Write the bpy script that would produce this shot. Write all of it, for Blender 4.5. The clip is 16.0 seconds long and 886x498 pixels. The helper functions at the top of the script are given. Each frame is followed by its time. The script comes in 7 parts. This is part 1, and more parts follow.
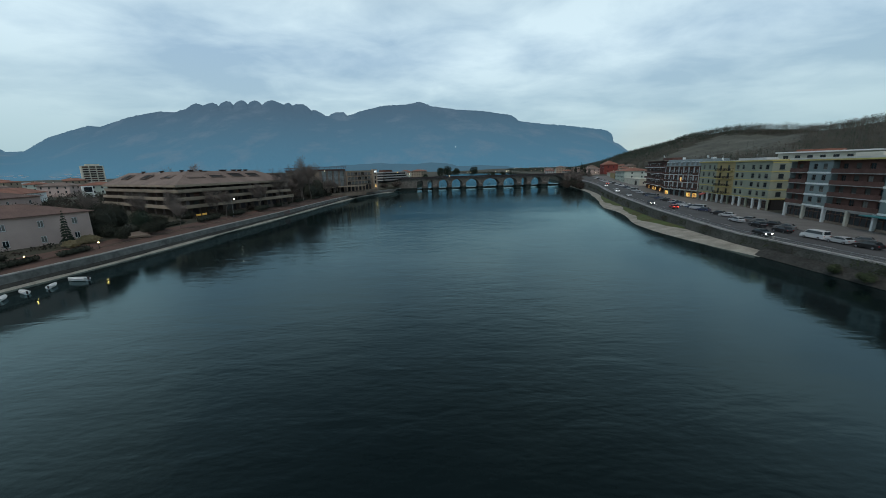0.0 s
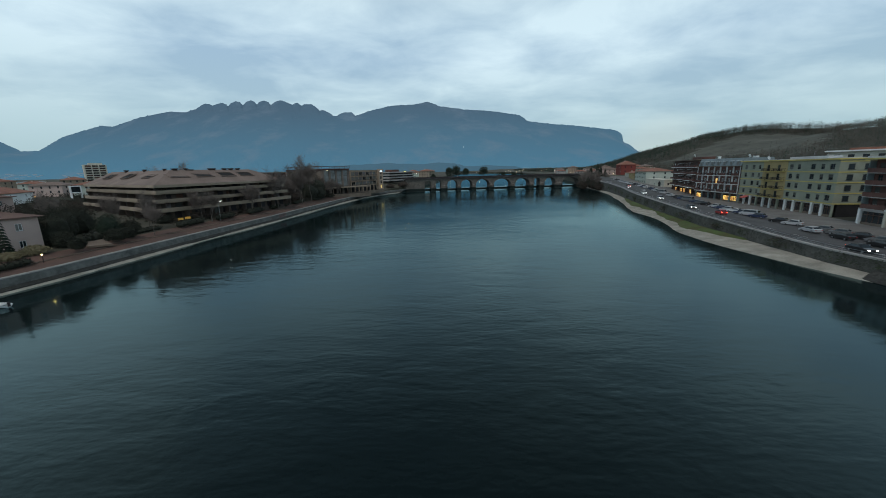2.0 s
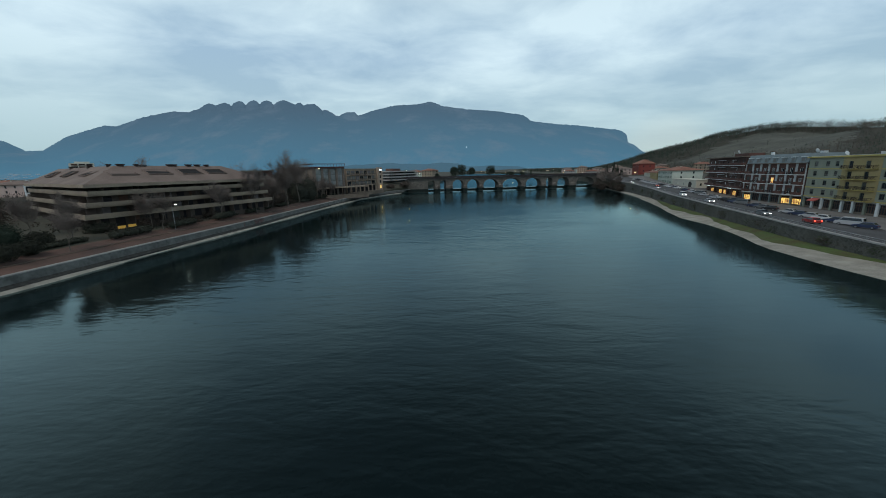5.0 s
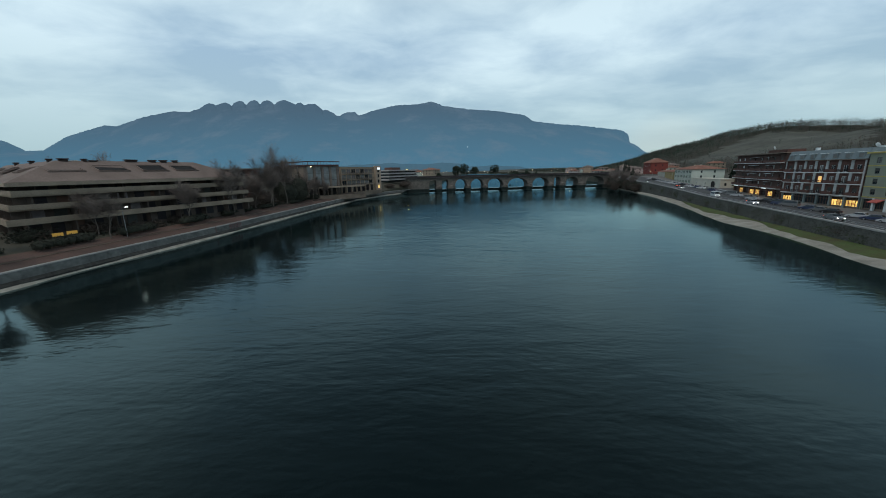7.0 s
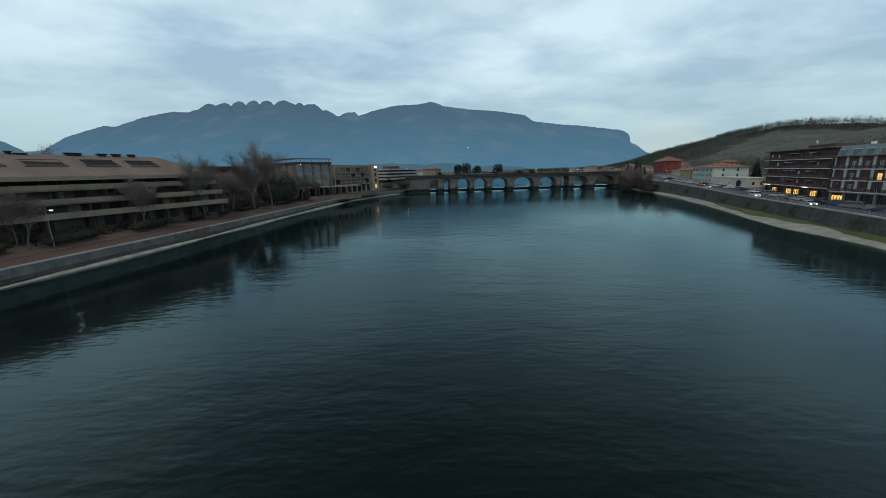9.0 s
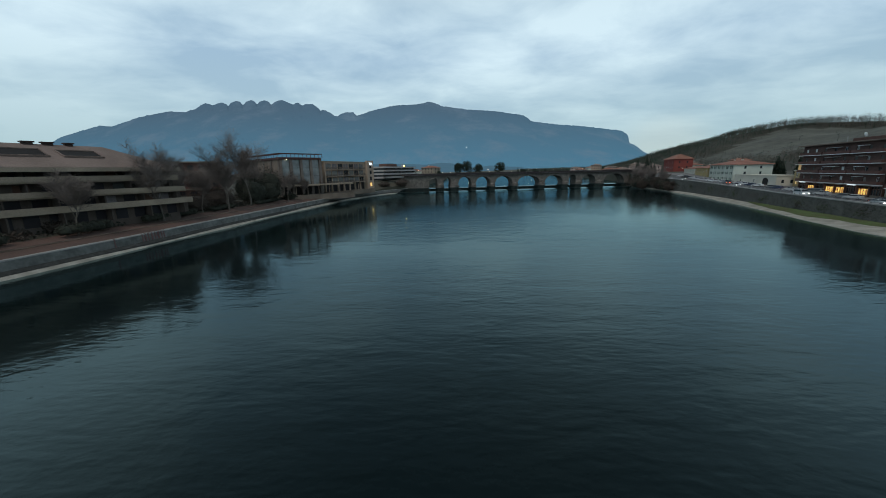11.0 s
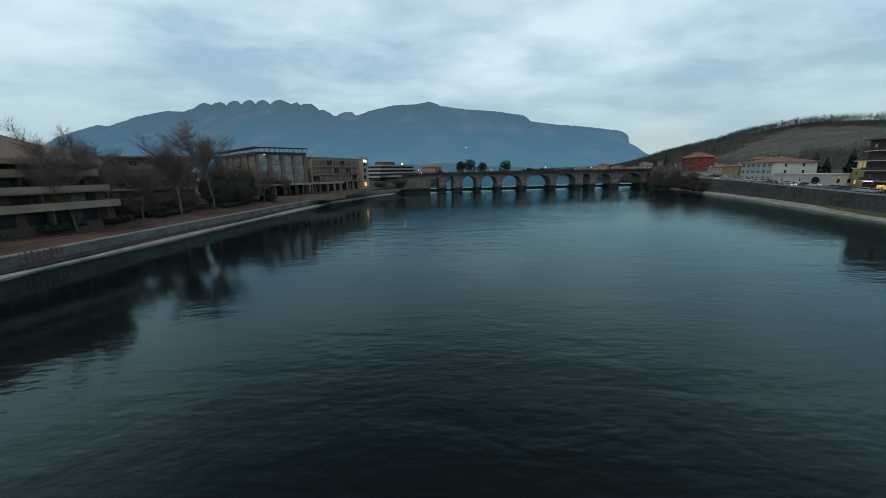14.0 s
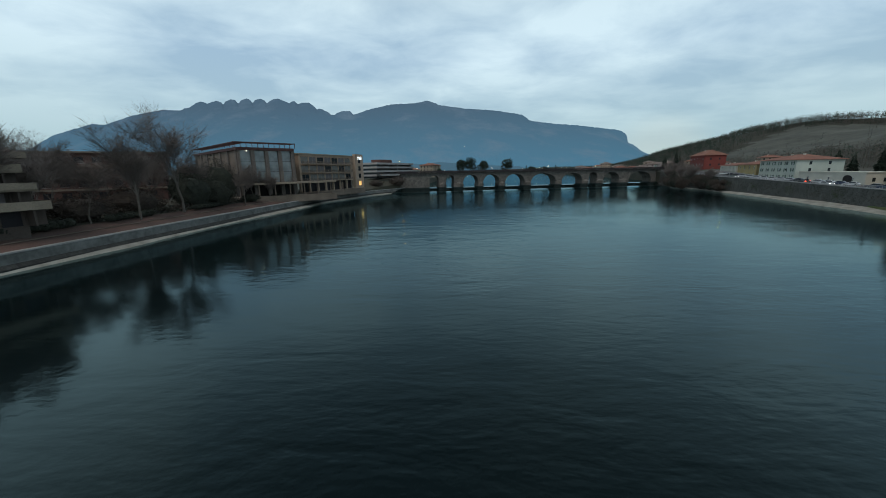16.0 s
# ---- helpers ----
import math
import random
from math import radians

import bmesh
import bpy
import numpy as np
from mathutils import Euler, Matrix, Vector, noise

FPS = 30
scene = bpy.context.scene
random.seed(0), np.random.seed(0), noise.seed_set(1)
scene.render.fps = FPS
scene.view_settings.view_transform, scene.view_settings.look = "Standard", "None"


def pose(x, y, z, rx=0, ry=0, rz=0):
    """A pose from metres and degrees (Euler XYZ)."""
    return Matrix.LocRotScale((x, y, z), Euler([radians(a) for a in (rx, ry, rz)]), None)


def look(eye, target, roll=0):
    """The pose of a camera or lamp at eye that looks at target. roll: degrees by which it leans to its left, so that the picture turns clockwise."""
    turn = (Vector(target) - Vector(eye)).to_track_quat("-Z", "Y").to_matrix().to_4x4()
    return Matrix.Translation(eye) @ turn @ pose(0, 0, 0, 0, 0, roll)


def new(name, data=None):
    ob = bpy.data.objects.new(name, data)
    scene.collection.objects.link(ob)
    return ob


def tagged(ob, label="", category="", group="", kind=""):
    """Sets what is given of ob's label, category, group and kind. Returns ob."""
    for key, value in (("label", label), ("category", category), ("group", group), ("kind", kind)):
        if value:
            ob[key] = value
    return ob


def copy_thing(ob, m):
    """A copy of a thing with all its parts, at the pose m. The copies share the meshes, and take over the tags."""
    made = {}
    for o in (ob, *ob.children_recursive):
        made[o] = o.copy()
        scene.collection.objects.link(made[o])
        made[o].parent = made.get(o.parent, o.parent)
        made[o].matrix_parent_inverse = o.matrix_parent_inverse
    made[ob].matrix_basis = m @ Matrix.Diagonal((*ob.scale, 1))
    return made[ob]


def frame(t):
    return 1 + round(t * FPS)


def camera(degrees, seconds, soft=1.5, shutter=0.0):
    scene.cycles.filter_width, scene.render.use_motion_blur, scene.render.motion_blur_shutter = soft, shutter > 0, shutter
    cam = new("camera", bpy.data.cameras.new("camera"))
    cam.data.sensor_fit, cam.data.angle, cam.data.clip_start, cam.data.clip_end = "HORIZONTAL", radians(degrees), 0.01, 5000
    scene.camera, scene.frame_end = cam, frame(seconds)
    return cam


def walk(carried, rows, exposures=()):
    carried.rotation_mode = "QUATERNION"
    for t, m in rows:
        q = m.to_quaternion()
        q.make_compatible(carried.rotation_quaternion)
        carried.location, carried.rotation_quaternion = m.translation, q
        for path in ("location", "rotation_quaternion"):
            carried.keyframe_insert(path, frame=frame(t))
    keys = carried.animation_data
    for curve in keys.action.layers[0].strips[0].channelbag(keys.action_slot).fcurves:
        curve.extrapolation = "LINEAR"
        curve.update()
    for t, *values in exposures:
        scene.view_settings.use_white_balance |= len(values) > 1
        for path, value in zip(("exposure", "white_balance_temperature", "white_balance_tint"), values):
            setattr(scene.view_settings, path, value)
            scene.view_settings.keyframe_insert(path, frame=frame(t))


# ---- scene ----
cam = camera(101.31, 16.0, soft=0.9, shutter=0.6)
PATH = [
    (0, look((-0.54, 0.04, 18.88), (0.73, 97.71, -2.54), -1.39)),
    (0.5, look((-0.75, 4.06, 18.82), (-0.17, 101.75, -2.54), -1.34)),
    (1, look((-1.07, 8.07, 18.77), (-0.54, 105.77, -2.55), -1.33)),
    (1.5, look((-1.41, 12.10, 18.70), (-1.21, 109.80, -2.66), -1.30)),
    (2, look((-1.72, 16.16, 18.59), (-2.33, 113.86, -2.74), -1.25)),
    (2.5, look((-2.04, 20.26, 18.47), (-3.20, 117.95, -2.84), -1.21)),
    (3, look((-2.42, 24.43, 18.34), (-3.47, 122.13, -2.98), -1.20)),
    (3.5, look((-2.77, 28.66, 18.19), (-3.79, 126.36, -3.12), -1.20)),
    (4, look((-2.99, 32.87, 17.94), (-4.05, 130.57, -3.34), -1.19)),
    (6.5, look((-4.56, 54.00, 16.81), (-6.18, 151.72, -4.38), -1.15)),
    (7, look((-4.84, 58.27, 16.51), (-6.34, 155.99, -4.66), -1.13)),
    (7.5, look((-5.18, 62.46, 16.21), (-6.68, 160.19, -4.93), -1.12)),
    (8, look((-5.53, 66.68, 15.92), (-7.05, 164.41, -5.20), -1.12)),
    (8.5, look((-5.83, 70.91, 15.64), (-7.37, 168.65, -5.44), -1.14)),
    (9, look((-6.15, 75.04, 15.34), (-7.69, 172.79, -5.71), -1.17)),
    (11.5, look((-7.92, 95.10, 13.27), (-8.92, 192.88, -7.69), -1.14)),
    (12, look((-8.35, 99.02, 12.97), (-9.28, 196.79, -7.98), -1.14)),
    (12.5, look((-8.72, 102.87, 12.77), (-9.62, 200.66, -8.15), -1.12)),
    (13, look((-9.02, 106.68, 12.69), (-9.92, 204.46, -8.22), -1.11)),
    (13.5, look((-9.35, 110.36, 12.63), (-10.23, 208.15, -8.26), -1.09)),
    (14, look((-9.63, 113.86, 12.55), (-10.53, 211.65, -8.33), -1.07)),
    (14.5, look((-9.88, 117.24, 12.47), (-10.77, 215.00, -8.52), -1.08)),
    (15, look((-10.19, 120.53, 12.36), (-10.94, 218.29, -8.66), -1.10)),
    (15.5, look((-10.50, 123.64, 12.18), (-11.08, 221.41, -8.83), -1.10)),
    (16, look((-10.77, 126.58, 11.98), (-11.19, 224.34, -9.07), -1.06)),
]
walk(cam, PATH)

# ---- world, sun ----
scene.view_settings.exposure = 0.0
world = bpy.data.worlds.new("world")
scene.world = world
world.use_nodes = True
wn, wl = world.node_tree.nodes, world.node_tree.links
wn.clear()


def wnode(kind, **kw):
    n = wn.new(kind)
    for k, v in kw.items():
        n.inputs[k].default_value = v
    return n


w_sky = wn.new("ShaderNodeTexSky")
w_sky.sky_type = "NISHITA"
w_sky.sun_disc = False
w_sky.sun_elevation, w_sky.sun_rotation = radians(58), radians(200)
w_sky.air_density, w_sky.dust_density, w_sky.ozone_density = 1.2, 1.5, 2.0
w_co = wn.new("ShaderNodeTexCoord")
w_sep = wn.new("ShaderNodeSeparateXYZ")
wl.new(w_co.outputs["Generated"], w_sep.inputs[0])
# clouds lie on a flat layer overhead: the direction divided by its height
w_up = wn.new("ShaderNodeMath"); w_up.operation = "MAXIMUM"; w_up.inputs[1].default_value = 0.0
wl.new(w_sep.outputs["Z"], w_up.inputs[0])
w_add = wn.new("ShaderNodeMath"); w_add.operation = "ADD"; w_add.inputs[1].default_value = 0.16
wl.new(w_up.outputs[0], w_add.inputs[0])
w_div = wn.new("ShaderNodeVectorMath"); w_div.operation = "DIVIDE"
w_cmb = wn.new("ShaderNodeCombineXYZ")
for k in range(3):
    wl.new(w_add.outputs[0], w_cmb.inputs[k])
wl.new(w_co.outputs["Generated"], w_div.inputs[0])
wl.new(w_cmb.outputs[0], w_div.inputs[1])
w_map = wn.new("ShaderNodeMapping")
w_map.inputs["Scale"].default_value = (0.8, 1.0, 0.0)
w_map.inputs["Rotation"].default_value = (0, 0, radians(14))
wl.new(w_div.outputs[0], w_map.inputs[0])
w_big = wnode("ShaderNodeTexNoise", Scale=0.75, Detail=5.0, Roughness=0.48, Distortion=0.25)
w_fine = wnode("ShaderNodeTexNoise", Scale=2.4, Detail=7.0, Roughness=0.58, Distortion=0.35)
for n in (w_big, w_fine):
    wl.new(w_map.outputs[0], n.inputs["Vector"])
w_sum = wn.new("ShaderNodeMix")
w_sum.inputs[0].default_value = 0.3
wl.new(w_big.outputs["Fac"], w_sum.inputs[2]); wl.new(w_fine.outputs["Fac"], w_sum.inputs[3])
w_ramp = wn.new("ShaderNodeValToRGB")
w_ramp.color_ramp.elements[0].position, w_ramp.color_ramp.elements[0].color = 0.40, (0.35, 0.51, 0.655, 1)
w_ramp.color_ramp.elements[1].position, w_ramp.color_ramp.elements[1].color = 0.57, (0.68, 0.855, 0.94, 1)
wl.new(w_sum.outputs[0], w_ramp.inputs[0])
# a paler, warmer belt of air low over the horizon
w_low = wnode("ShaderNodeMapRange")
w_low.inputs["From Min"].default_value, w_low.inputs["From Max"].default_value = 0.02, 0.26
wl.new(w_sep.outputs["Z"], w_low.inputs["Value"])
w_hz = wn.new("ShaderNodeMix"); w_hz.data_type = "RGBA"
w_hz.inputs[6].default_value = (0.385, 0.55, 0.60, 1)
wl.new(w_low.outputs[0], w_hz.inputs[0]); wl.new(w_ramp.outputs[0], w_hz.inputs[7])
# the last daylight behind the mountain's end
w_dot = wn.new("ShaderNodeVectorMath"); w_dot.operation = "DOT_PRODUCT"
w_dot.inputs[1].default_value = (0.50, 0.865, 0.01)
wl.new(w_co.outputs["Generated"], w_dot.inputs[0])
w_glow = wnode("ShaderNodeMapRange"); w_glow.interpolation_type = "SMOOTHERSTEP"
w_glow.inputs["From Min"].default_value, w_glow.inputs["From Max"].default_value = 0.9905, 1.0
w_glow.inputs["To Max"].default_value = 0.22
wl.new(w_dot.outputs["Value"], w_glow.inputs["Value"])
w_warm = wn.new("ShaderNodeMix"); w_warm.data_type = "RGBA"
w_warm.inputs[7].default_value = (0.80, 0.79, 0.66, 1)
wl.new(w_glow.outputs[0], w_warm.inputs[0]); wl.new(w_hz.outputs[2], w_warm.inputs[6])
w_bg1, w_bg2 = wn.new("ShaderNodeBackground"), wn.new("ShaderNodeBackground")
wl.new(w_sky.outputs[0], w_bg1.inputs[0]); w_bg1.inputs[1].default_value = 0.006
# sky dimmed from the top of the view upward, to darken water and land
w_top = wnode("ShaderNodeMapRange")
w_top.interpolation_type = "SMOOTHSTEP"
w_top.inputs["From Min"].default_value, w_top.inputs["From Max"].default_value = 0.30, 0.8
w_top.inputs["To Min"].default_value, w_top.inputs["To Max"].default_value = 1.0, 0.2
wl.new(w_sep.outputs["Z"], w_top.inputs["Value"])
w_dim = wn.new("ShaderNodeVectorMath"); w_dim.operation = "SCALE"
wl.new(w_warm.outputs[2], w_dim.inputs[0]); wl.new(w_top.outputs[0], w_dim.inputs["Scale"])
wl.new(w_dim.outputs[0], w_bg2.inputs[0]); w_bg2.inputs[1].default_value = 0.98
w_mix = wn.new("ShaderNodeAddShader")
wl.new(w_bg1.outputs[0], w_mix.inputs[0]); wl.new(w_bg2.outputs[0], w_mix.inputs[1])
w_out = wn.new("ShaderNodeOutputWorld")
wl.new(w_mix.outputs[0], w_out.inputs[0])

sun = new("sun", bpy.data.lights.new("sun", "SUN"))
sun.data.energy, sun.data.angle, sun.data.color = 1.0, radians(25), (1.0, 0.94, 0.88)
sun.matrix_world = look((-100, -275, 470), (0, 0, 0))


# ---- materials ----
def mat(name, color, rough=0.8, vary=0.25, scale=1.0, fine=12.0, bump=0.0, metal=0.0, second=None, per=0.0, spec=0.4):
    """A surface of that colour, uneven at two scales (metres): broad stains and fine grain."""
    m = bpy.data.materials.new(name)
    m.use_nodes = True
    n, l = m.node_tree.nodes, m.node_tree.links
    b = n["Principled BSDF"]
    b.inputs["Roughness"].default_value, b.inputs["Metallic"].default_value = rough, metal
    b.inputs["Specular IOR Level"].default_value = spec
    co = n.new("ShaderNodeTexCoord")
    big, small = n.new("ShaderNodeTexNoise"), n.new("ShaderNodeTexNoise")
    big.inputs["Scale"].default_value, small.inputs["Scale"].default_value = 1.0 / scale, fine
    big.inputs["Detail"].default_value, small.inputs["Detail"].default_value = 4, 4
    for q in (big, small):
        l.new(co.outputs["Object"], q.inputs["Vector"])
    mx = n.new("ShaderNodeMix"); mx.inputs[0].default_value = 0.4
    l.new(big.outputs["Fac"], mx.inputs[2]); l.new(small.outputs["Fac"], mx.inputs[3])
    r = n.new("ShaderNodeValToRGB")
    lo = second or tuple(c * (1 - vary) for c in color)
    hi = color if second else tuple(min(1, c * (1 + vary * 0.6)) for c in color)
    r.color_ramp.elements[0].position, r.color_ramp.elements[0].color = 0.36, (*lo, 1)
    r.color_ramp.elements[1].position, r.color_ramp.elements[1].color = 0.66, (*hi, 1)
    l.new(mx.outputs[0], r.inputs[0])
    out = r.outputs[0]
    if per:
        info = n.new("ShaderNodeObjectInfo"); hsv = n.new("ShaderNodeHueSaturation")
        mr = n.new("ShaderNodeMapRange"); mr.inputs["To Min"].default_value, mr.inputs["To Max"].default_value = 1 - per, 1 + per
        l.new(info.outputs["Random"], mr.inputs["Value"]); l.new(mr.outputs[0], hsv.inputs["Value"])
        l.new(out, hsv.inputs["Color"]); out = hsv.outputs[0]
    l.new(out, b.inputs["Base Color"])
    if bump:
        bp = n.new("ShaderNodeBump"); bp.inputs["Strength"].default_value, bp.inputs["Distance"].default_value = bump, 0.06
        l.new(small.outputs["Fac"], bp.inputs["Height"]); l.new(bp.outputs[0], b.inputs["Normal"])
    return m


def glow(name, color, strength):
    m = bpy.data.materials.new(name)
    m.use_nodes = True
    b = m.node_tree.nodes["Principled BSDF"]
    b.inputs["Base Color"].default_value = (*color, 1)
    b.inputs["Emission Color"].default_value, b.inputs["Emission Strength"].default_value = (*color, 1), strength
    return m


def stone(name, color, mortar, size, bump=0.6):
    """Rubble masonry: uneven stones of that size in a paler or darker joint."""
    m = bpy.data.materials.new(name)
    m.use_nodes = True
    n, l = m.node_tree.nodes, m.node_tree.links
    b = n["Principled BSDF"]
    b.inputs["Roughness"].default_value = 0.9
    co = n.new("ShaderNodeTexCoord")
    v, d, q = n.new("ShaderNodeTexVoronoi"), n.new("ShaderNodeTexVoronoi"), n.new("ShaderNodeTexNoise")
    d.feature = "DISTANCE_TO_EDGE"
    for k in (v, d):
        k.inputs["Scale"].default_value = 1 / size
        l.new(co.outputs["Object"], k.inputs["Vector"])
    q.inputs["Scale"].default_value, q.inputs["Detail"].default_value = 0.35, 6
    l.new(co.outputs["Object"], q.inputs["Vector"])
    sep = n.new("ShaderNodeSeparateColor"); l.new(v.outputs["Color"], sep.inputs[0])
    r = n.new("ShaderNodeValToRGB")
    r.color_ramp.elements[0].color = (*[c * 0.6 for c in color], 1)
    r.color_ramp.elements[1].color = (*[c * 1.25 for c in color], 1)
    l.new(sep.outputs[0], r.inputs[0])
    st = n.new("ShaderNodeMix"); st.data_type = "RGBA"; st.blend_type = "MULTIPLY"; st.inputs[0].default_value = 0.7
    rr = n.new("ShaderNodeValToRGB"); rr.color_ramp.elements[0].position, rr.color_ramp.elements[1].position = 0.3, 0.65
    rr.color_ramp.elements[0].color = (0.35, 0.36, 0.34, 1)
    l.new(q.outputs["Fac"], rr.inputs[0]); l.new(r.outputs[0], st.inputs[6]); l.new(rr.outputs[0], st.inputs[7])
    e = n.new("ShaderNodeMapRange"); e.inputs["From Max"].default_value = 0.08
    l.new(d.outputs["Distance"], e.inputs["Value"])
    mj = n.new("ShaderNodeMix"); mj.data_type = "RGBA"; mj.inputs[6].default_value = (*mortar, 1)
    l.new(e.outputs[0], mj.inputs[0]); l.new(st.outputs[2], mj.inputs[7]); l.new(mj.outputs[2], b.inputs["Base Color"])
    bp = n.new("ShaderNodeBump"); bp.inputs["Strength"].default_value, bp.inputs["Distance"].default_value = bump, 0.08
    l.new(e.outputs[0], bp.inputs["Height"]); l.new(bp.outputs[0], b.inputs["Normal"])
    return m


def glass(name, color=(0.02, 0.028, 0.034), rough=0.14):
    m = mat(name, color, rough, 0.2, 3.0, 0.5, spec=0.5)
    return m


M_ASPHALT = mat("asphalt", (0.075, 0.075, 0.078), 0.85, 0.3, 6.0, 9.0, 0.2)
M_PAVE = mat("paving", (0.17, 0.165, 0.16), 0.85, 0.25, 5.0, 6.0, 0.15)
M_LINE = mat("road_paint", (0.7, 0.7, 0.68), 0.7, 0.25, 0.6, 9.0)
M_GRASS = mat("grass", (0.075, 0.13, 0.035), 0.95, 0.4, 4.0, 5.0, 0.6, second=(0.075, 0.065, 0.03))
M_LAWN = mat("winter_ground", (0.075, 0.068, 0.05), 0.95, 0.4, 9.0, 3.0, 0.5, second=(0.045, 0.047, 0.033))
M_LEAVES = mat("fallen_leaves", (0.145, 0.085, 0.068), 0.95, 0.4, 5.0, 5.0, 0.5, second=(0.078, 0.052, 0.043))
M_BEACH = mat("gravel", (0.41, 0.39, 0.34), 0.95, 0.35, 3.0, 7.0, 0.6, second=(0.20, 0.19, 0.165))
M_BED = mat("river_bed", (0.03, 0.045, 0.04), 0.9, 0.4, 8.0, 2.0)
M_WALL_R = stone("embankment_stone", (0.088, 0.088, 0.078), (0.10, 0.10, 0.09), 0.55)
M_WALL_L = mat("quay_stone", (0.20, 0.20, 0.19), 0.9, 0.3, 3.0, 1.4, 0.6, second=(0.085, 0.088, 0.082))
M_TOE = stone("wet_rubble", (0.05, 0.05, 0.046), (0.03, 0.03, 0.028), 0.4)
M_COPING = mat("coping_stone", (0.33, 0.32, 0.31), 0.85, 0.3, 2.0, 8.0, 0.2)
M_BRIDGE = stone("bridge_stone", (0.155, 0.14, 0.125), (0.12, 0.11, 0.10), 0.7)
M_DARKSTEEL = mat("dark_steel", (0.035, 0.028, 0.03), 0.6, 0.3, 2.0, 10.0, metal=0.3)
M_STEEL = mat("galvanised_steel", (0.35, 0.36, 0.37), 0.45, 0.2, 1.0, 20.0, metal=0.7)
M_RENDER_G = mat("grey_green_render", (0.27, 0.29, 0.235), 0.9, 0.18, 4.0, 10.0, 0.1)
M_YELLOW = mat("yellow_paint", (0.47, 0.39, 0.13), 0.8, 0.2, 3.0, 9.0)
M_BRICK = mat("red_brick", (0.118, 0.06, 0.05), 0.88, 0.3, 2.0, 14.0, 0.2)
M_BLUEGREY = mat("blue_grey_tile", (0.19, 0.235, 0.24), 0.55, 0.2, 3.0, 8.0)
M_WHITE = mat("white_paint", (0.72, 0.74, 0.74), 0.75, 0.14, 3.0, 9.0)
M_TRIM = mat("dulled_white_trim", (0.50, 0.52, 0.52), 0.8, 0.2, 2.0, 8.0)
M_CREAM = mat("cream_render", (0.55, 0.53, 0.46), 0.88, 0.15, 5.0, 8.0, 0.1)
M_PALE = mat("pale_green_render", (0.44, 0.48, 0.43), 0.88, 0.14, 5.0, 8.0, 0.1)
M_PINK = mat("pink_render", (0.50, 0.385, 0.35), 0.9, 0.15, 5.0, 8.0, 0.1)
M_OCHRE = mat("ochre_render", (0.38, 0.30, 0.15), 0.9, 0.18, 5.0, 8.0, 0.1)
M_REDREND = mat("red_render", (0.20, 0.045, 0.036), 0.88, 0.2, 5.0, 8.0, 0.1)
M_CONC = mat("beige_concrete", (0.31, 0.25, 0.19), 0.9, 0.28, 5.0, 5.0, 0.25)
M_CONC_D = mat("brown_concrete", (0.185, 0.145, 0.115), 0.9, 0.3, 4.0, 6.0, 0.25)
M_TAN = mat("tan_panel", (0.38, 0.28, 0.21), 0.8, 0.15, 5.0, 5.0)
M_HALL = mat("weathered_concrete", (0.15, 0.125, 0.11), 0.85, 0.3, 3.0, 5.0, 0.2)
M_ROOF = mat("brown_tiles", (0.215, 0.162, 0.14), 0.9, 0.25, 6.0, 3.0, 0.5)
M_ROOF_DK = mat("dark_brown_tiles", (0.15, 0.095, 0.08), 0.9, 0.3, 4.0, 4.0, 0.5)
M_ROOF_R = mat("red_tiles", (0.26, 0.12, 0.085), 0.9, 0.3, 5.0, 4.0, 0.5)
M_FLAT = mat("pale_roof_felt", (0.50, 0.51, 0.52), 0.85, 0.2, 5.0, 4.0)
M_SLATE = mat("slate_blue_metal", (0.17, 0.215, 0.235), 0.5, 0.2, 3.0, 5.0)
# near-black for unlit rooms and recesses: their shade is put into the colour
M_DARK = mat("shade_black", (0.02, 0.018, 0.018), 0.9, 0.3, 3.0, 2.0)
M_SHUTTER = mat("dark_shutter", (0.055, 0.06, 0.055), 0.75, 0.3, 2.0, 9.0)
M_GSHUT = mat("green_shutter", (0.07, 0.13, 0.10), 0.7, 0.25, 2.0, 9.0)
M_BROWNW = mat("brown_wood", (0.10, 0.052, 0.035), 0.7, 0.3, 2.0, 10.0)
M_GLASS = glass("window_glass")
M_CURTAIN = glass("curtained_glass", (0.20, 0.20, 0.19), 0.15)
M_LIT = glow("lit_window", (1.0, 0.55, 0.17), 0.9)
M_SHOP = glow("shop_light", (1.0, 0.50, 0.13), 1.4)
# noise paints light and dark into the shop windows' glow, for their interiors
sn, sl = M_SHOP.node_tree.nodes, M_SHOP.node_tree.links
s_tex, s_ramp = sn.new("ShaderNodeTexNoise"), sn.new("ShaderNodeValToRGB")
s_tex.inputs["Scale"].default_value, s_tex.inputs["Detail"].default_value = 1.1, 5
s_ramp.color_ramp.elements[0].position, s_ramp.color_ramp.elements[0].color = 0.38, (0.10, 0.035, 0.01, 1)
s_ramp.color_ramp.elements[1].position, s_ramp.color_ramp.elements[1].color = 0.62, (1.0, 0.62, 0.16, 1)
s_co = sn.new("ShaderNodeTexCoord")
sl.new(s_co.outputs["Object"], s_tex.inputs["Vector"]); sl.new(s_tex.outputs["Fac"], s_ramp.inputs[0])
sl.new(s_ramp.outputs[0], sn["Principled BSDF"].inputs["Emission Color"])
M_NEON = glow("white_sign_light", (0.85, 0.95, 1.0), 1.3)
M_SKYGLASS = mat("mirror_glazing", (0.34, 0.37, 0.38), 0.22, 0.3, 4.0, 0.5, metal=0.5)
M_LAMP = glow("lamp_light", (1.0, 0.92, 0.78), 14.0)
M_SODIUM = glow("sodium_light", (1.0, 0.45, 0.12), 160.0)
M_GLOBE = glow("orange_globe", (1.0, 0.34, 0.06), 30.0)
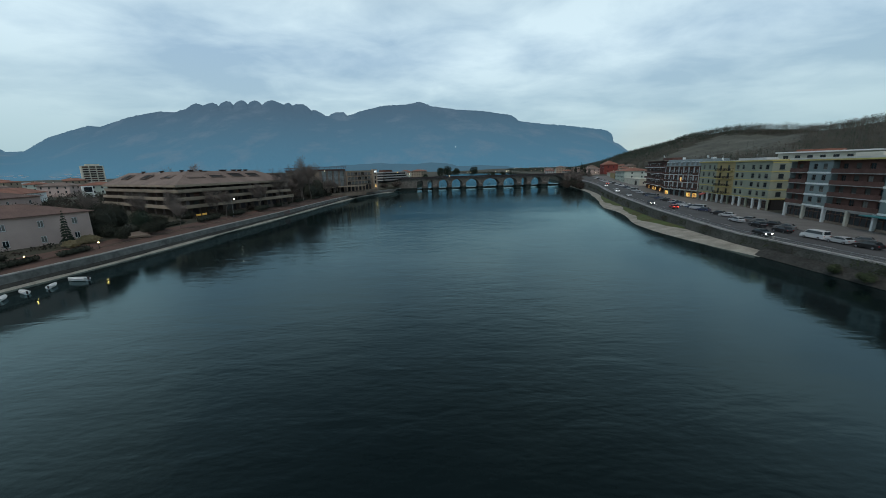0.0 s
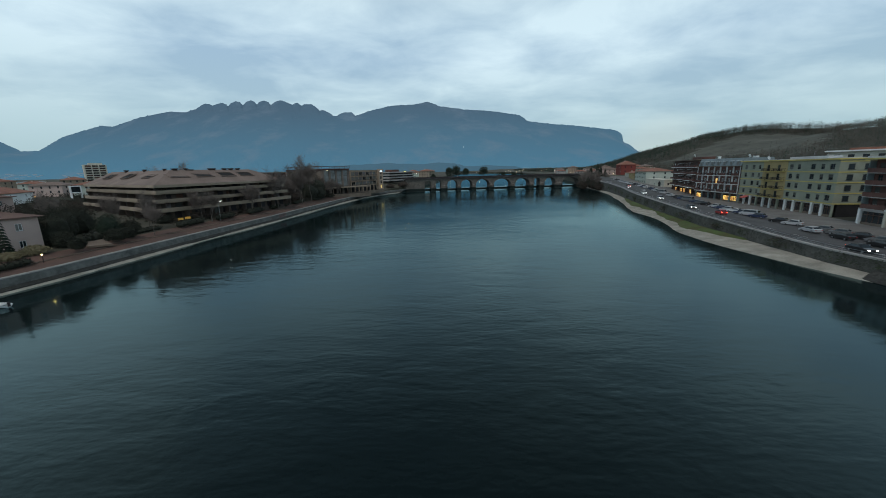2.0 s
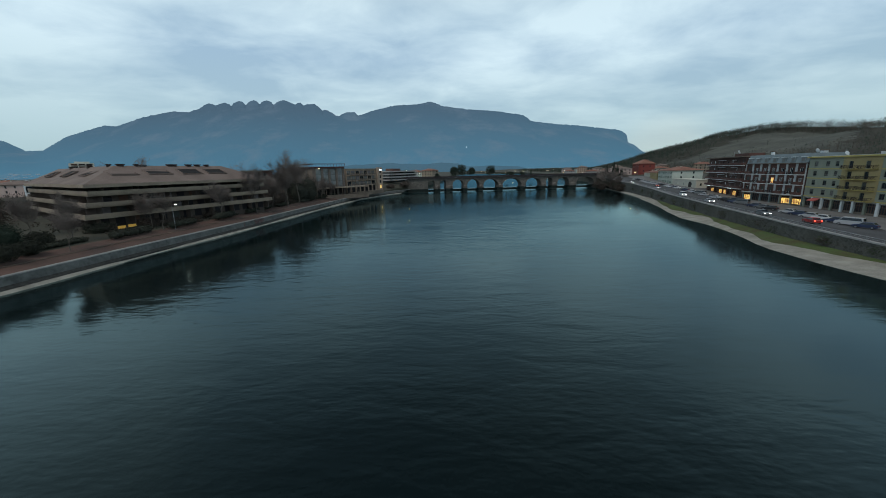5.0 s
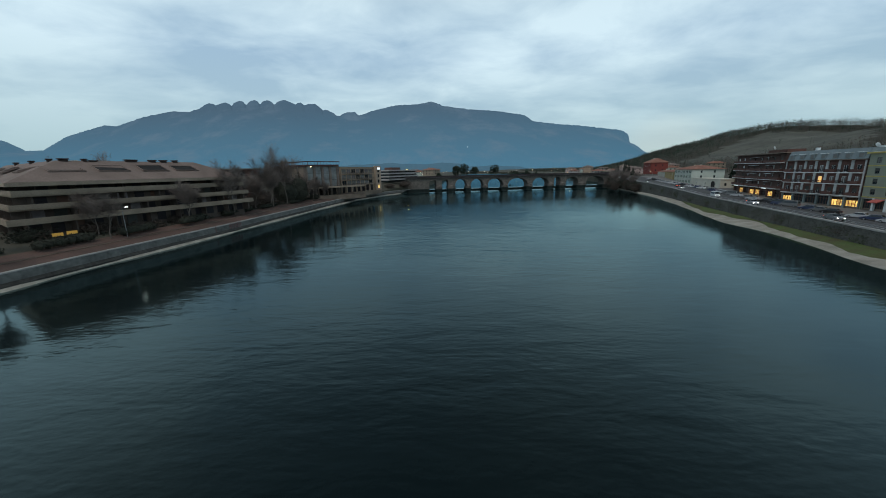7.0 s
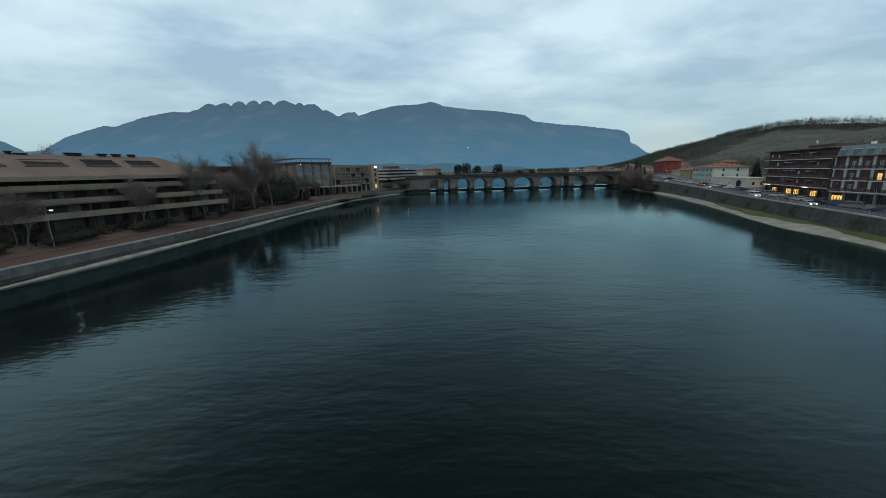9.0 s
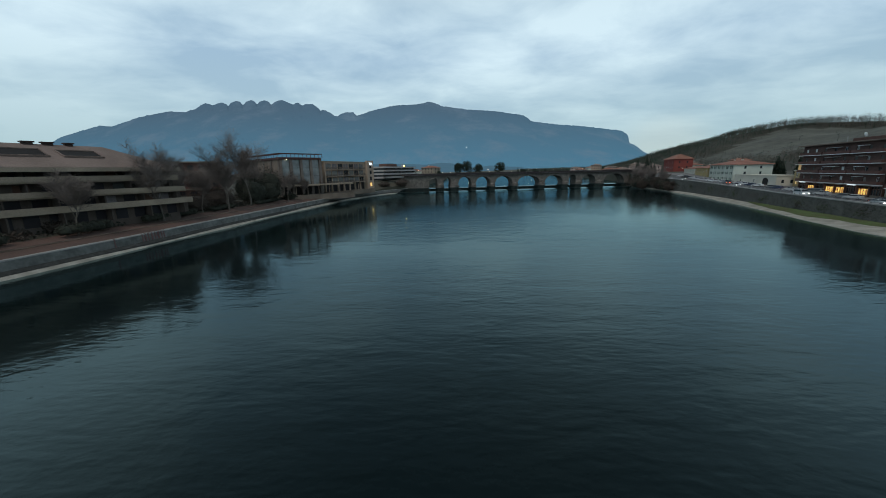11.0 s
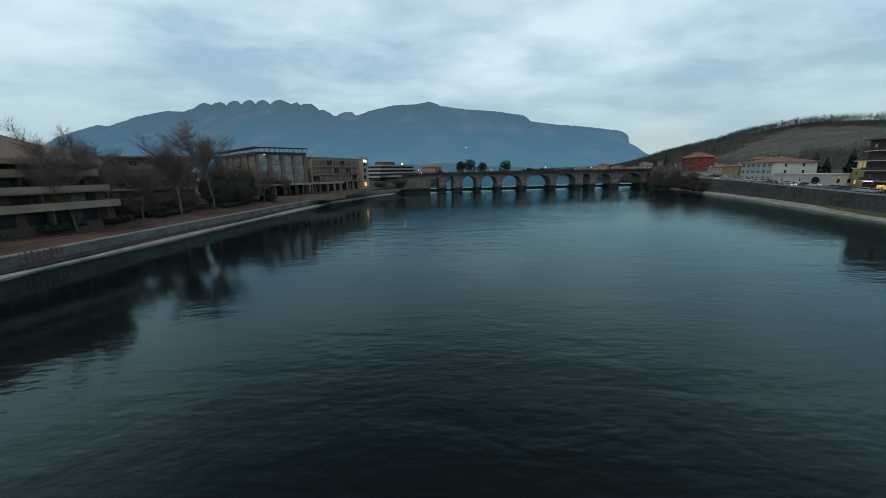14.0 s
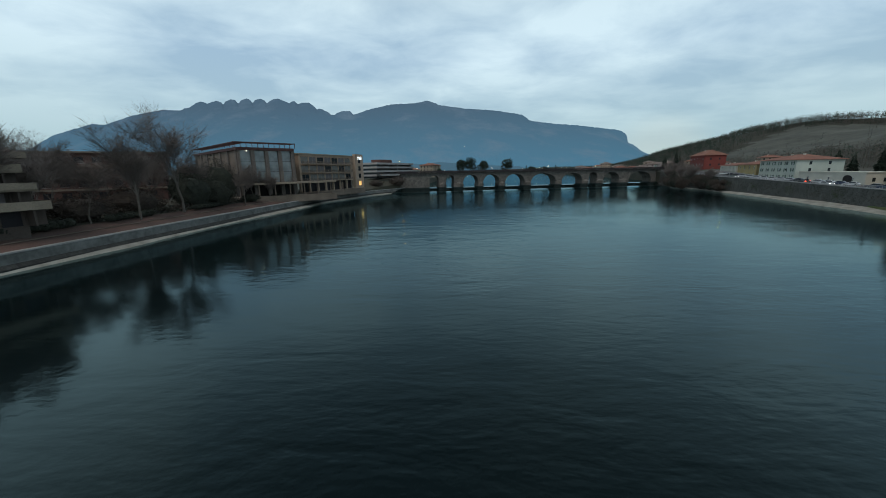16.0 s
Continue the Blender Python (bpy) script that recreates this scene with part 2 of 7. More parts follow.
M_HEAD = glow("headlight", (1.0, 0.95, 0.85), 14.0)
M_TAIL = glow("tail_light", (1.0, 0.06, 0.03), 10.0)
M_TOWNLIGHT = glow("town_light", (1.0, 0.78, 0.5), 5.0)
M_BARK = mat("bark", (0.13, 0.115, 0.10), 0.95, 0.35, 1.0, 9.0, 0.5)
M_TWIG = mat("twigs", (0.185, 0.155, 0.14), 0.95, 0.3, 3.0, 4.0, per=0.2)
M_WOOD_FAR = mat("bare_wood", (0.118, 0.108, 0.09), 0.95, 0.4, 20.0, 1.0)
M_FIR_FAR = mat("far_evergreen", (0.042, 0.07, 0.05), 0.95, 0.4, 20.0, 1.0)
M_HEDGE = mat("hedge_leaf", (0.03, 0.034, 0.024), 0.9, 0.5, 1.0, 8.0, 0.5)
M_CONIFER = mat("conifer_needles", (0.02, 0.035, 0.022), 0.9, 0.5, 1.5, 6.0, 0.4)
M_REED = mat("dry_reed", (0.24, 0.205, 0.125), 0.95, 0.35, 1.5, 7.0, 0.4)
M_BUSH = mat("brown_bush", (0.055, 0.043, 0.035), 0.95, 0.5, 1.5, 5.0, 0.5)
M_IVY = mat("ivy", (0.04, 0.055, 0.025), 0.95, 0.5, 1.5, 5.0, 0.6)
M_TYRE = mat("tyre", (0.02, 0.02, 0.02), 0.9)
M_RIM = mat("alloy", (0.4, 0.4, 0.42), 0.35, 0.1, metal=0.9)
M_BOATW = mat("white_gelcoat", (0.62, 0.64, 0.65), 0.35, 0.12, 1.0, 8.0)
M_AWN = mat("red_awning", (0.50, 0.12, 0.10), 0.85, 0.2, 1.0, 5.0)
M_CAR = {}
for nm, c in (("silver", (0.42, 0.43, 0.45)), ("white", (0.62, 0.63, 0.64)), ("black", (0.018, 0.018, 0.02)), ("navy", (0.025, 0.04, 0.09)),
              ("red", (0.36, 0.03, 0.03)), ("grey", (0.14, 0.145, 0.15)), ("green", (0.04, 0.075, 0.05))):
    M_CAR[nm] = mat(nm + "_car_paint", c, 0.28, 0.08, 2.0, 6.0, spec=0.6)


def water_material():
    m = bpy.data.materials.new("river_water")
    m.use_nodes = True
    n, l = m.node_tree.nodes, m.node_tree.links
    n.remove(n["Principled BSDF"])
    # greenish body of the water under a mirror that strengthens towards the horizon
    deep, gloss, mixed, fres = n.new("ShaderNodeBsdfDiffuse"), n.new("ShaderNodeBsdfGlossy"), n.new("ShaderNodeMixShader"), n.new("ShaderNodeFresnel")
    deep.inputs["Color"].default_value = (0.0042, 0.0085, 0.0092, 1)
    gloss.inputs["Color"].default_value, gloss.inputs["Roughness"].default_value = (0.59, 0.79, 0.82, 1), 0.08
    fres.inputs["IOR"].default_value = 1.33
    l.new(fres.outputs[0], mixed.inputs[0]); l.new(deep.outputs[0], mixed.inputs[1]); l.new(gloss.outputs[0], mixed.inputs[2])
    l.new(mixed.outputs[0], n["Material Output"].inputs["Surface"])
    co = n.new("ShaderNodeTexCoord")
    mp = n.new("ShaderNodeMapping"); mp.inputs["Scale"].default_value = (0.42, 1.0, 1.0); mp.inputs["Rotation"].default_value = (0, 0, radians(8))
    l.new(co.outputs["Object"], mp.inputs[0])
    a, c, big = (n.new("ShaderNodeTexNoise") for _ in range(3))
    a.inputs["Scale"].default_value, a.inputs["Detail"].default_value, a.inputs["Distortion"].default_value = 0.36, 5, 0.5
    c.inputs["Scale"].default_value, c.inputs["Detail"].default_value = 1.7, 3
    big.inputs["Scale"].default_value, big.inputs["Detail"].default_value = 0.03, 3
    for q in (a, c, big):
        l.new(mp.outputs[0], q.inputs["Vector"])
    mr = n.new("ShaderNodeMapRange"); mr.inputs["From Min"].default_value, mr.inputs["From Max"].default_value = 0.35, 0.68
    mr.inputs["To Min"].default_value, mr.inputs["To Max"].default_value = 0.3, 1.0
    l.new(big.outputs["Fac"], mr.inputs["Value"])
    s = n.new("ShaderNodeMath"); s.operation = "MULTIPLY_ADD"; s.inputs[1].default_value = 0.34
    l.new(c.outputs["Fac"], s.inputs[0]); l.new(a.outputs["Fac"], s.inputs[2])
    w = n.new("ShaderNodeMath"); w.operation = "MULTIPLY"
    # ripples fall to 0.6 between y = 110 and 230, fitted to the camera's view
    sp = n.new("ShaderNodeSeparateXYZ"); l.new(co.outputs["Object"], sp.inputs[0])
    up = n.new("ShaderNodeMapRange"); up.inputs["From Min"].default_value, up.inputs["From Max"].default_value = 110, 230
    up.inputs["To Min"].default_value, up.inputs["To Max"].default_value = 1.0, 0.6
    l.new(sp.outputs["Y"], up.inputs["Value"])
    rough = n.new("ShaderNodeMath"); rough.operation = "MULTIPLY"
    l.new(mr.outputs[0], rough.inputs[0]); l.new(up.outputs[0], rough.inputs[1])
    # slack, almost flat water within a stone's throw of either bank
    def sums(socket, factor, plus):
        k = n.new("ShaderNodeMath"); k.operation = "MULTIPLY_ADD"; k.inputs[1].default_value = factor
        l.new(socket, k.inputs[0])
        if isinstance(plus, float):
            k.inputs[2].default_value = plus
        else:
            l.new(plus, k.inputs[2])
        return k.outputs[0]
    past = n.new("ShaderNodeMath"); past.operation = "MAXIMUM"; past.inputs[1].default_value = 90.0
    l.new(sp.outputs["Y"], past.inputs[0])
    right = sums(sp.outputs["X"], -1.0, sums(past.outputs[0], 0.262, 67 - 0.262 * 90))
    left = sums(sp.outputs["Y"], -0.13, sums(sp.outputs["X"], 1.3, 108.0))
    near = n.new("ShaderNodeMath"); near.operation = "MINIMUM"
    l.new(right, near.inputs[0]); l.new(left, near.inputs[1])
    calm = n.new("ShaderNodeMapRange"); calm.interpolation_type = "SMOOTHSTEP"
    calm.inputs["From Min"].default_value, calm.inputs["From Max"].default_value = 20, 62
    calm.inputs["To Min"].default_value = 0.24
    l.new(sums(big.outputs["Fac"], 24.0, sums(near.outputs[0], 1.0, -12.0)), calm.inputs["Value"])
    still = n.new("ShaderNodeMath"); still.operation = "MULTIPLY"
    l.new(rough.outputs[0], still.inputs[0]); l.new(calm.outputs[0], still.inputs[1])
    l.new(s.outputs[0], w.inputs[0]); l.new(still.outputs[0], w.inputs[1])
    # bump alone leans the flat water's shading to the banks, lengthening dark reflections there
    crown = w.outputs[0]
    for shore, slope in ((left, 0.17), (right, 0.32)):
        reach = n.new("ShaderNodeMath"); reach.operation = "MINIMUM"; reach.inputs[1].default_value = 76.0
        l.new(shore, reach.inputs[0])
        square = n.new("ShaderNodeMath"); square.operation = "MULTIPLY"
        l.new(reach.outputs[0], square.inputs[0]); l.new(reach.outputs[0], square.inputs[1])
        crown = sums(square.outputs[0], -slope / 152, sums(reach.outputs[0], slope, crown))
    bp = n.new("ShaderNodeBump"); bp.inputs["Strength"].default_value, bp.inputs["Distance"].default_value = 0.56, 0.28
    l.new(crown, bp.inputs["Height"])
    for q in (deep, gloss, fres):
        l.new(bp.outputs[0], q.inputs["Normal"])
    return m


def mountain_material(name, low, high, rock):
    """Far backdrop slopes: evening haze painted into their colour by height and into emission."""
    m = bpy.data.materials.new(name)
    m.use_nodes = True
    n, l = m.node_tree.nodes, m.node_tree.links
    b = n["Principled BSDF"]
    b.inputs["Roughness"].default_value = 1.0
    b.inputs["Specular IOR Level"].default_value = 0.0
    co = n.new("ShaderNodeTexCoord"); sp = n.new("ShaderNodeSeparateXYZ")
    l.new(co.outputs["Object"], sp.inputs[0])
    q, q2 = n.new("ShaderNodeTexNoise"), n.new("ShaderNodeTexNoise")
    q.inputs["Scale"].default_value, q.inputs["Detail"].default_value = 0.003, 7
    q2.inputs["Scale"].default_value, q2.inputs["Detail"].default_value = 0.02, 6
    for k in (q, q2):
        l.new(co.outputs["Object"], k.inputs["Vector"])
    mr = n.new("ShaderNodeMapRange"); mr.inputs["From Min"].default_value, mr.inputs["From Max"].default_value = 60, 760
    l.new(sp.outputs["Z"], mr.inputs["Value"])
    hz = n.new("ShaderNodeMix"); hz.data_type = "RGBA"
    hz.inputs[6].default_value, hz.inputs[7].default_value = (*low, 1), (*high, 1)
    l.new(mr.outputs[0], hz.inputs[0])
    r = n.new("ShaderNodeValToRGB")
    r.color_ramp.elements[0].position, r.color_ramp.elements[0].color = 0.50, (0, 0, 0, 1)
    r.color_ramp.elements[1].position, r.color_ramp.elements[1].color = 0.70, (0.55, 0.55, 0.55, 1)
    mm = n.new("ShaderNodeMix"); mm.inputs[0].default_value = 0.2
    l.new(q.outputs["Fac"], mm.inputs[2]); l.new(q2.outputs["Fac"], mm.inputs[3]); l.new(mm.outputs[0], r.inputs[0])
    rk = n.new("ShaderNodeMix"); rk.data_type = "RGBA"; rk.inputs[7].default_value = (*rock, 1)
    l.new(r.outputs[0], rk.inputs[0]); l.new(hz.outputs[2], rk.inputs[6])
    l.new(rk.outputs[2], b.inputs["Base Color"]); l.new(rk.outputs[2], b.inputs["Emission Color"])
    # glow stands for the haze's own light; the slopes are no source
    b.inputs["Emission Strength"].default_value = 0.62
    return m


M_WATER = water_material()
M_MOUNT = mountain_material("haze_tinted_mountain", (0.062, 0.149, 0.216), (0.060, 0.101, 0.143), (0.115, 0.16, 0.205))


# ---- building blocks ----
def mesh_of(name, bm, material):
    me = bpy.data.meshes.new(name)
    bm.to_mesh(me)
    bm.free()
    me.materials.append(material)
    return me


def part(name, bm, material, parent, label=""):
    ob = new(name, bm if isinstance(bm, bpy.types.Mesh) else mesh_of(name, bm, material))
    ob.parent = parent
    if label:
        ob["label"] = label
    return ob


def thing(name, m, label, category, group="", kind=""):
    ob = new(name)
    ob.matrix_basis = m
    ob.empty_display_size = 0.5
    return tagged(ob, label, category, group, kind)


def solo(name, bm, material, label, category="", group="", kind="", m=None):
    ob = new(name, mesh_of(name, bm, material))
    if m is not None:
        ob.matrix_basis = m
    return tagged(ob, label, category, group, kind)


def box(bm, x0, y0, z0, x1, y1, z1, m=None):
    v = [bm.verts.new((x, y, z)) for z in (z0, z1) for x, y in ((x0, y0), (x1, y0), (x1, y1), (x0, y1))]
    for f in ((0, 3, 2, 1), (4, 5, 6, 7), (0, 1, 5, 4), (1, 2, 6, 5), (2, 3, 7, 6), (3, 0, 4, 7)):
        bm.faces.new([v[k] for k in f])
    if m is not None:
        for q in v:
            q.co = m @ q.co
    return v


def boxes(*rows):
    bm = bmesh.new()
    for r in rows:
        box(bm, *r)
    return bm


def bevelled(bm, width=0.03):
    bmesh.ops.bevel(bm, geom=bm.edges[:], offset=width, segments=1, affect="EDGES")
    return bm


def tube(bm, p, q, r0, r1, n=6):
    p, q = Vector(p), Vector(q)
    d = (q - p).normalized()
    a = d.orthogonal().normalized()
    b = d.cross(a)
    rings = []
    for c, r in ((p, r0), (q, r1)):
        rings.append([bm.verts.new(c + (a * math.cos(6.28318 * k / n) + b * math.sin(6.28318 * k / n)) * r) for k in range(n)])
    for k in range(n):
        bm.faces.new((rings[0][k], rings[0][(k + 1) % n], rings[1][(k + 1) % n], rings[1][k]))
    bm.faces.new(rings[0][::-1]); bm.faces.new(rings[1])


def curve_at(rows, y):
    ys, xs = zip(*rows)
    return float(np.interp(y, ys, xs))


def band(bm, line, widths, heights):
    """A strip swept along a line of (x, y, z): at each point a row of offsets across (to its right) and heights."""
    n = len(line)
    rows = []
    for k, (x, y, z) in enumerate(line):
        a, b = Vector(line[max(k - 1, 0)][:2]), Vector(line[min(k + 1, n - 1)][:2])
        d = (b - a).normalized()
        s = Vector((d.y, -d.x))
        rows.append([bm.verts.new((x + s.x * w, y + s.y * w, z + h)) for w, h in zip(widths, heights)])
    for p, q in zip(rows, rows[1:]):
        for k in range(len(widths) - 1):
            bm.faces.new((p[k], p[k + 1], q[k + 1], q[k]))
    for r, flip in ((rows[0], 1), (rows[-1], 0)):
        if len(r) > 2:
            bm.faces.new(r[::-1] if flip else r)
    return bm


def facade_frame(a, b, z):
    """Local frame of a front: x from a to b, y inwards, z up."""
    d = (Vector(b) - Vector(a)).normalized()
    return Matrix(((d.x, -d.y, 0, a[0]), (d.y, d.x, 0, a[1]), (0, 0, 1, z), (0, 0, 0, 1))), (Vector(b) - Vector(a)).length


def pierced(bm, length, z0, z1, holes, y0=0.0, y1=0.35):
    """A wall from x = 0 to length with openings (x0, z0, x1, z1) through it."""
    xs = sorted({0.0, length, *[h[0] for h in holes], *[h[2] for h in holes]})
    zs = sorted({z0, z1, *[h[1] for h in holes], *[h[3] for h in holes]})
    for xa, xb in zip(xs, xs[1:]):
        run = None
        for za, zb in list(zip(zs, zs[1:])) + [(None, None)]:
            solid = za is not None and not any(h[0] < (xa + xb) / 2 < h[2] and h[1] < (za + zb) / 2 < h[3] for h in holes)
            if solid:
                run = (run[0], zb) if run else (za, zb)
            elif run:
                box(bm, xa, y0, run[0], xb, y1, run[1])
                run = None
    return bm


window_cache = {}


def window(parent, x, z, w, h, pane=None, frame_mat=None, shutter=None, y=0.0):
    """A window in an opening of the parent's front: frame, pane, and a sill; perhaps a half-lowered roller shutter."""
    pane, frame_mat = pane or M_GLASS, frame_mat or M_WHITE
    key = (round(w, 2), round(h, 2))
    if key not in window_cache:
        t = 0.09
        fr = boxes((0, 0.14, 0, t, 0.22, h), (w - t, 0.14, 0, w, 0.22, h), (t, 0.14, 0, w - t, 0.22, t), (t, 0.14, h - t, w - t, 0.22, h), (w / 2 - 0.04, 0.145, t, w / 2 + 0.04, 0.215, h - t))
        window_cache[key] = [(fr.copy(), fr)[0], boxes((t, 0.17, t, w - t, 0.19, h - t)), boxes((-0.08, -0.08, -0.07, w + 0.08, 0.14, 0.0)), boxes((0.02, 0.09, h * 0.45, w - 0.02, 0.13, h))]
        window_cache[key] = [mesh_of(nm, b, M_WHITE) for nm, b in zip(("window_frame", "pane", "sill", "shutter"), window_cache[key])]
    me = window_cache[key]

    def put(k, name, material, under):
        mk = (key, k, material.name)
        if mk not in window_cache:
            c = me[k].copy(); c.materials.clear(); c.materials.append(material)
            window_cache[mk] = c
        ob = part(name, window_cache[mk], material, under)
        return ob
    fr = put(0, "window", frame_mat, parent)
    fr.location = (x, y, z)
    put(1, "pane", pane, fr)
    put(2, "sill", M_COPING, fr)
    if shutter:
        put(3, "roller_shutter", shutter, fr)
    return fr


def balcony(parent, x, z, w, depth, slab_mat, rail_mat, solid=False):
    """A balcony slab standing out from the front, with a parapet or a barred railing."""
    s = part("balcony", boxes((x, -depth, z - 0.2, x + w, 0.0, z)), slab_mat, parent)
    bm = bmesh.new()
    if solid:
        box(bm, x, -depth, z, x + w, -depth + 0.1, z + 1.0)
        box(bm, x, -depth + 0.1, z, x + 0.1, 0, z + 1.0)
        box(bm, x + w - 0.1, -depth + 0.1, z, x + w, 0, z + 1.0)
    else:
        box(bm, x, -depth, z + 0.95, x + w, -depth + 0.06, z + 1.02)
        for sx in (x, x + w - 0.05):
            box(bm, sx, -depth + 0.06, z + 0.95, sx + 0.05, 0, z + 1.02)
        k = int(w / 0.16)
        for q in range(k + 1):
            sx = x + (w - 0.03) * q / k
            box(bm, sx, -depth + 0.015, z, sx + 0.03, -depth + 0.045, z + 0.95)
        for q in range(1, int(depth / 0.2)):
            for sx in (x + 0.01, x + w - 0.04):
                box(bm, sx, -depth + 0.2 * q, z, sx + 0.03, -depth + 0.2 * q + 0.03, z + 0.95)
    part("railing", bm, rail_mat, s)
    return s


# ---- ground, water, banks ----
LEFT = [(-400, -150), (-40, -91), (0, -85), (40, -79), (80, -73.5), (120, -71), (160, -67.5), (200, -65.5), (240, -63), (280, -59), (320, -47), (348, -32), (420, -20), (700, 0), (1500, 60)]
RIGHT = [(-400, 60), (0, 67), (80, 67), (120, 72), (160, 82), (200, 93), (240, 106), (280, 116), (320, 123), (360, 130), (420, 140), (700, 190), (1500, 260)]
ROADZ = [(-400, 2.5), (85, 2.55), (100, 2.9), (120, 3.5), (160, 4.0), (200, 4.4), (240, 5.0), (270, 5.7), (300, 6.2), (350, 8.2), (390, 9.4), (430, 8.5), (520, 6.0), (5000, 6.0)]


SHOPZ = [(-400, 1.5), (120, 1.65), (180, 1.7), (215, 2.5), (240, 3.2), (300, 4.7), (350, 8.0), (390, 9.4), (430, 8.5), (520, 6.0), (5000, 6.0)]
WALLZ = [(-400, 3.0), (85, 3.05), (100, 3.5), (120, 4.1), (160, 4.6), (200, 5.0), (240, 5.6), (270, 6.3), (300, 6.8), (350, 8.7), (390, 9.7)]


def across(y, d):
    """Height of road and forecourt that many metres behind the river wall: they fall towards the houses, a slope fitted
    to the camera's view.
    """
    u = max(0.0, min(1.0, (d - 3) / 30))
    return road_z(y) + (curve_at(SHOPZ, y) - road_z(y)) * u


def wall_z(y): return curve_at(WALLZ, y)
def left_x(y): return curve_at(LEFT, y)
def right_x(y): return curve_at(RIGHT, y)
def road_z(y): return curve_at(ROADZ, y)


bm = bmesh.new()
rows = []
ys = list(range(-400, 440, 20)) + [460, 500, 560, 640, 740, 860, 1000, 1200, 1500, 2000, 2800, 3800, 5200]
for y in ys:
    lx, rx, rz = left_x(y), right_x(y), road_z(y)
    lz = 2.0 + (4.2 * max(0, min(1, (y - 300) / 60)) if y < 600 else 4.2)
    if y >= 1500:
        lx, rx = 80, 81
    row = [(-5500, 9), (lx - 900, 9), (lx - 400, 7), (lx - 160, 6), (lx - 60, 5.2), (lx - 26, max(4.4, lz + 1.7)), (lx - 12, lz + 1.5), (lx - 2.0, lz), (lx - 1.8, -0.4 if y < 1500 else 8), (lx + 8, -4 if y < 1500 else 8),
           (rx - 14, -4 if y < 1500 else 8), (rx + 0.5, -0.8 if y < 1500 else 8), (rx + 0.7, rz - 0.05), (rx + 33, across(y, 33) - 0.05), (rx + 60, across(y, 33) + 0.6), (rx + 130, 8), (rx + 300, 14), (5500, 14)]
    rows.append([bm.verts.new((x, y, z)) for x, z in row])
for p, q in zip(rows, rows[1:]):
    for k in range(len(p) - 1):
        bm.faces.new((p[k], p[k + 1], q[k + 1], q[k]))
solo("ground", bm, M_LAWN, "brown winter ground running along both river banks", "ground", kind="structure")

bm = bmesh.new()
B0, B1 = Vector((-36, 347)), Vector((150, 381))
# level step before the bridge; its height fits the piers to the camera's view
WEIR = ((-1000, 0.0), (-60, 0.0), (-14, 0.0), (-11, 0.4), (-8, 1.1), (-5, 1.9), (-2, 2.3), (12, 2.3), (1150, 2.3))
along = (B1 - B0).normalized()
prev = None
for d, z in WEIR:
    row = [bm.verts.new((B0.x + along.x * q - along.y * d, B0.y + along.y * q + along.x * d, z)) for q in range(-960, 1161, 40)]
    if prev:
        for k in range(len(row) - 1):
            bm.faces.new((prev[k], prev[k + 1], row[k + 1], row[k]))
    prev = row
solo("water", bm, M_WATER, "dark rippled river water reflecting the evening sky", "river", kind="structure")

LY = list(range(-400, 300, 10)) + [304, 312, 320, 328, 336, 344, 350]
l_line = [(left_x(y) - 1.2, y, 0) for y in LY]
wall_l = solo("wall_left", band(bmesh.new(), l_line, (0.5, 0.0, -0.7, -0.7), (-1.5, 2.3, 2.3, -1.5)), M_WALL_L, "pale grey stone river wall along the promenade", "river wall", kind="structure")
solo("coping_left", band(bmesh.new(), l_line, (0.12, 0.12, -0.8, -0.8), (2.3, 2.5, 2.5, 2.3)), M_COPING, "weathered stone coping on the promenade wall", "coping", kind="structure")
solo("toe_left", band(bmesh.new(), l_line, (0.4, 0.95, 0.85, 0.2), (1.0, 0.5, -0.4, -0.4)), M_TOE, "dark wet rubble along the foot of the wall", "rubble", kind="structure")
bm = bmesh.new()
prev = None
for y in range(-400, 341, 4):
    x = left_x(y) - 1.2
    w = 1.6 + 0.7 * noise.noise((y * 0.045, 7, 0)) + 0.5 * noise.noise((y * 0.21, 9, 0)) + (0.8 if 230 < y < 330 else 0)
    row = [bm.verts.new(c) for c in ((x + 0.3, y, 0.55), (x + w * 0.5, y, 0.42), (x + w, y, 0.04), (x + w + 1.6, y, -0.9))]
    if prev:
        for k in range(3):
            bm.faces.new((prev[k], prev[k + 1], row[k + 1], row[k]))
    prev = row
bmesh.ops.recalc_face_normals(bm, faces=bm.faces[:])
solo("beach_left", bm, M_BEACH, "narrow pale gravel strip below the river wall", "beach", kind="structure")
l_prom = [(left_x(y) - 1.95, y, -0.45) for y in LY]
solo("promenade", band(bmesh.new(), l_prom, (0.0, -4.5, -9.0), (2.55, 3.25, 3.9)), M_LEAVES, "promenade covered with reddish fallen leaves", "promenade", kind="structure")
bm = bmesh.new()
band(bm, [(left_x(y) - 6.4, y, -1.2) for y in range(-400, 341, 10)], (0.0, -0.3, -0.3), (4.09, 4.09, 4.2))
solo("path_kerb", bm, M_CONC_D, "stone kerb dividing the promenade", "kerb", kind="structure")

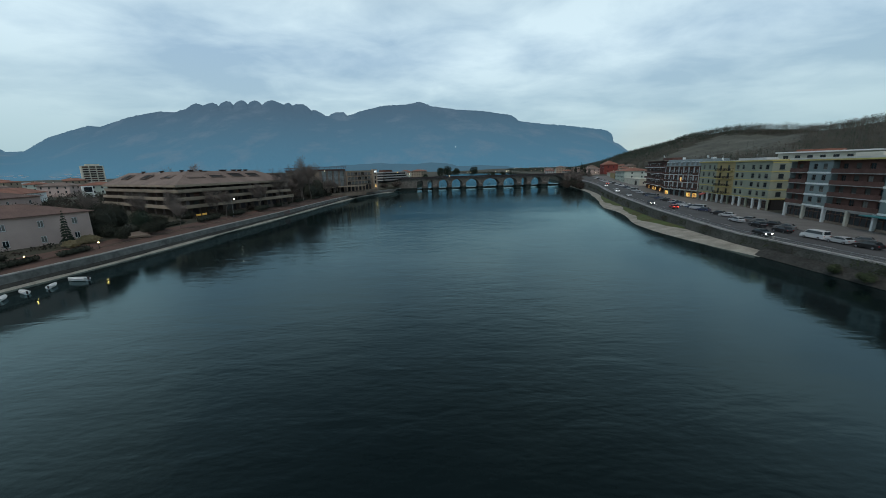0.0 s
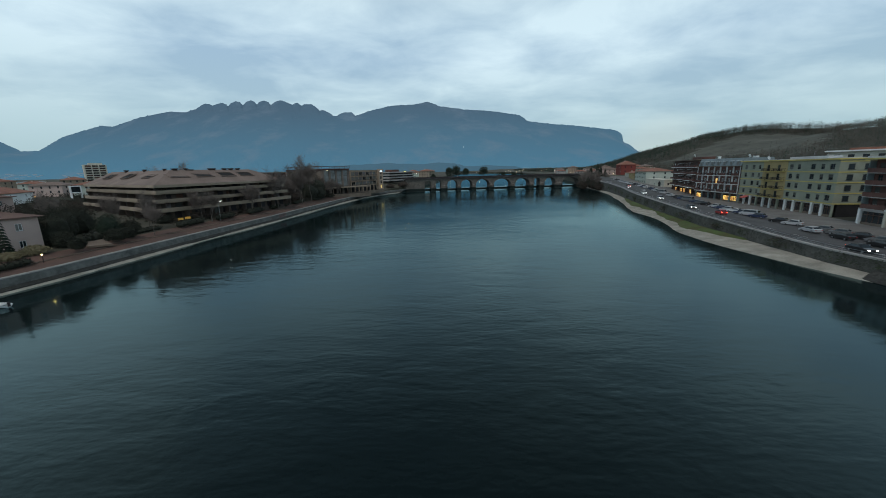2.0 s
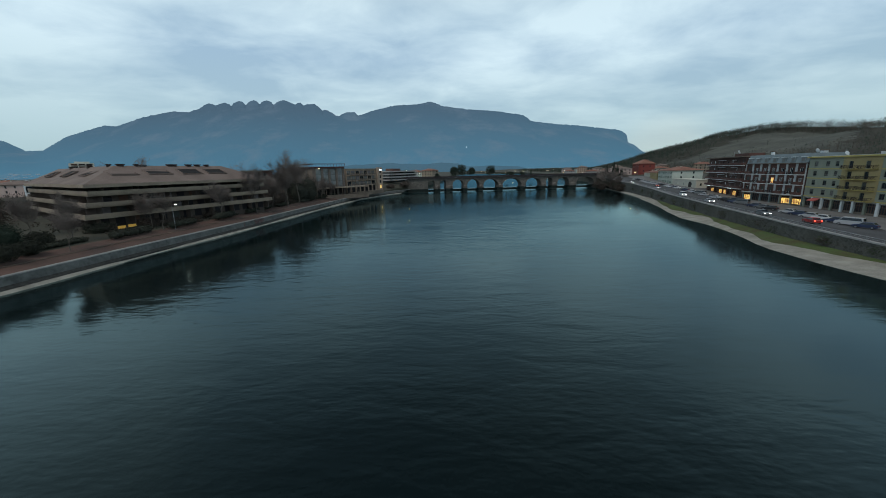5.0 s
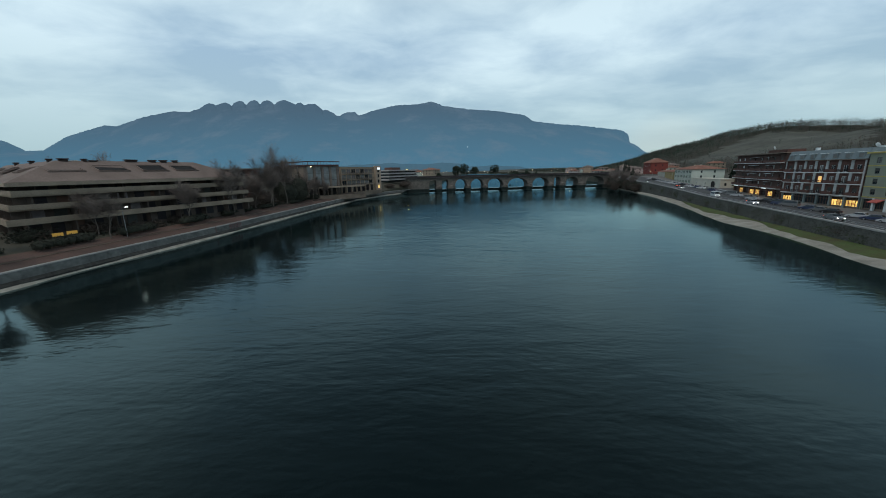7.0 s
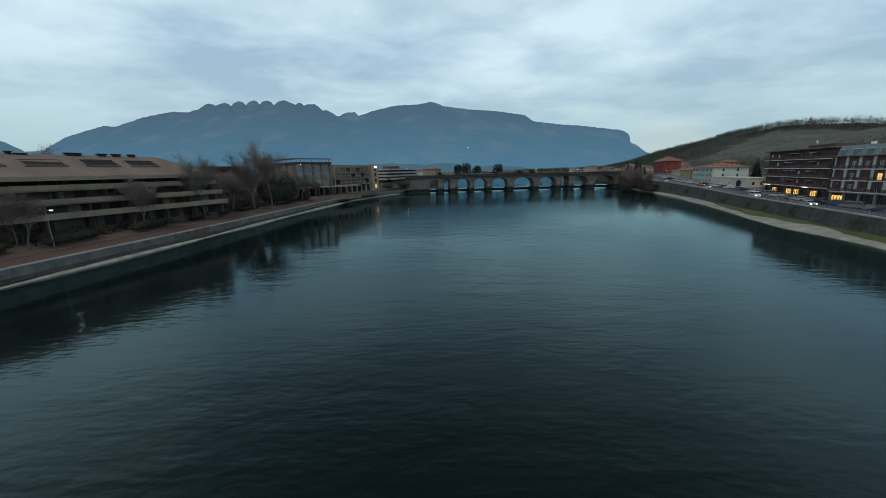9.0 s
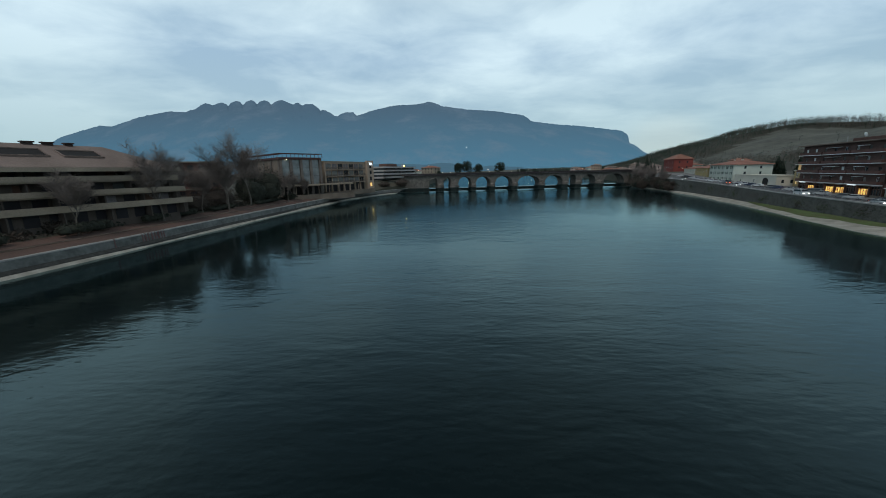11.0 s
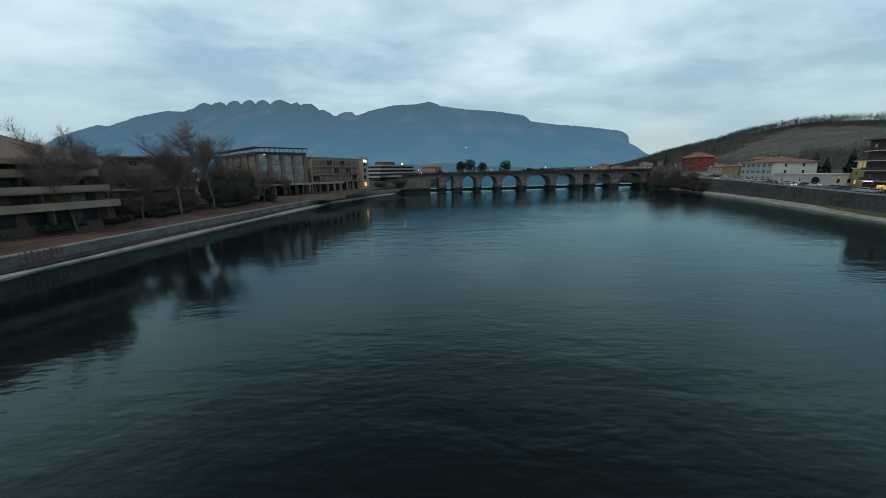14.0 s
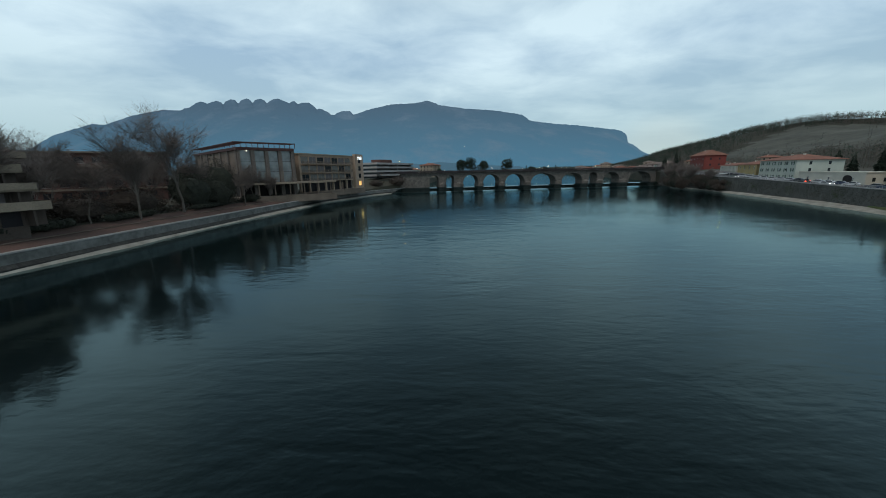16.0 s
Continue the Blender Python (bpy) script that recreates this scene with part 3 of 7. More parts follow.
RY = list(range(-400, 360, 10)) + [360, 370]
r_line = [(right_x(y), y, road_z(y)) for y in RY]
w_line = [(right_x(y), y, wall_z(y)) for y in RY]
solo("wall_right", band(bmesh.new(), w_line, (-0.9, 0.0, 0.6, 0.6), (-11.0, 0.0, 0.0, -11.0)), M_WALL_R, "dark overgrown rubble stone embankment wall", "river wall", kind="structure")
solo("coping_right", band(bmesh.new(), w_line, (-0.12, -0.12, 0.7, 0.7), (0.0, 0.28, 0.28, 0.0)), M_COPING, "stone coping on the embankment wall", "coping", kind="structure")
BEACH_R = [(-400, 0.3), (54, 0.5), (62, 1.0), (70, 2.4), (80, 4.2), (90, 6.8), (100, 8.6), (115, 9.0), (130, 6.4), (142, 5.4), (152, 6.4), (166, 8.6), (182, 7.6), (200, 5.0), (220, 4.8), (236, 5.2), (256, 3.4), (284, 3.6), (305, 1.5), (345, 1.5), (400, 2)]
bm = bmesh.new()
prev = None
for y in range(-400, 351, 6):
    x, w = right_x(y), curve_at(BEACH_R, y) + 0.7 * noise.noise((y * 0.07, 0, 0))
    row = [bm.verts.new(c) for c in ((x + 0.3, y, 0.9), (x - w * 0.45, y, 0.5), (x - w * 0.85, y, 0.10), (x - w - 2, y, -0.8))]
    if prev:
        for k in range(3):
            bm.faces.new((prev[k], row[k], row[k + 1], prev[k + 1]))
    prev = row
bmesh.ops.recalc_face_normals(bm, faces=bm.faces[:])
solo("toe_right", band(bmesh.new(), [(right_x(y) - 0.7, y, 0) for y in range(-400, 76, 4)], (0.3, -0.7, -1.6, -1.6), (1.5, 0.9, 0.1, -0.6)), M_TOE, "dark wet rubble ledge along the embankment foot", "rubble", kind="structure")
solo("beach_right", bm, M_BEACH, "pale gravel bar at the foot of the embankment", "beach", kind="structure")
bm = bmesh.new()
prev = None
for y in range(100, 226, 4):
    x, w = right_x(y), curve_at(BEACH_R, y) * (0.58 + 0.3 * noise.noise((y * 0.11, 5, 0))) * max(0.05, abs(math.sin((y - 100) / 62 * 3.14)) ** 0.6)
    row = [bm.verts.new(c) for c in ((x, y, 1.3), (x - w * 0.5, y, 1.05 + 0.2 * noise.noise((y * 0.3, 1, 0))), (x - w, y, 0.3))]
    if prev:
        for k in range(2):
            bm.faces.new((prev[k], row[k], row[k + 1], prev[k + 1]))
    prev = row
bmesh.ops.recalc_face_normals(bm, faces=bm.faces[:])
solo("grass_bank", bm, M_GRASS, "green grass patch on the gravel bar", "grass", kind="stuff")

# road and pavement on the embankment
def strip(d0, d1, rise, lip=0.0):
    """A paved strip along the river wall between two distances from it."""
    bm, prev = bmesh.new(), None
    for y in RY:
        ds = [d0, d0] + [d0 + (d1 - d0) * k / 4 for k in range(1, 5)]
        row = [bm.verts.new((right_x(y) + d, y, across(y, d) + (rise if k else rise - lip - 0.01))) for k, d in enumerate(ds)]
        if prev:
            for k in range(5):
                bm.faces.new((prev[k], prev[k + 1], row[k + 1], row[k]))
        prev = row
    return bm


solo("road", strip(3.2, 21.0, 0.05), M_ASPHALT, "grey asphalt riverside road", "road", kind="structure")
solo("pavement_river", band(bmesh.new(), r_line, (0.7, 3.2, 3.2), (0.16, 0.16, 0.0)), M_PAVE, "riverside pavement with a stone kerb", "pavement", kind="structure")
solo("pavement_shops", strip(21.0, 44.0, 0.17, 0.12), M_PAVE, "broad paved strip before the shops", "pavement", kind="structure")
bm = bmesh.new()
for y in range(-60, 350, 9):
    x, z = right_x(y), road_z(y)
    x2, z2 = right_x(y + 4), road_z(y + 4)
    v = [bm.verts.new(c) for c in ((x + 7.6, y, across(y, 7.6) + 0.07), (x + 7.75, y, across(y, 7.75) + 0.07), (x2 + 7.75, y + 4, across(y + 4, 7.75) + 0.07), (x2 + 7.6, y + 4, across(y + 4, 7.6) + 0.07))]
    bm.faces.new(v)
solo("road_marking", bm, M_LINE, "worn white dashed lane line", "road marking", kind="structure")

rail = thing("railing", Matrix(), "low grey metal railing on the embankment wall", "railing")
part("top_rail", band(bmesh.new(), w_line[30:], (0.25, 0.31, 0.31, 0.25), (0.9, 0.9, 0.96, 0.96)), M_STEEL, rail)
part("lower_rail", band(bmesh.new(), w_line[30:], (0.26, 0.30, 0.30, 0.26), (0.58, 0.58, 0.62, 0.62)), M_STEEL, rail)
post_me = mesh_of("post", boxes((-0.04, -0.04, 0.25, 0.04, 0.04, 0.9)), M_STEEL)
for k in range(140):
    y = -60 + 3 * k
    part("post", post_me, M_STEEL, rail).location = (right_x(y) + 0.28, y, wall_z(y))

# ---- bridge ----
ARCHES = ((-19.2, -13.4), (-9.2, -4.0), (1.4, 11.0), (14.0, 24.6), (28.0, 41.2), (45.0, 62.0), (65.8, 80.2), (84.6, 90.6), (95.0, 106.6), (113.2, 130.0))


def bridge_frame():
    d = (B1 - B0).normalized()
    return Matrix(((d.x, -d.y, 0, B0.x), (d.y, d.x, 0, B0.y), (0, 0, 1, 0), (0, 0, 0, 1))), d


bm_m, bd = bridge_frame()
bridge = thing("bridge", bm_m, "old stone arch bridge across the river with a dark parapet", "bridge")
span = (B1 - B0).length
arcs = [((a - B0.x) / bd.x, (b - B0.x) / bd.x) for a, b in ARCHES]
DECK, BW = 10.9, 8.5


def arch_rise(a, b):
    return min(4.9, 0.42 * (b - a))


cols = [(0.0, -2.0)]
for a, b in arcs:
    cols.append((a, -2.0))
    rise = arch_rise(a, b)
    spring = 9.3 - rise
    cols.append((a, spring))
    for k in range(1, 14):
        u = -1 + 2 * k / 14
        cols.append((a + (b - a) * k / 14, spring + rise * math.sqrt(max(0, 1 - u * u))))
    cols.append((b, spring))
    cols.append((b, -2.0))
cols.append((span, -2.0))
bm = bmesh.new()
rows = [[bm.verts.new(c) for c in ((x, 0, z), (x, BW, z), (x, BW, DECK), (x, 0, DECK))] for x, z in cols]
for p, q in zip(rows, rows[1:]):
    flat = abs(p[0].co.x - q[0].co.x) > 1e-6
    bm.faces.new((p[0], p[1], q[1], q[0]))
    if flat:
        bm.faces.new((p[0], q[0], q[3], p[3])); bm.faces.new((p[1], p[2], q[2], q[1])); bm.faces.new((p[3], q[3], q[2], p[2]))
bm.faces.new(rows[0][::-1]); bm.faces.new(rows[-1])
bmesh.ops.remove_doubles(bm, verts=bm.verts[:], dist=0.001)
part("bridge_body", bm, M_BRIDGE, bridge)
for (a0, a1), (b0, b1) in zip(arcs, arcs[1:]):
    mid, half = (a1 + b0) / 2, max(0.9, (b0 - a1) / 2 + 0.35)
    for sgn, yy in ((-1, 0.0), (1, BW)):
        bm = bmesh.new()
        lo = [bm.verts.new((mid - half, yy - sgn * 0.2, -2)), bm.verts.new((mid, yy + sgn * 2.6, -2)), bm.verts.new((mid + half, yy - sgn * 0.2, -2))]
        hi = [bm.verts.new((c.co.x, c.co.y, 3.9)) for c in lo]
        tip = bm.verts.new((mid, yy - sgn * 0.1, 5.2))
        for k in range(2):
            bm.faces.new((lo[k], lo[k + 1], hi[k + 1], hi[k])); bm.faces.new((hi[k], hi[k + 1], tip))
        bmesh.ops.recalc_face_normals(bm, faces=bm.faces[:])
        part("pier_cutwater", bm, M_BRIDGE, bridge)
for a, b in arcs:
    bm = bmesh.new()
    rise, mid = arch_rise(a, b), (a + b) / 2
    spring = 9.3 - rise
    ring = []
    for k in range(17):
        th = math.pi * k / 16
        for r, yy in ((0, -0.06), (0.55, -0.06), (0.55, 0.3), (0, 0.3)):
            ring.append(bm.verts.new((mid - ((b - a) / 2 + r) * math.cos(th), yy, spring + (rise + r) * math.sin(th))))
    for k in range(16):
        for j in range(4):
            bm.faces.new((ring[4 * k + j], ring[4 * k + (j + 1) % 4], ring[4 * k + 4 + (j + 1) % 4], ring[4 * k + 4 + j]))
    bmesh.ops.recalc_face_normals(bm, faces=bm.faces[:])
    part("arch_ring", bm, M_BRIDGE, bridge)
part("walkway", boxes((-2, -1.3, DECK - 0.2, span + 2, -0.02, DECK + 0.15), (-2, BW + 0.02, DECK - 0.2, span + 2, BW + 1.3, DECK + 0.15)), M_DARKSTEEL, bridge)
part("roadway", boxes((-14, 0.3, DECK + 0.01, span + 14, BW - 0.3, DECK + 0.12)), M_ASPHALT, bridge)
bm = bmesh.new()
for yy in (-1.25, BW + 1.19):
    box(bm, -2, yy, DECK + 1.25, span + 2, yy + 0.08, DECK + 1.35)
    box(bm, -2, yy + 0.02, DECK + 0.25, span + 2, yy + 0.05, DECK + 1.05)
part("parapet", bm, M_DARKSTEEL, bridge, "dark steel railing panels")
pm = mesh_of("parapet_post", boxes((-0.06, -1.3, DECK + 0.15, 0.06, -1.16, DECK + 1.4)), M_DARKSTEEL)
for k in range(int(span / 4)):
    part("parapet_post", pm, M_DARKSTEEL, bridge).location.x = 2 + 4 * k

# ---- far mountains and the wooded hill ----
RIDGE = ((-5900, 560), (-5443, 473), (-5196, 349), (-4985, 351), (-4666, 503), (-4407, 570), (-4152, 630), (-4017, 614), (-3653, 716), (-3301, 772), (-3098, 761))
TEETH = ((-2968, 793), (-2900, 834), (-2847, 853), (-2796, 848), (-2757, 828), (-2707, 846), (-2642, 859), (-2599, 845), (-2574, 816), (-2529, 856), (-2474, 873), (-2426, 863), (-2396, 824), (-2351, 862), (-2288, 880),
         (-2249, 863), (-2229, 824), (-2189, 861), (-2131, 875), (-2087, 856), (-2060, 818), (-2021, 848), (-1971, 869), (-1930, 870), (-1871, 850), (-1799, 818), (-1771, 834), (-1730, 837), (-1699, 806))
SADDLE = ((-1650, 821), (-1571, 820), (-1531, 795), (-1476, 746), (-1433, 748), (-1368, 719), (-1310, 678), (-1276, 678), (-1240, 704), (-1185, 719), (-1097, 718), (-1052, 677), (-840, 738), (-604, 783), (-337, 790), (-170, 818), (-38, 765), (261, 721), (593, 695), (926, 643))
RIDGE_R = ((1028, 572), (1296, 534), (1597, 509), (1759, 489), (1928, 467), (2086, 446), (2152, 418), (2182, 390), (2200, 300), (2259, 281), (2316, 247), (2388, 179), (2476, 125), (2700, 105), (3600, 90))
crest = RIDGE + TEETH + SADDLE + RIDGE_R
xs = np.unique(np.concatenate([np.arange(-5900, 3600, 10), [c[0] for c in crest]]))
zs = np.interp(xs, [c[0] for c in crest], [c[1] for c in crest])
zs = np.array([np.average(zs, weights=np.exp(-((xs - x) / 11) ** 2)) for x in xs])
soft = np.array([np.average(zs, weights=np.exp(-((xs - x) / 260) ** 2)) for x in xs])
bm = bmesh.new()
prev = None
STEPS = 26
for x, z, zsoft in zip(xs, zs, soft):
    top = z + 5 * noise.noise((x * 0.017, 0, 0)) + 6 * noise.noise((x * 0.045, 3, 0))
    col = []
    for k in range(STEPS + 1):
        u = k / STEPS
        rib = noise.fractal((x * 0.0014, u * 2.4, 0), 1.0, 2.0, 6)
        y = 4640 - 1500 * u ** 1.25 + 110 * rib * min(1, u * 4)
        e = min(1.0, u * 6)
        h = (top * (1 - e) + zsoft * e) * ((1 - u) ** 0.85) + 40 * rib * u * (1 - u) * 3.2
        col.append(bm.verts.new((x * y / 4640, y, max(h, -6 + 14 * (1 - u)))))
    col.append(bm.verts.new((x * 1.02, 4760, top * 0.4)))
    if prev:
        bm.faces.new((prev[-1], col[-1], col[0], prev[0]))
        for k in range(STEPS):
            bm.faces.new((prev[k], col[k], col[k + 1], prev[k + 1]))
    prev = col
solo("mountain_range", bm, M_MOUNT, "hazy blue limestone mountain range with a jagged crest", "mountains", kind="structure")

HILL = ((1500, 640, 16), (1250, 640, 35), (1050, 620, 58), (920, 640, 77), (820, 640, 86), (740, 640, 81), (680, 640, 75), (600, 640, 67), (520, 650, 71), (430, 690, 80), (250, 760, 90), (0, 860, 98), (-300, 900, 98))


def hill_h(x, y):
    cx = float(np.interp(y, [h[0] for h in HILL][::-1], [h[1] for h in HILL][::-1]))
    cz = float(np.interp(y, [h[0] for h in HILL][::-1], [h[2] for h in HILL][::-1]))
    foot = float(np.interp(y, (-300, 200, 400, 700, 1100, 1500), (330, 260, 235, 270, 400, 560)))
    u = max(0.0, min(1.0, (x - foot) / max(60, cx - foot)))
    s = u * u * (3 - 2 * u) * 0.5 + 0.5 * u
    return 4 + (cz - 4) * s + 5 * noise.fractal((x * 0.012, y * 0.012, 0), 1.0, 2.0, 4) * min(1, u * 5) - max(0, (x - cx)) * 0.12


def hill_cx(y):
    return float(np.interp(y, [h[0] for h in HILL][::-1], [h[1] for h in HILL][::-1]))


bm = bmesh.new()
rows = []
for y in range(-300, 1501, 15):
    rows.append([bm.verts.new((x, y, hill_h(x, y))) for x in range(220, 1100, 12)])
for p, q in zip(rows, rows[1:]):
    for k in range(len(p) - 1):
        bm.faces.new((p[k], p[k + 1], q[k + 1], q[k]))
for f in bm.faces:
    f.smooth = True
M_HILL = mat("winter_meadow", (0.115, 0.116, 0.097), 0.95, 0.35, 40.0, 0.12, 0.3, second=(0.062, 0.066, 0.055))
MEADOW = ((346, 659), (451, 701), (521, 757), (583, 762), (569, 690), (585, 640), (568, 585), (500, 505), (420, 440), (395, 457), (410, 543), (362, 538), (337, 577))


def meadow(x, y):
    """The open slope between the woods, with a ragged edge."""
    n = noise.noise((x * 0.02, y * 0.02, 4))
    x, y, inside = x + 16 * n, y - 20 * n, False
    for (ax, ay), (bx, by) in zip(MEADOW, MEADOW[1:] + MEADOW[:1]):
        if (ay > y) != (by > y) and x < ax + (bx - ax) * (y - ay) / (by - ay):
            inside = not inside
    return inside


M_LITTER = mat("leaf_litter", (0.05, 0.047, 0.034), 0.95, 0.4, 30.0, 0.2, 0.3, second=(0.036, 0.036, 0.026))
for f in bm.faces:
    c = f.calc_center_median()
    f.material_index = 0 if meadow(c.x, c.y) else 1
hill = solo("hill", bm, M_HILL, "wooded hill with bare winter meadows", "hill", kind="structure")
hill.data.materials.append(M_LITTER)


# ---- buildings on the road side ----
def shopfront(b, x0, x1, z0, h, lit=False, awning=False):
    """A shop bay: pillar-framed glazing set back under the upper floors."""
    part("shop_window", boxes((x0 + 0.25, 0.5, z0 + 0.8, x1 - 0.25, 0.55, z0 + h - (1.45 if lit else 0.6))), M_SHOP if lit else M_GLASS, b, "lit shop window" if lit else "")
    part("shop_mullion", boxes(*[(x0 + (x1 - x0) * u - 0.07, 0.4, z0 + 0.35, x0 + (x1 - x0) * u + 0.07, 0.49, z0 + h - 0.6) for u in (0.25, 0.5, 0.75)], (x0 + 0.25, 0.4, z0 + h - 1.5, x1 - 0.25, 0.48, z0 + h - 1.35)), M_BROWNW, b)
    part("shop_fascia", boxes((x0 + 0.1, 0.06, z0 + h - 0.6, x1 - 0.1, 0.5, z0 + h - 0.05)), M_COPING, b)
    part("shop_plinth", boxes((x0 + 0.2, 0.3, z0, x1 - 0.2, 0.6, z0 + 0.8)), M_CONC_D, b)
    if awning:
        bm = bmesh.new()
        v = [bm.verts.new(c) for c in ((x0, 0.0, z0 + h - 0.5), (x1, 0.0, z0 + h - 0.5), (x1, -1.8, z0 + h - 1.2), (x0, -1.8, z0 + h - 1.2), (x0, 0.0, z0 + h - 0.58), (x1, 0.0, z0 + h - 0.58), (x1, -1.8, z0 + h - 1.45), (x0, -1.8, z0 + h - 1.45))]
        for f in ((0, 1, 2, 3), (7, 6, 5, 4), (3, 2, 6, 7), (0, 3, 7, 4), (2, 1, 5, 6)):
            bm.faces.new([v[k] for k in f])
        part("awning", bm, M_AWN, b, "red shop awning")


def body(b, L, depth, z0, z1, holes, wall_mat, y0=0.0):
    part("front_wall", pierced(bmesh.new(), L, z0, z1, holes, y0, y0 + 0.35), wall_mat, b)
    part("side_wall", boxes((0, y0 + 0.35, z0, 0.35, depth, z1)), wall_mat, b)
    part("side_wall", boxes((L - 0.35, y0 + 0.35, z0, L, depth, z1)), wall_mat, b)
    part("back_wall", boxes((0.35, depth - 0.35, z0, L - 0.35, depth, z1)), wall_mat, b)
    # solid near-black box stands for the unlit rooms behind the openings
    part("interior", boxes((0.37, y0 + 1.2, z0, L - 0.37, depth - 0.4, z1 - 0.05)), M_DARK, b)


def chimney(b, x, y, z, s=0.8, h=1.6, material=None):
    c = part("chimney", bevelled(boxes((x - s / 2, y - s / 2, z - 1.0, x + s / 2, y + s / 2, z + h)), 0.04), material or M_CONC_D, b)
    part("chimney_cap", boxes((x - s * 0.75, y - s * 0.75, z + h + 0.25, x + s * 0.75, y + s * 0.75, z + h + 0.4), (x - s * 0.4, y - s * 0.4, z + h, x + s * 0.4, y + s * 0.4, z + h + 0.25)), M_CONC_D, c)


def aerial(b, x, y, z, h=2.5):
    bm = bmesh.new()
    tube(bm, (x, y, z), (x, y, z + h), 0.04, 0.03)
    for k in range(4):
        tube(bm, (x - 0.5 + 0.08 * k, y, z + h - 0.2 * k), (x + 0.5 - 0.08 * k, y, z + h - 0.2 * k), 0.02, 0.02, 4)
    part("aerial", bm, M_STEEL, b)


def dish(b, x, y, z):
    bm = bmesh.new()
    bmesh.ops.create_uvsphere(bm, u_segments=12, v_segments=8, radius=0.75)
    bmesh.ops.delete(bm, geom=[v for v in bm.verts if v.co.z > 0.15], context="VERTS")
    for v in bm.verts:
        v.co.z *= 0.45
    bmesh.ops.rotate(bm, verts=bm.verts[:], cent=(0, 0, 0), matrix=Matrix.Rotation(radians(-65), 3, "X"))
    bmesh.ops.translate(bm, verts=bm.verts[:], vec=(x, y, z + 0.9))
    tube(bm, (x, y, z), (x, y, z + 0.9), 0.05, 0.05)
    part("satellite_dish", bm, M_WHITE, b)


# grey-green block with yellow bands
fm, L = facade_frame((125.5, 175), (116, 127), 1.7)
yb = thing("apartment_building", fm, "five-storey grey-green apartment block with yellow bands and balconies", "apartment building")
G, S = 4.2, 3.15
cols = [(0.05, 1.6), (0.15, 1.6), (0.23, 1.3), (0.58, 1.7), (0.655, 1.4), (0.775, 1.8), (0.86, 1.4), (0.93, 1.8)]
holes, wins = [], []
for k in range(4):
    for u, w in cols:
        z = G + S * k + 0.8
        holes.append((u * L, z, u * L + w, z + 1.65)); wins.append((u * L, z, w, 1.65))
    for u in (0.335, 0.455):
        z = G + S * k + 0.15
        holes.append((u * L, z, u * L + 1.5, z + 2.2)); wins.append((u * L, z, 1.5, 2.2))
body(yb, L, 14, G, G + 4 * S + 0.5, holes, M_RENDER_G)
rnd = random.Random(4)
for x, z, w, h in wins:
    window(yb, x, z, w, h, rnd.choice((M_GLASS, M_GLASS, M_GLASS, M_CURTAIN)), M_SHUTTER, rnd.choice((None, M_SHUTTER)))
part("bay_wall", pierced(bmesh.new(), 0.27 * L, G, G + 4 * S + 0.4, [(0.0 + (u - 0.29) * L, G + S * k + 0.15, (u - 0.29) * L + 1.5, G + S * k + 2.35) for k in range(4) for u in (0.335, 0.455)], -0.06, -0.01), M_OCHRE, yb, "ochre-painted balcony bay").location.x = 0.29 * L
for k in range(4):
    for u0, u1 in ((0, 0.285), (0.565, 1.0)):
        part("yellow_band", boxes((u0 * L, -0.12, G + S * k - 0.16, u1 * L, -0.005, G + S * k + 0.16)), M_YELLOW, yb)
    balcony(yb, 0.305 * L, G + S * k + 0.05, 0.115 * L, 1.3, M_YELLOW, M_DARKSTEEL)
    balcony(yb, 0.43 * L, G + S * k + 0.05, 0.115 * L, 1.3, M_YELLOW, M_DARKSTEEL)
part("cornice", boxes((-0.4, -0.7, G + 4 * S + 0.5, L + 0.4, 14.4, G + 4 * S + 0.95)), M_YELLOW, yb, "projecting yellow cornice")
part("roof", boxes((0.2, 0.3, G + 4 * S + 0.95, L - 0.2, 13.8, G + 4 * S + 1.1)), M_FLAT, yb)
part("roof_hut", boxes((0.4 * L, 5, G + 4 * S + 1.1, 0.75 * L, 9, G + 4 * S + 1.9)), M_FLAT, yb)
# gable end with the same bands and windows
for k in range(5):
    part("yellow_band", boxes((L + 0.004, 0.0, G + S * k - 0.16, L + 0.12, 14.0, G + S * k + 0.16)), M_YELLOW, yb)
for k in range(4):
    for y0 in (2.2, 6.2, 10.4):
        z = G + S * k + 0.8
        w_ = part("window", boxes((L + 0.004, y0, z, L + 0.07, y0 + 0.12, z + 1.65), (L + 0.004, y0 + 1.5, z, L + 0.07, y0 + 1.62, z + 1.65), (L + 0.004, y0 + 0.12, z + 1.53, L + 0.07, y0 + 1.5, z + 1.65), (L + 0.004, y0 - 0.1, z - 0.12, L + 0.16, y0 + 1.72, z)), M_SHUTTER, yb)
        part("pane", boxes((L + 0.004, y0 + 0.12, z, L + 0.03, y0 + 1.5, z + 1.53)), M_GLASS, w_)
aerial(yb, 0.12 * L, 6, G + 4 * S + 1.0); dish(yb, 0.16 * L, 5, G + 4 * S + 1.0); aerial(yb, 0.6 * L, 6, G + 4 * S + 1.0)
for k in range(13):
    part("pillar", boxes((L * k / 12 - (0 if k == 0 else 0.35), 0.0, 0, L * k / 12 + (0.35 if k < 12 else 0), 0.6, G)), M_WHITE if k % 3 else M_RENDER_G, yb)
for k in range(12):
    shopfront(yb, L * k / 12 + 0.35, L * (k + 1) / 12 - 0.35, 0, G, False, k == 1)
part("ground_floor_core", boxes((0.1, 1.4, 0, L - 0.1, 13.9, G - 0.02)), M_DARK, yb)

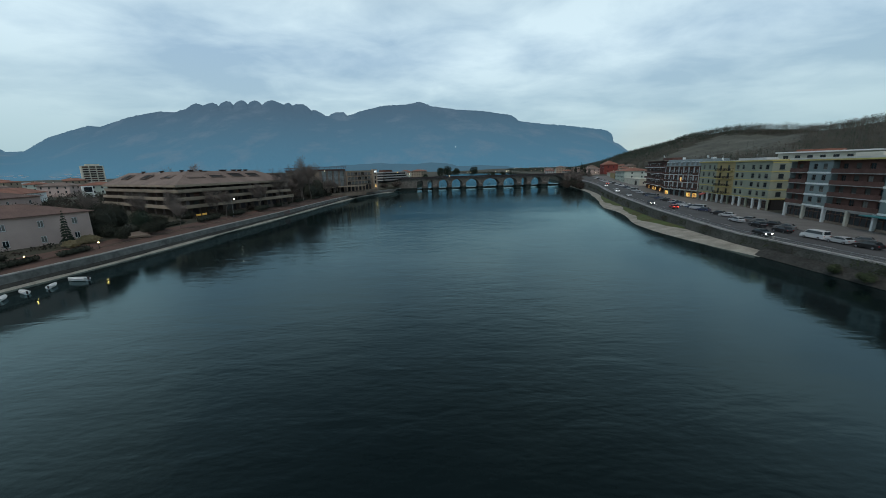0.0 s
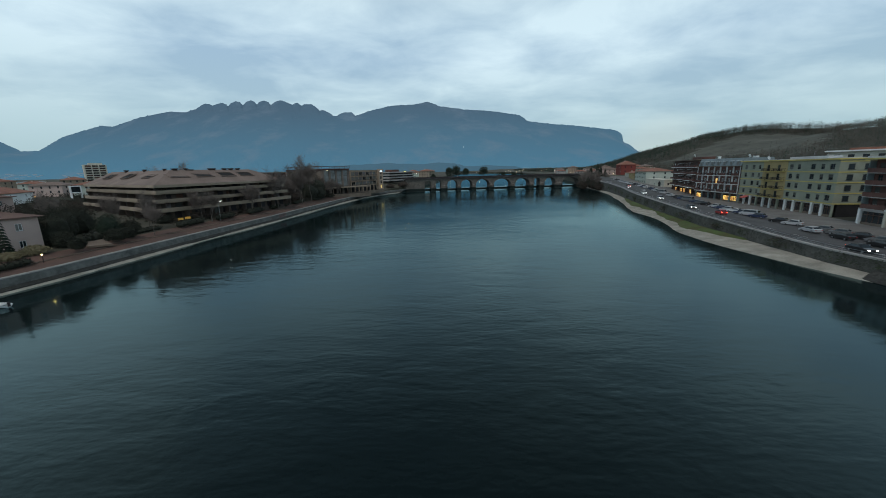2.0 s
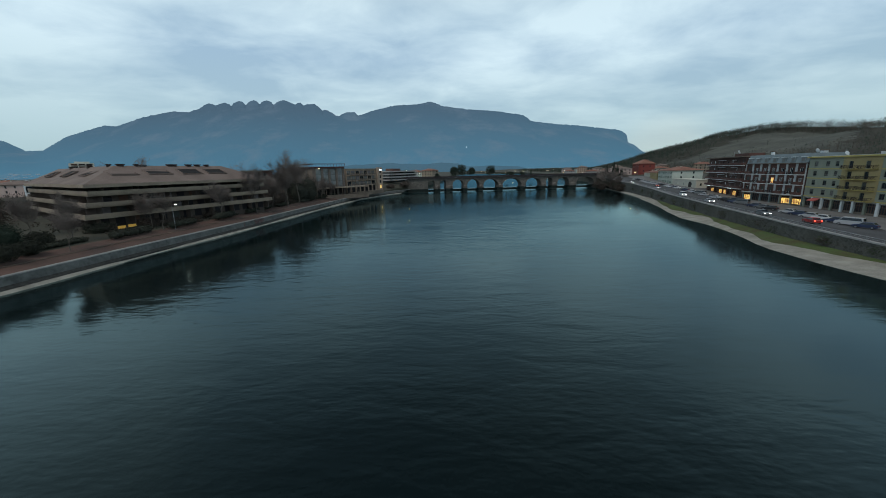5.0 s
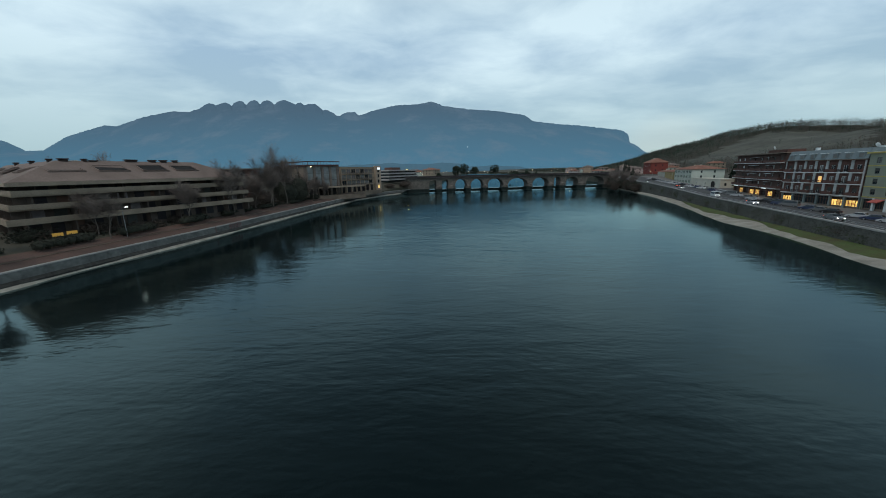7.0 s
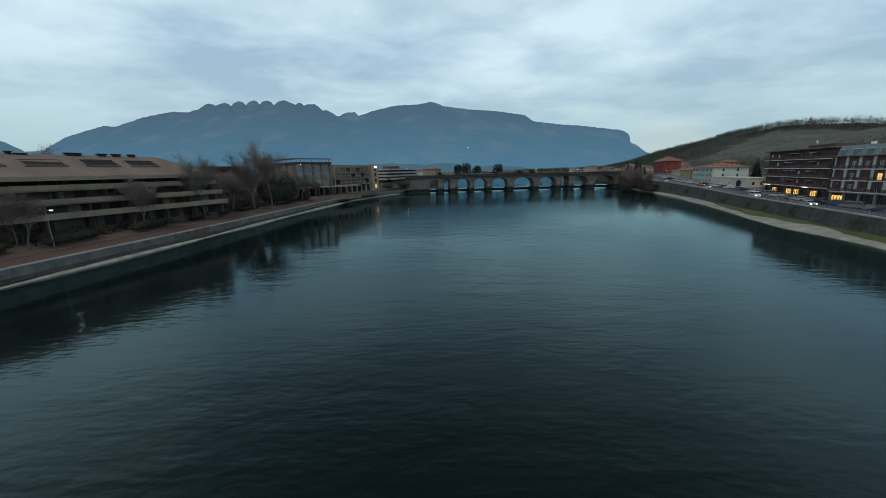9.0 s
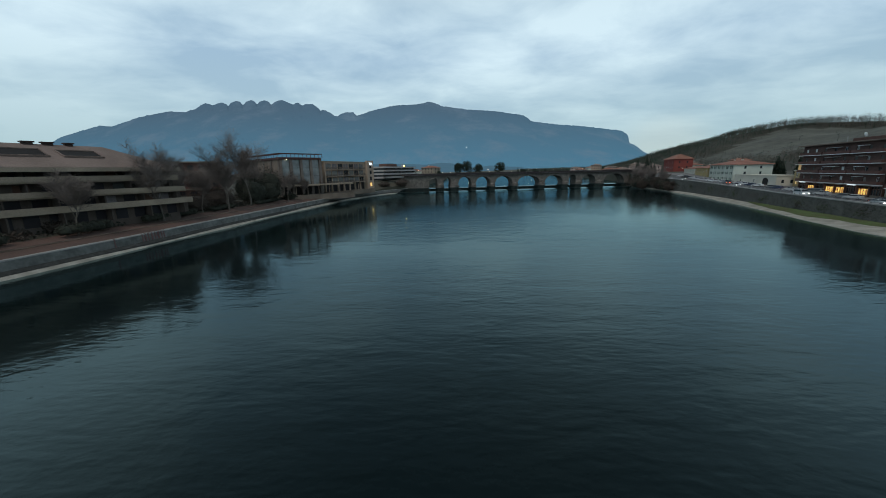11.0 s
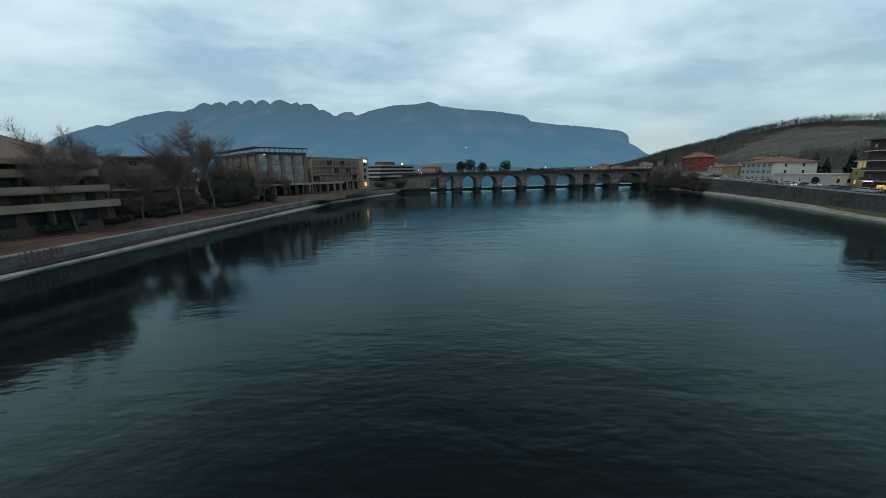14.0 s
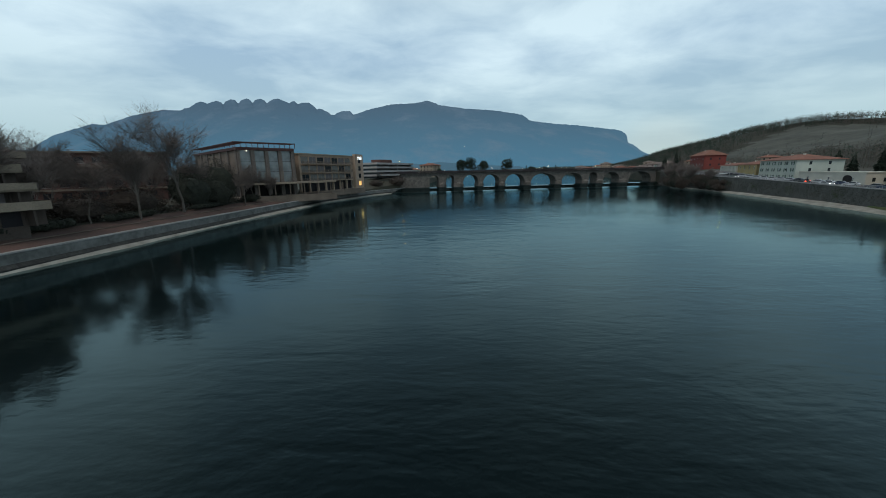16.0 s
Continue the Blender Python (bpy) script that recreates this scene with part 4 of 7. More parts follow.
# brick block with white pilasters and a slate mansard
fm, L = facade_frame((127.4, 205.0), (125.6, 175.6), 1.7)
mb = thing("apartment_building", fm, "brick apartment block with white pilasters and slate-blue mansard floor", "apartment building")
holes, wins = [], []
n = 7
for k in range(3):
    for j in range(n):
        x, z = (j + 0.5) * L / n - 0.75, G + 3.7 * k + 0.2
        holes.append((x, z, x + 1.5, z + 2.2)); wins.append((x, z, 1.5, 2.2))
TOP = G + 3.7 * 3
body(mb, L, 14, G, TOP + 0.3, holes, M_BRICK)
for q, (x, z, w, h) in enumerate(wins):
    window(mb, x, z, w, h, M_LIT if q == 10 else rnd.choice((M_GLASS, M_CURTAIN)), M_WHITE, rnd.choice((None, M_SHUTTER)))
for j in range(n + 1):
    part("pilaster", boxes((max(0, j * L / n - 0.45), -0.18, G, min(L, j * L / n + 0.45), -0.004, TOP + 0.2)), M_TRIM, mb)
for k in range(3):
    for j in range(n):
        balcony(mb, j * L / n + 0.5, G + 3.7 * k + 0.05, L / n - 1.0, 1.1, M_WHITE, M_BRICK if j % 2 == 0 else M_DARKSTEEL, j % 2 == 0)
    part("floor_band", boxes((0, -0.3, G + 3.7 * k - 0.28, L, -0.19, G + 3.7 * k - 0.16)), M_WHITE, mb)
part("eaves_slab", boxes((-0.3, -1.2, TOP + 0.3, L + 0.3, 14.2, TOP + 0.55)), M_CONC_D, mb)
bm = bmesh.new()
v = [bm.verts.new(c) for c in ((0, 0, TOP + 0.55), (L, 0, TOP + 0.55), (L, 14, TOP + 0.55), (0, 14, TOP + 0.55), (0.2, 1.0, TOP + 3.9), (L - 0.2, 1.0, TOP + 3.9), (L - 0.2, 13, TOP + 3.9), (0.2, 13, TOP + 3.9))]
for f in ((4, 5, 6, 7), (0, 1, 5, 4), (1, 2, 6, 5), (2, 3, 7, 6), (3, 0, 4, 7)):
    bm.faces.new([v[k] for k in f])
part("mansard", bm, M_SLATE, mb, "slate-blue metal mansard")
for j in range(n):
    x = (j + 0.5) * L / n
    d = part("dormer", boxes((x - 0.9, -0.1, TOP + 0.8, x + 0.9, 1.6, TOP + 2.6)), M_SLATE, mb)
    part("pane", boxes((x - 0.65, -0.13, TOP + 1.0, x + 0.65, -0.1, TOP + 2.3)), M_CURTAIN, d)
    part("dormer_roof", boxes((x - 1.05, -0.3, TOP + 2.6, x + 1.05, 1.8, TOP + 2.75)), M_WHITE, d)
chimney(mb, 4, 7, TOP + 3.9, 1.0, 1.2, M_WHITE); dish(mb, L - 3, 5, TOP + 3.9); chimney(mb, L - 5, 9, TOP + 3.9, 1.6, 0.8, M_WHITE)
for k in range(7):
    part("pillar", boxes((max(0, L * k / 6 - 0.3), 0, 0, min(L, L * k / 6 + 0.3), 0.6, G)), M_BLUEGREY, mb)
for k in range(6):
    shopfront(mb, L * k / 6 + 0.3, L * (k + 1) / 6 - 0.3, 0, G, k in (0, 4, 5), False)
part("ground_floor_core", boxes((0.1, 1.4, 0, L - 0.1, 13.9, G - 0.02)), M_DARK, mb)

# brick block with full-width balconies
fm, L = facade_frame((142.2, 249), (127.9, 206.2), 2.5)
rb = thing("apartment_building", fm, "brick apartment block with long balconies and white trim", "apartment building")
# darker copy of the brick: shade behind the balconies put into its colour
M_SHADEBRICK = mat("shaded_brick", (0.085, 0.05, 0.043), 0.9, 0.3, 2.0, 12.0, 0.2)
holes, wins = [], []
n = 8
for k in range(4):
    for j in range(n):
        x, z = (j + 0.5) * L / n - 0.7, G + 3.4 * k + 0.2
        holes.append((x, z, x + 1.4, z + 2.15)); wins.append((x, z, 1.4, 2.15))
TOP = G + 3.4 * 4
body(rb, L, 14, G, TOP + 0.2, holes, M_SHADEBRICK)
for q, (x, z, w, h) in enumerate(wins):
    window(rb, x, z, w, h, rnd.choice((M_GLASS, M_GLASS, M_CURTAIN)), M_TRIM if q % 3 else M_BROWNW, rnd.choice((None, M_SHUTTER, M_TRIM)))
for k in range(4):
    for j in range(3):
        balcony(rb, L * j / 3 + 0.4, G + 3.4 * k + 0.05, L / 3 - 0.8, 1.5, M_WHITE, M_BRICK, True)
    part("white_awning", boxes((L * 0.36, -1.2, G + 3.4 * k + 2.35, L * 0.52, -0.02, G + 3.4 * k + 2.45)), M_WHITE, rb)
    part("white_awning", boxes((L * 0.72, -1.2, G + 3.4 * k + 2.35, L * 0.8, -0.02, G + 3.4 * k + 2.45)), M_WHITE, rb)
part("roof", boxes((-0.9, -1.6, TOP + 0.2, L + 0.5, 14.6, TOP + 0.6)), M_CONC_D, rb, "overhanging brown flat roof")
part("roof_hut", boxes((L * 0.45, 4, TOP + 0.6, L * 0.8, 10, TOP + 2.0)), M_BRICK, rb)
dish(rb, L * 0.62, 3, TOP + 2.0); aerial(rb, L * 0.3, 6, TOP + 0.6)
for k in range(9):
    part("pillar", boxes((max(0, L * k / 8 - 0.3), 0, 0, min(L, L * k / 8 + 0.3), 0.6, G)), M_BRICK, rb)
for k in range(8):
    shopfront(rb, L * k / 8 + 0.3, L * (k + 1) / 8 - 0.3, 0, G, k in (1, 3, 4, 6), False)
part("shop_sign", boxes((L * 0.02, -0.3, G - 0.5, L * 0.11, -0.1, G + 0.1)), M_NEON, rb, "lit white shop sign")
part("shop_sign", boxes((L * 0.66, -0.3, G - 0.5, L * 0.74, -0.1, G + 0.0)), M_NEON, rb, "lit white shop sign")
part("ground_floor_core", boxes((0.1, 1.4, 0, L - 0.1, 13.9, G - 0.02)), M_DARK, rb)

# long block of brick loggias and blue-grey tiled bays
fm, L = facade_frame((111, 115), (95, 47), 1.6)
fm = fm @ Matrix.Diagonal((1, 1, 1.075, 1))
lb4 = thing("apartment_building", fm, "long apartment block with brick loggias and blue-grey tiled bays", "apartment building")
TOP = 4.2 + 2.9 * 4
bays = [(0, 7.5, "b"), (7.5, 16, "g"), (16, 32, "b"), (32, 40, "g"), (40, 55, "b"), (55, L, "g")]
for x0, x1, kind in bays:
    holes, w2 = [], []
    for k in range(4):
        z = 4.2 + 2.9 * k
        if kind == "g":
            for u in (0.2, 0.62):
                x = x0 + (x1 - x0) * u
                holes.append((x - x0, z + 0.9, x - x0 + 1.5, z + 2.3)); w2.append((x, z + 0.9, 1.5, 1.4))
        else:
            m = 2 if x1 - x0 < 9 else 4
            for j in range(m):
                x = x0 + (j + 0.5) * (x1 - x0) / m - 0.8
                holes.append((x - x0, z + 0.2, x - x0 + 1.6, z + 2.3)); w2.append((x, z + 0.2, 1.6, 2.1))
    yy = 0.0 if kind == "g" else 1.5
    part("bay_wall", pierced(bmesh.new(), x1 - x0, 4.2, TOP + 0.2, holes, yy, yy + 0.3), M_BLUEGREY if kind == "g" else M_BRICK, lb4).location.x = x0
    for x, z, w, h in w2:
        window(lb4, x, z, w, h, rnd.choice((M_GLASS, M_GLASS, M_CURTAIN)), M_BROWNW, rnd.choice((None, M_SHUTTER)), yy)
    for k in range(4):
        z = 4.2 + 2.9 * k
        if kind == "g":
            part("white_band", boxes((x0, -0.25, z - 0.25, x1, -0.01, z + 0.2)), M_WHITE, lb4)
        else:
            s = part("balcony", boxes((x0 + 0.05, -0.2, z - 0.2, x1 - 0.05, 1.5, z)), M_COPING, lb4)
            part("parapet", boxes((x0 + 0.05, -0.2, z, x1 - 0.05, -0.08, z + 1.05)), M_BRICK, s)
    part("bay_side", boxes((x0 - 0.1, 0.02, 4.2, x0 + 0.1, 1.5, TOP)), M_BLUEGREY, lb4)
part("side_wall", boxes((0, 1.8, 4.2, 0.35, 15, TOP + 0.2)), M_RENDER_G, lb4)
part("interior", boxes((0.36, 2.6, 0, L, 15, TOP)), M_DARK, lb4)
part("roof_slab", boxes((-0.6, -0.9, TOP + 0.2, L + 0.5, 15.5, TOP + 0.55)), M_YELLOW, lb4)
part("roof", boxes((-0.3, -0.5, TOP + 0.55, L, 15.2, TOP + 1.0)), M_FLAT, lb4)
part("roof_hut", boxes((14, 6, TOP + 1.0, 22, 11, TOP + 2.0)), M_CREAM, lb4)
part("roof_hut", boxes((44, 6, TOP + 1.0, 52, 11, TOP + 2.0)), M_CREAM, lb4)
aerial(lb4, 26, 5, TOP + 1.0); dish(lb4, 33, 4, TOP + 1.0)
for k in range(10):
    part("pillar", boxes((L * k / 9 - 0.3, -0.1, 0, L * k / 9 + 0.3, 0.7, 4.2)), M_CREAM if k % 2 else M_WHITE, lb4)
for k in range(9):
    shopfront(lb4, L * k / 9 + 0.4, L * (k + 1) / 9 - 0.4, 0, 4.1, False, False)
# white flat-roofed block that looks over it
fm, L2 = facade_frame((172, 186), (190, 158), 5.0)
wb = thing("apartment_building", fm, "white flat-roofed apartment block behind the riverside houses", "apartment building")
holes = [(2.0 + 4.4 * j, 2.0 + 3.2 * k, 4.0 + 4.4 * j, 3.6 + 3.2 * k) for k in range(5) for j in range(7)]
body(wb, L2, 12, 0, 17.6, holes, M_CREAM)
for x, z, x1, z1 in holes:
    window(wb, x, z, 2.0, 1.6, M_GLASS, M_BROWNW)
part("roof", boxes((-0.8, -1.4, 17.6, L2 + 0.8, 13, 18.2)), M_WHITE, wb, "overhanging white roof slab")
part("roof_hut", boxes((6, 3, 18.2, 22, 9, 19.2)), M_ROOF_R, wb)
part("canopy", boxes((30, -2.2, 3.6, 44, -0.15, 3.8)), mat("teal_canopy", (0.05, 0.22, 0.24), 0.6), lb4, "teal shop canopy")


def hip_roof(b, x0, y0, x1, y1, z, h, over=0.7, material=None, ridge=0.5):
    """A hipped tile roof with eaves, over a plan in the building's frame."""
    x0, y0, x1, y1 = x0 - over, y0 - over, x1 + over, y1 + over
    w = min(x1 - x0, y1 - y0) * ridge
    if x1 - x0 >= y1 - y0:
        r = ((x0 + w, (y0 + y1) / 2), (x1 - w, (y0 + y1) / 2))
    else:
        r = (((x0 + x1) / 2, y0 + w), ((x0 + x1) / 2, y1 - w))
    bm = bmesh.new()
    lo = [bm.verts.new((x, y, z - 0.18)) for x, y in ((x0, y0), (x1, y0), (x1, y1), (x0, y1))]
    e = [bm.verts.new((x, y, z)) for x, y in ((x0, y0), (x1, y0), (x1, y1), (x0, y1))]
    p, q = (bm.verts.new((*c, z + h)) for c in r)
    if x1 - x0 >= y1 - y0:
        fs = ((e[0], e[1], q, p), (e[1], e[2], q), (e[2], e[3], p, q), (e[3], e[0], p))
    else:
        fs = ((e[0], e[1], p), (e[1], e[2], q, p), (e[2], e[3], q), (e[3], e[0], p, q))
    for f in fs:
        bm.faces.new(f)
    for k in range(4):
        bm.faces.new((lo[k], lo[(k + 1) % 4], e[(k + 1) % 4], e[k]))
    bm.faces.new(lo[::-1])
    return part("roof", bm, material or M_ROOF_R, b)


def house(a, bb, z, depth, storeys, wall_mat, label, cols=4, roof=2.2, shutters=None, roof_mat=None, storey=3.0, flat=False, lit=0, group="", chim=1, category="house", plain=False):
    fm, L = facade_frame(a, bb, z)
    b = thing("house", fm, label, category, group)
    H = storey * storeys
    holes, wins = [], []
    for k in range(storeys):
        for j in range(cols):
            x, zz = (j + 0.5) * L / cols - 0.55, storey * k + 0.95
            holes.append((x, zz, x + 1.1, zz + 1.5)); wins.append((x, zz))
    body(b, L, depth, -1.0, H, holes, wall_mat)
    r2 = random.Random(int(a[0] * 7 + a[1]))
    for q, (x, zz) in enumerate(wins):
        if plain:
            part("window", boxes((x + 0.04, 0.12, zz + 0.04, x + 1.06, 0.2, zz + 1.46)), M_LIT if q < lit else M_GLASS, b)
            continue
        window(b, x, zz, 1.1, 1.5, M_LIT if q < lit else r2.choice((M_GLASS, M_CURTAIN)), M_WHITE)
        if shutters and zz > 0:
            for sx in (x - 0.56, x + 1.12):
                part("shutter", boxes((sx, -0.05, zz, sx + 0.54, -0.005, zz + 1.5)), shutters, b)
    # windows of the side that looks along the river
    for k in range(storeys):
        for j in range(2):
            yy = depth * (0.3 + 0.4 * j)
            part("side_window", boxes((L + 0.005, yy - 0.5, storey * k + 0.95, L + 0.06, yy + 0.5, storey * k + 2.4)), M_GLASS, b)
            part("side_window", boxes((-0.06, yy - 0.5, storey * k + 0.95, -0.005, yy + 0.5, storey * k + 2.4)), M_GLASS, b)
    if flat:
        part("roof", boxes((-0.3, -0.3, H, L + 0.3, depth + 0.3, H + 0.4)), roof_mat or M_FLAT, b)
    else:
        hip_roof(b, 0, 0, L, depth, H + 0.18, roof, 0.8, roof_mat)
    for k in range(chim):
        chimney(b, L * (0.35 + 0.3 * k), depth * 0.45, H + roof * 0.8, 0.8, 1.0, M_CREAM)
    return b


house((157, 324), (152.5, 299), 4.6, 19, 3, M_PALE, "pale three-storey house with green shutters and red tiled roof", 6, 2.6, M_GSHUT, chim=2, storey=3.1)
annex = house((151.5, 296), (146, 264), 4.2, 9, 1, M_CREAM, "low cream annex wall with an arched gateway", 3, flat=True, roof_mat=M_CREAM, storey=4.2, chim=0)
# flat near-black panel: the gateway's shade is painted as its colour
gate = bmesh.new()
ring = [(23.0, 0.0), (23.0, 2.0)] + [(25.0 - 2.0 * math.cos(math.pi * k / 10), 2.0 + 1.3 * math.sin(math.pi * k / 10)) for k in range(1, 10)] + [(27.0, 2.0), (27.0, 0.0)]
lo, hi = ([gate.verts.new((x, yy, z)) for x, z in ring] for yy in (-0.03, -0.006))
gate.faces.new(lo); gate.faces.new(hi[::-1])
for k in range(len(ring)):
    gate.faces.new((lo[k], hi[k], hi[(k + 1) % len(ring)], lo[(k + 1) % len(ring)]))
part("gateway", gate, M_DARK, annex, "near-black arched panel for a shaded gateway")
b = house((152, 262), (147, 246), 3.8, 10, 2, M_OCHRE, "modern ochre house with a glazed upper storey", 4, flat=True, roof_mat=M_CREAM, storey=3.4, lit=2, chim=0)
part("glazed_storey", boxes((1, 0.6, 7.2, 14, 8, 9.6)), glow("dim_room_light", (0.62, 0.42, 0.17), 0.3), b, "warmly lit glazing"); part("glazed_roof", boxes((0, -0.2, 9.6, 15.5, 9, 9.9)), M_CREAM, b)
for k in range(6):
    part("mullion", boxes((1 + 2.6 * k - 0.1, 0.5, 7.2, 1 + 2.6 * k + 0.1, 0.62, 9.6)), M_OCHRE, b)
house((163, 346), (158, 327), 5.4, 12, 2, M_OCHRE, "ochre plastered house with a tiled roof", 4, 1.8, storey=3.4)
house((172, 372), (165, 350), 6.0, 10, 2, M_CREAM, "cream low house beside the road", 4, 1.6, storey=2.9)
house((190, 430), (183, 404), 7.0, 14, 3, M_REDREND, "large red plastered house with a tiled roof", 5, 4.0, storey=4.2)

# ---- long terraced apartment house on the promenade side ----
P = [Vector((-152, 168)), Vector((-90, 127)), Vector((-71.8, 183.0)), Vector((-88.2, 191.0))]


def inset(points, d):
    out = []
    for k, p in enumerate(points):
        a = (p - points[k - 1]).normalized() if k else (points[1] - p).normalized()
        c = (points[k + 1] - p).normalized() if k < len(points) - 1 else a
        na, nc = Vector((-a.y, a.x)), Vector((-c.y, c.x))
        m = (na + nc).normalized()
        out.append(p + m * (d / max(0.4, m.dot(na))))
    return out


def ribbon(bm, points, d0, d1, z0, z1):
    a, b = inset(points, d0), inset(points, d1)
    va = [[bm.verts.new((p.x, p.y, z)) for p in a] for z in (z0, z1)]
    vb = [[bm.verts.new((p.x, p.y, z)) for p in b] for z in (z0, z1)]
    for k in range(len(points) - 1):
        bm.faces.new((va[0][k], va[0][k + 1], va[1][k + 1], va[1][k]))
        bm.faces.new((vb[0][k + 1], vb[0][k], vb[1][k], vb[1][k + 1]))
        bm.faces.new((va[1][k], va[1][k + 1], vb[1][k + 1], vb[1][k]))
        bm.faces.new((va[0][k + 1], va[0][k], vb[0][k], vb[0][k + 1]))
    for k in (0, -1):
        bm.faces.new((va[0][k], va[1][k], vb[1][k], vb[0][k]))
    bmesh.ops.recalc_face_normals(bm, faces=bm.faces[:])
    return bm


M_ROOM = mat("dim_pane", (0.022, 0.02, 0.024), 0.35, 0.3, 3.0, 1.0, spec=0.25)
M_LOGCURT = mat("drawn_curtain", (0.16, 0.145, 0.15), 0.8, 0.2, 1.0, 6.0)
M_VENT = mat("dark_clay_vent", (0.05, 0.034, 0.03), 0.9, 0.3, 0.8, 6.0)
M_ENTRY = glow("dim_yellow_light", (0.62, 0.36, 0.07), 0.22)
# loggia shade put into the render colour, darker than the concrete outside
M_LOGGIA = mat("shaded_loggia_render", (0.085, 0.068, 0.058), 0.9, 0.3, 3.0, 5.0)
lb = thing("terrace_apartments", Matrix(), "long beige concrete terrace apartments with a brown tiled hip roof", "apartment building")
GZ, SH = 4.9, 2.75
for k in range(4):
    z = GZ + SH * k
    d = 0.9 * k                    # each storey steps back a little
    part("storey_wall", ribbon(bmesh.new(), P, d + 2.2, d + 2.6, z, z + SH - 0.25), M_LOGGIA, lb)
    part("slab", ribbon(bmesh.new(), P, d - 0.2 if k else d + 1.5, d + 9, z + SH - 0.25, z + SH), M_CONC, lb)
    if k:
        part("parapet", ribbon(bmesh.new(), P, d - 1.1, d - 0.85, z - 0.3, z + 0.95), M_CONC, lb, "beige concrete balcony parapet")
        part("planter", ribbon(bmesh.new(), P, d - 0.84, d - 0.3, z + 0.0, z + 0.75), M_CONC_D, lb)
    line = inset(P, d + 2.15)
    for s in range(3):
        a, c = line[s], line[s + 1]
        n = int((c - a).length / 3.6)
        for j in range(n):
            p = a + (c - a) * ((j + 0.5) / n)
            ang = math.atan2(c.y - a.y, c.x - a.x)
            w = part("french_window", boxes((-1.1, -0.06, 0.05, 1.1, 0.04, 2.2)), rnd.choice((M_ROOM, M_ROOM, M_ROOM, M_SHUTTER, M_BROWNW, M_LOGCURT if k else M_ROOM)), lb)
            w.matrix_basis = Matrix.Translation((p.x, p.y, z)) @ Matrix.Rotation(ang, 4, "Z")
        m = int((c - a).length / 7.2)
        for j in range(m + 1):
            p = a + (c - a) * (j / m)
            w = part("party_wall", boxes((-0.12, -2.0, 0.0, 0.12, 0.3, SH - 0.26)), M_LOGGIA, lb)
            w.matrix_basis = Matrix.Translation((p.x, p.y, z)) @ Matrix.Rotation(math.atan2(c.y - a.y, c.x - a.x), 4, "Z")
part("core", ribbon(bmesh.new(), P, 5.6, 15, GZ - 1, GZ + 4 * SH), M_DARK, lb)
# base darkened with the same shade colour
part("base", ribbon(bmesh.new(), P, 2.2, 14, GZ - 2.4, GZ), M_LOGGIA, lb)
EZ = GZ + 4 * SH
bm = bmesh.new()
o, q = inset(P, 1.2), inset(P, 11.0)
bk = inset(P, 17.5)
q[0] = P[0] + (P[1] - P[0]).normalized() * 8 + Vector((-(P[1] - P[0]).normalized().y, (P[1] - P[0]).normalized().x)) * 9
q[2] = o[2] + (P[1] - P[2]).normalized() * 10 + Vector((-9, 3)); q[3] = q[2] + Vector((-2, 1))
va = [bm.verts.new((p.x, p.y, EZ - 0.1)) for p in o]
vb = [bm.verts.new((p.x, p.y, EZ + 4.6)) for p in q]
vc = [bm.verts.new((p.x, p.y, EZ - 0.1)) for p in bk]
vd = [bm.verts.new((p.x, p.y, EZ - 0.75)) for p in o]
for k in range(3):
    bm.faces.new((va[k], va[k + 1], vb[k + 1], vb[k])); bm.faces.new((vb[k], vb[k + 1], vc[k + 1], vc[k]))
    bm.faces.new((vd[k], vd[k + 1], va[k + 1], va[k]))
bm.faces.new((va[0], vb[0], vc[0])); bm.faces.new((va[3], vc[3], vb[3]))
roof = part("roof", bm, M_ROOF, lb, "brown tiled hip roof")
part("fascia", ribbon(bmesh.new(), P, 1.0, 1.18, EZ - 0.95, EZ - 0.12), M_CONC, lb, "beige concrete eaves fascia")
# near-black panels, their colour standing for shade in sunken roof terraces; chimneys
for s, us in ((0, (0.2, 0.5, 0.8)), (1, (0.14, 0.34, 0.55, 0.74))):
    for u in us:
        p = o[s].lerp(o[s + 1], u); r = q[s].lerp(q[s + 1], u)
        d = (P[s + 1] - P[s]).normalized()
        ang = math.atan2(d.y, d.x)
        t1, t2 = p.lerp(r, 0.42), p.lerp(r, 0.74)
        base = Vector((t1.x, t1.y, EZ + 4.6 * 0.42))
        slope = math.atan2(4.6, (r - p).length)
        t = part("roof_terrace", boxes((-3.2, 0, 0.03, 3.2, 3.2, 0.1)), M_DARK, lb, "near-black panel for a shaded sunken roof terrace")
        t.matrix_basis = Matrix.Translation(base) @ Matrix.Rotation(ang, 4, "Z") @ Matrix.Rotation(slope, 4, "X")
        t2 = part("terrace_cheek", boxes((-3.3, -0.12, 0.0, 3.3, 0.0, 0.35), (-3.3, 3.2, 0.0, 3.3, 3.32, 0.3), (-3.4, -0.12, 0.0, -3.2, 3.32, 0.3), (3.2, -0.12, 0.0, 3.4, 3.32, 0.3)), M_ROOF, lb)
        t2.matrix_basis = t.matrix_basis.copy()
